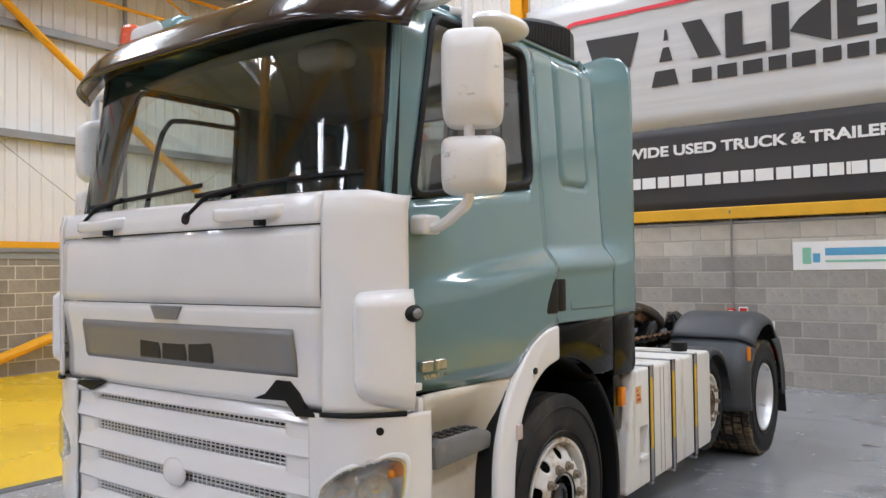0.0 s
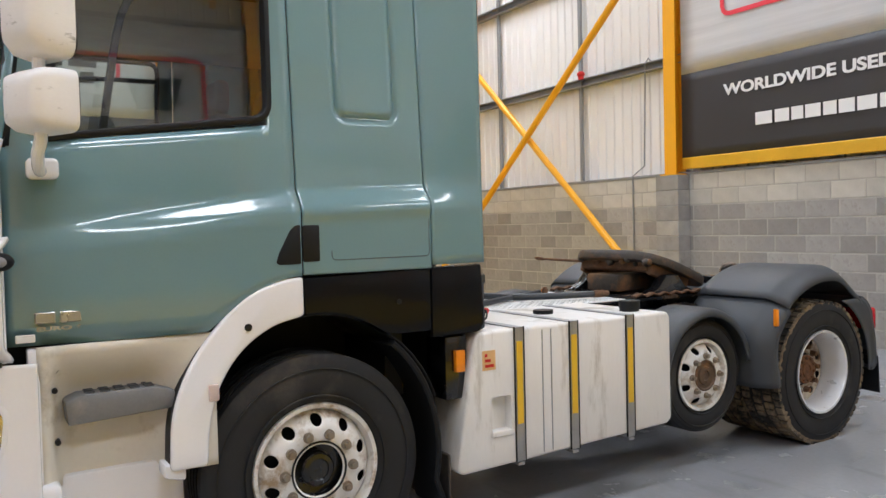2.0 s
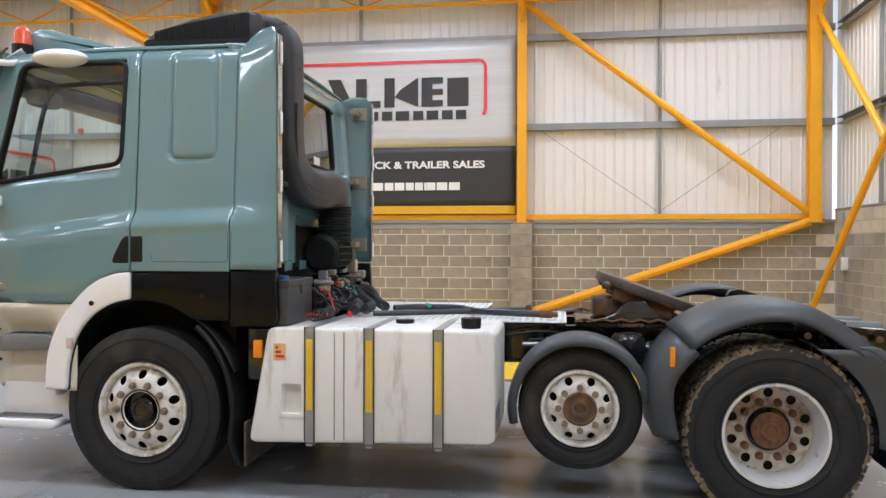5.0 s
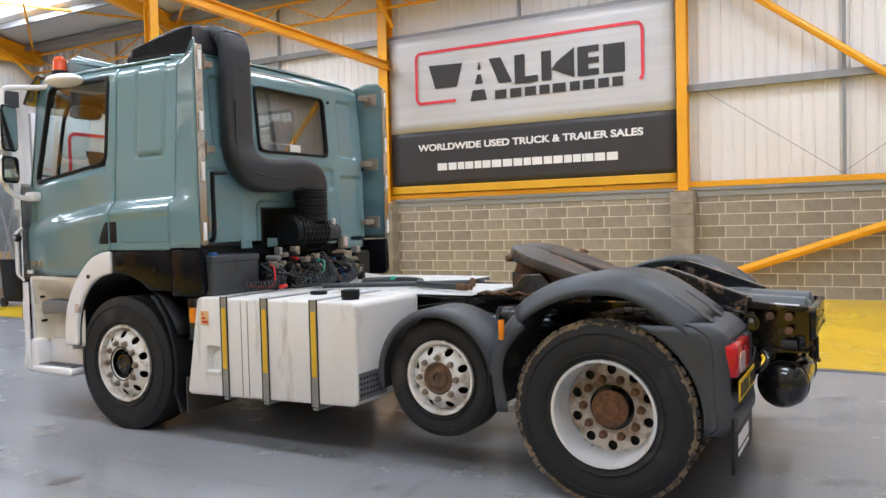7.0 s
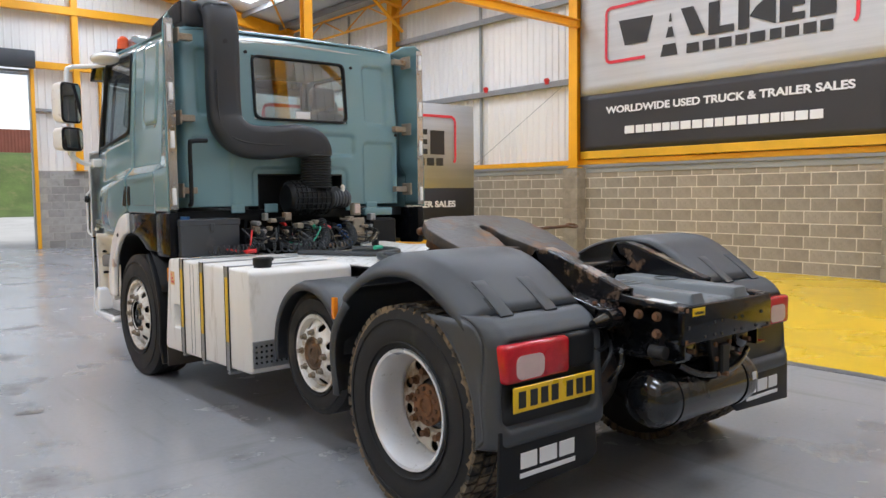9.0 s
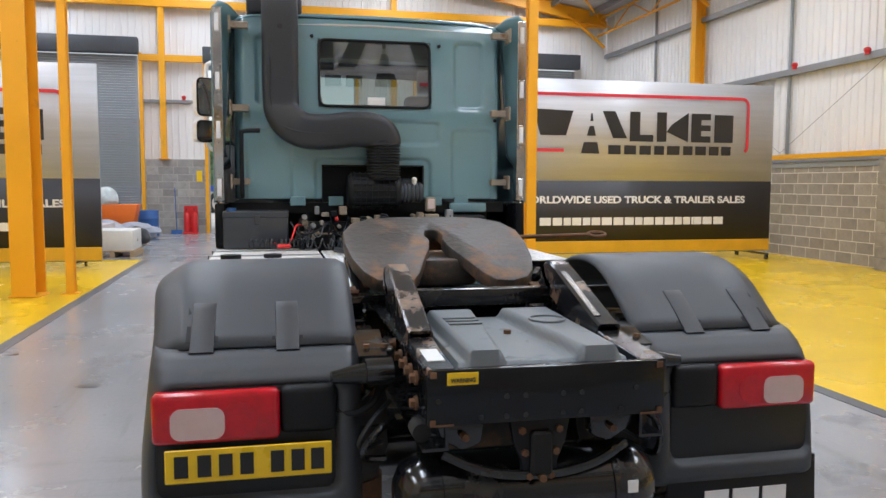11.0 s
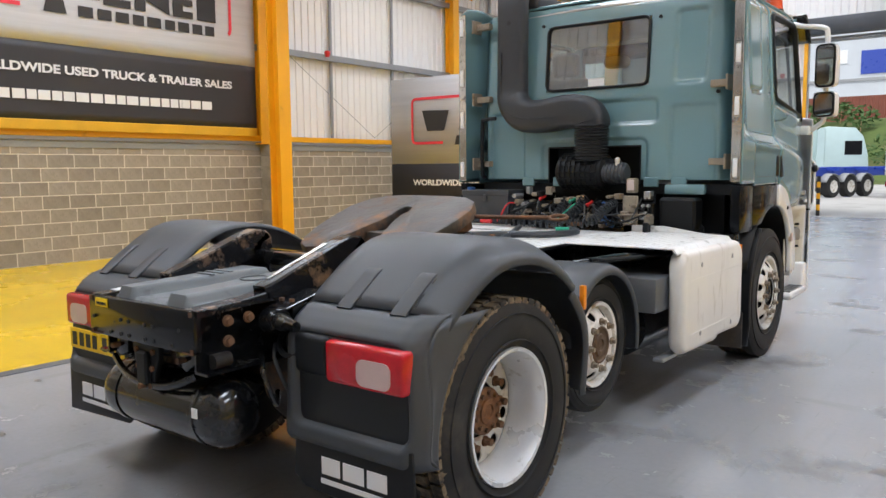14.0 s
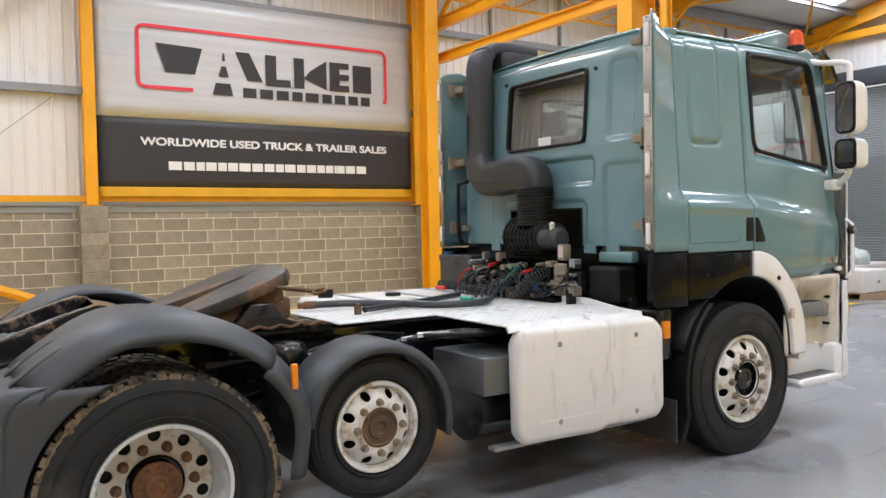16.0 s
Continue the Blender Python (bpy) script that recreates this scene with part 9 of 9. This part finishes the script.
def parked_tractor(x, y, rz):
    t = empty("parked_tractor", (x, y, 0), label="pale teal tractor unit parked in the yard", category="truck")
    t.rotation_euler = (0, 0, rz)
    bm = B()
    prism(bm, [(-1.1, 1.1), (0.95, 1.1), (1.1, 1.3), (1.05, 2.0), (0.8, 3.0), (0.4, 3.45), (-1.0, 3.55), (-1.1, 3.4)], "x", -1.22, 1.22, 0.06, 2)
    cab = part("cab", bm, PALETEAL, t)
    for sx in (-1, 1):
        bm = B()
        prism(bm, [(-1.1, 1.2), (-1.1, 3.5), (-1.45, 3.35), (-1.5, 1.2)], "x", sx * 1.2 - 0.02, sx * 1.2 + 0.02, 0.01, 1)
        part("side_deflector", bm, PALETEAL, cab)
    for s in (-1, 1):
        bm = B()
        box(bm, s * 1.222 - 0.006, s * 1.222 + 0.006, -0.1, 0.75, 2.0, 2.75, 0.004, 1)
        part("side_window", bm, BLACKG, cab)
        for yy in (0.2, -3.4):
            bm = B()
            lathe(bm, [(0.0, -0.02), (0.25, -0.02), (0.3, 0.02), (0.5, 0.02), (0.52, -0.03), (0.52, -0.3), (0.0, -0.3)], (s * 1.2, yy, 0.52), 28, "x", s)
            part("wheel", bm, RUBBER, t)
    bm = B()
    box(bm, -0.45, 0.45, -4.2, 0.9, 0.7, 1.05, 0.02, 1)
    part("chassis", bm, CHASSIS, t)
    bm = B()
    box(bm, -1.2, 1.2, 0.9, 1.2, 0.4, 1.1, 0.05, 2)
    part("bumper", bm, WHITE, t)


parked_tractor(-6.1, 41.5, -1.2)


# striped bollard beside the door outside
bo = empty("bollard", (-2.45, YN + 0.9, -0.02), label="black and yellow striped steel bollard by the doorway", category="bollard")
for i in range(7):
    bm = B()
    cyl(bm, (0, 0, i * 0.17), (0, 0, (i + 1) * 0.17), 0.055, n=16)
    part("stripe", bm, YSTEEL if i % 2 else INK, bo)

# bank with shrubs, containers and buildings across the yard
GRASS = surface("rough_grass", (0.09, 0.13, 0.035), 0.9, 0, 0.35, 0.6, 6, 0.3, dirt=(0.2, 0.18, 0.08), dirt_amount=0.4, dirt_scale=0.4)
LEAF = surface("shrub_leaf", (0.06, 0.12, 0.03), 0.7, 0, 0.3, 3, 20, 0.1)
bm = B()
random.seed(8)
grid(bm, span(-90, 70, 70), span(58, 82, 14), lambda x, y: (x, y, -0.02 + 5.4 * sstep(58, 70, y) + 0.35 * noise.noise(Vector((x * 0.3, y * 0.3, 0))) * sstep(58, 61, y) * sstep(76, 72, y)))
tagged(part("grass_bank", bm, GRASS), "rough grassy bank behind the yard", "bank", kind="structure")


def shrub(x, y, z, r):
    sh = empty("shrub", (x, y, z), label="leafy green shrub growing on the bank", category="shrub", group="shrubs on the bank")
    bm = B()
    cyl(bm, (0, 0, -0.3), (0.1, 0, r), 0.07, 0.02, n=6)
    part("stem", bm, WOOD, sh)
    bm = B()
    for i in range(170):
        d = Vector((random.gauss(0, 1), random.gauss(0, 1), random.gauss(0, 1))).normalized() * r * (0.45 + 0.6 * random.random())
        p = Vector((d.x, d.y, r * 0.8 + d.z * 0.75))
        m = Matrix.Translation(p) @ Matrix.Rotation(random.random() * 6.3, 4, d.normalized()) @ Matrix.Rotation(random.random() * 3, 4, "X")
        k = 0.16 + 0.12 * random.random()
        bm.faces.new([bm.verts.new(m @ Vector(q)) for q in ((-k, 0, 0), (0, -k * 0.5, 0.02), (k, 0, 0), (0, k * 0.5, -0.02))])
    part("crown", bm, LEAF, sh)


for i in range(30):
    x = -42 + i * 1.7 + random.random() * 1.5
    y = 61 + 8 * random.random()
    shrub(x, y, -0.1 + 5.4 * sstep(58, 70, y), 1.0 + 0.8 * random.random())
FARWALL = surface("far_cladding", (0.62, 0.66, 0.7), 0.6, 0, 0.06, 0.4, 10, 0.02)
RUSTRED = surface("container_paint", (0.24, 0.075, 0.05), 0.6, 0, 0.15, 0.8, 20, 0.05)
for i in range(8):
    x0 = -56.6 + i * 12.4
    cont = empty("container", (x0, 78, 5.37), label="rusty red shipping container on the bank", category="container", group="containers on the bank")
    bm = B()
    prof = []
    for k in range(41):
        prof += [(k * 0.3, 0.0), (k * 0.3 + 0.1, 0.0), (k * 0.3 + 0.14, 0.05), (k * 0.3 + 0.26, 0.05)]
    for (a0, d0), (a1, d1) in zip(prof, prof[1:]):
        bm.faces.new([bm.verts.new(q) for q in ((a0, d0, 0), (a1, d1, 0), (a1, d1, 2.6), (a0, d0, 2.6))])
    box(bm, 0, 12.2, 0.06, 2.4, 0.0, 2.6)
    part("shell", bm, RUSTRED, cont)
bm = B()
box(bm, -34, -9.5, 100, 112, -0.02, 19, 0.1, 1)
far = tagged(part("far_building", bm, FARWALL), "pale tall industrial building beyond the yard", "building", kind="structure")
for x0, x1, z0, z1, m in ((-15.4, -11.2, 12.2, 15.0, CARB), (-18.4, -16.9, 13.6, 15.2, WHITE)):
    bm = B()
    box(bm, x0, x1, 99.9, 100, z0, z1, 0.02, 1)
    part("wall_panel", bm, m, far)
bm = B()
box(bm, -34.1, -9.4, 99.85, 100, 11.4, 11.75, 0.02, 1)
part("wall_trim", bm, PALEGREY, far)

# ---- blocks of the walls ----
for wall, p0, d, nrm, turn, length, courses, material, pale, near, gaps in block_jobs:
    rest = B()
    rest_vs, rest_fs = [], []
    me0 = block_mesh(material)
    base_v = [v.co.copy() for v in me0.vertices]
    base_f = [tuple(f.vertices) for f in me0.polygons]
    count = 0
    for c in range(courses):
        s = 0.225 * (0.5 if c % 2 else 1.0)
        while s < length - 0.15:
            mid = Matrix.Translation(p0 + d * s + nrm * 0.0 + Vector((0, 0, c * 0.225 + 0.1125 + 0.004))) @ turn @ Matrix.Translation((0, 0.06, 0))
            s0 = s
            s += 0.45
            if s0 < 0.2 or any(g0 - 0.2 < s0 < g1 + 0.2 for g0, g1 in gaps):
                continue
            mat = pale if (pale and c >= courses - 2) else material
            if near[0] <= s0 <= near[1] and count < 300:
                ob = new("block", block_mesh(mat))
                ob.parent = wall
                ob.matrix_local = mid
                count += 1
            else:
                k = len(rest_vs)
                rest_vs += [mid @ v for v in base_v]
                rest_fs += [tuple(i + k for i in f) for f in base_f]
    rest.free()
    if rest_vs:
        me = bpy.data.meshes.new("far_blocks")
        me.from_pydata(rest_vs, [], rest_fs)
        me.shade_flat()
        me.materials.append(material)
        ob = new("far_blocks", me)
        ob.parent = wall
        tagged(ob, kind="stuff")
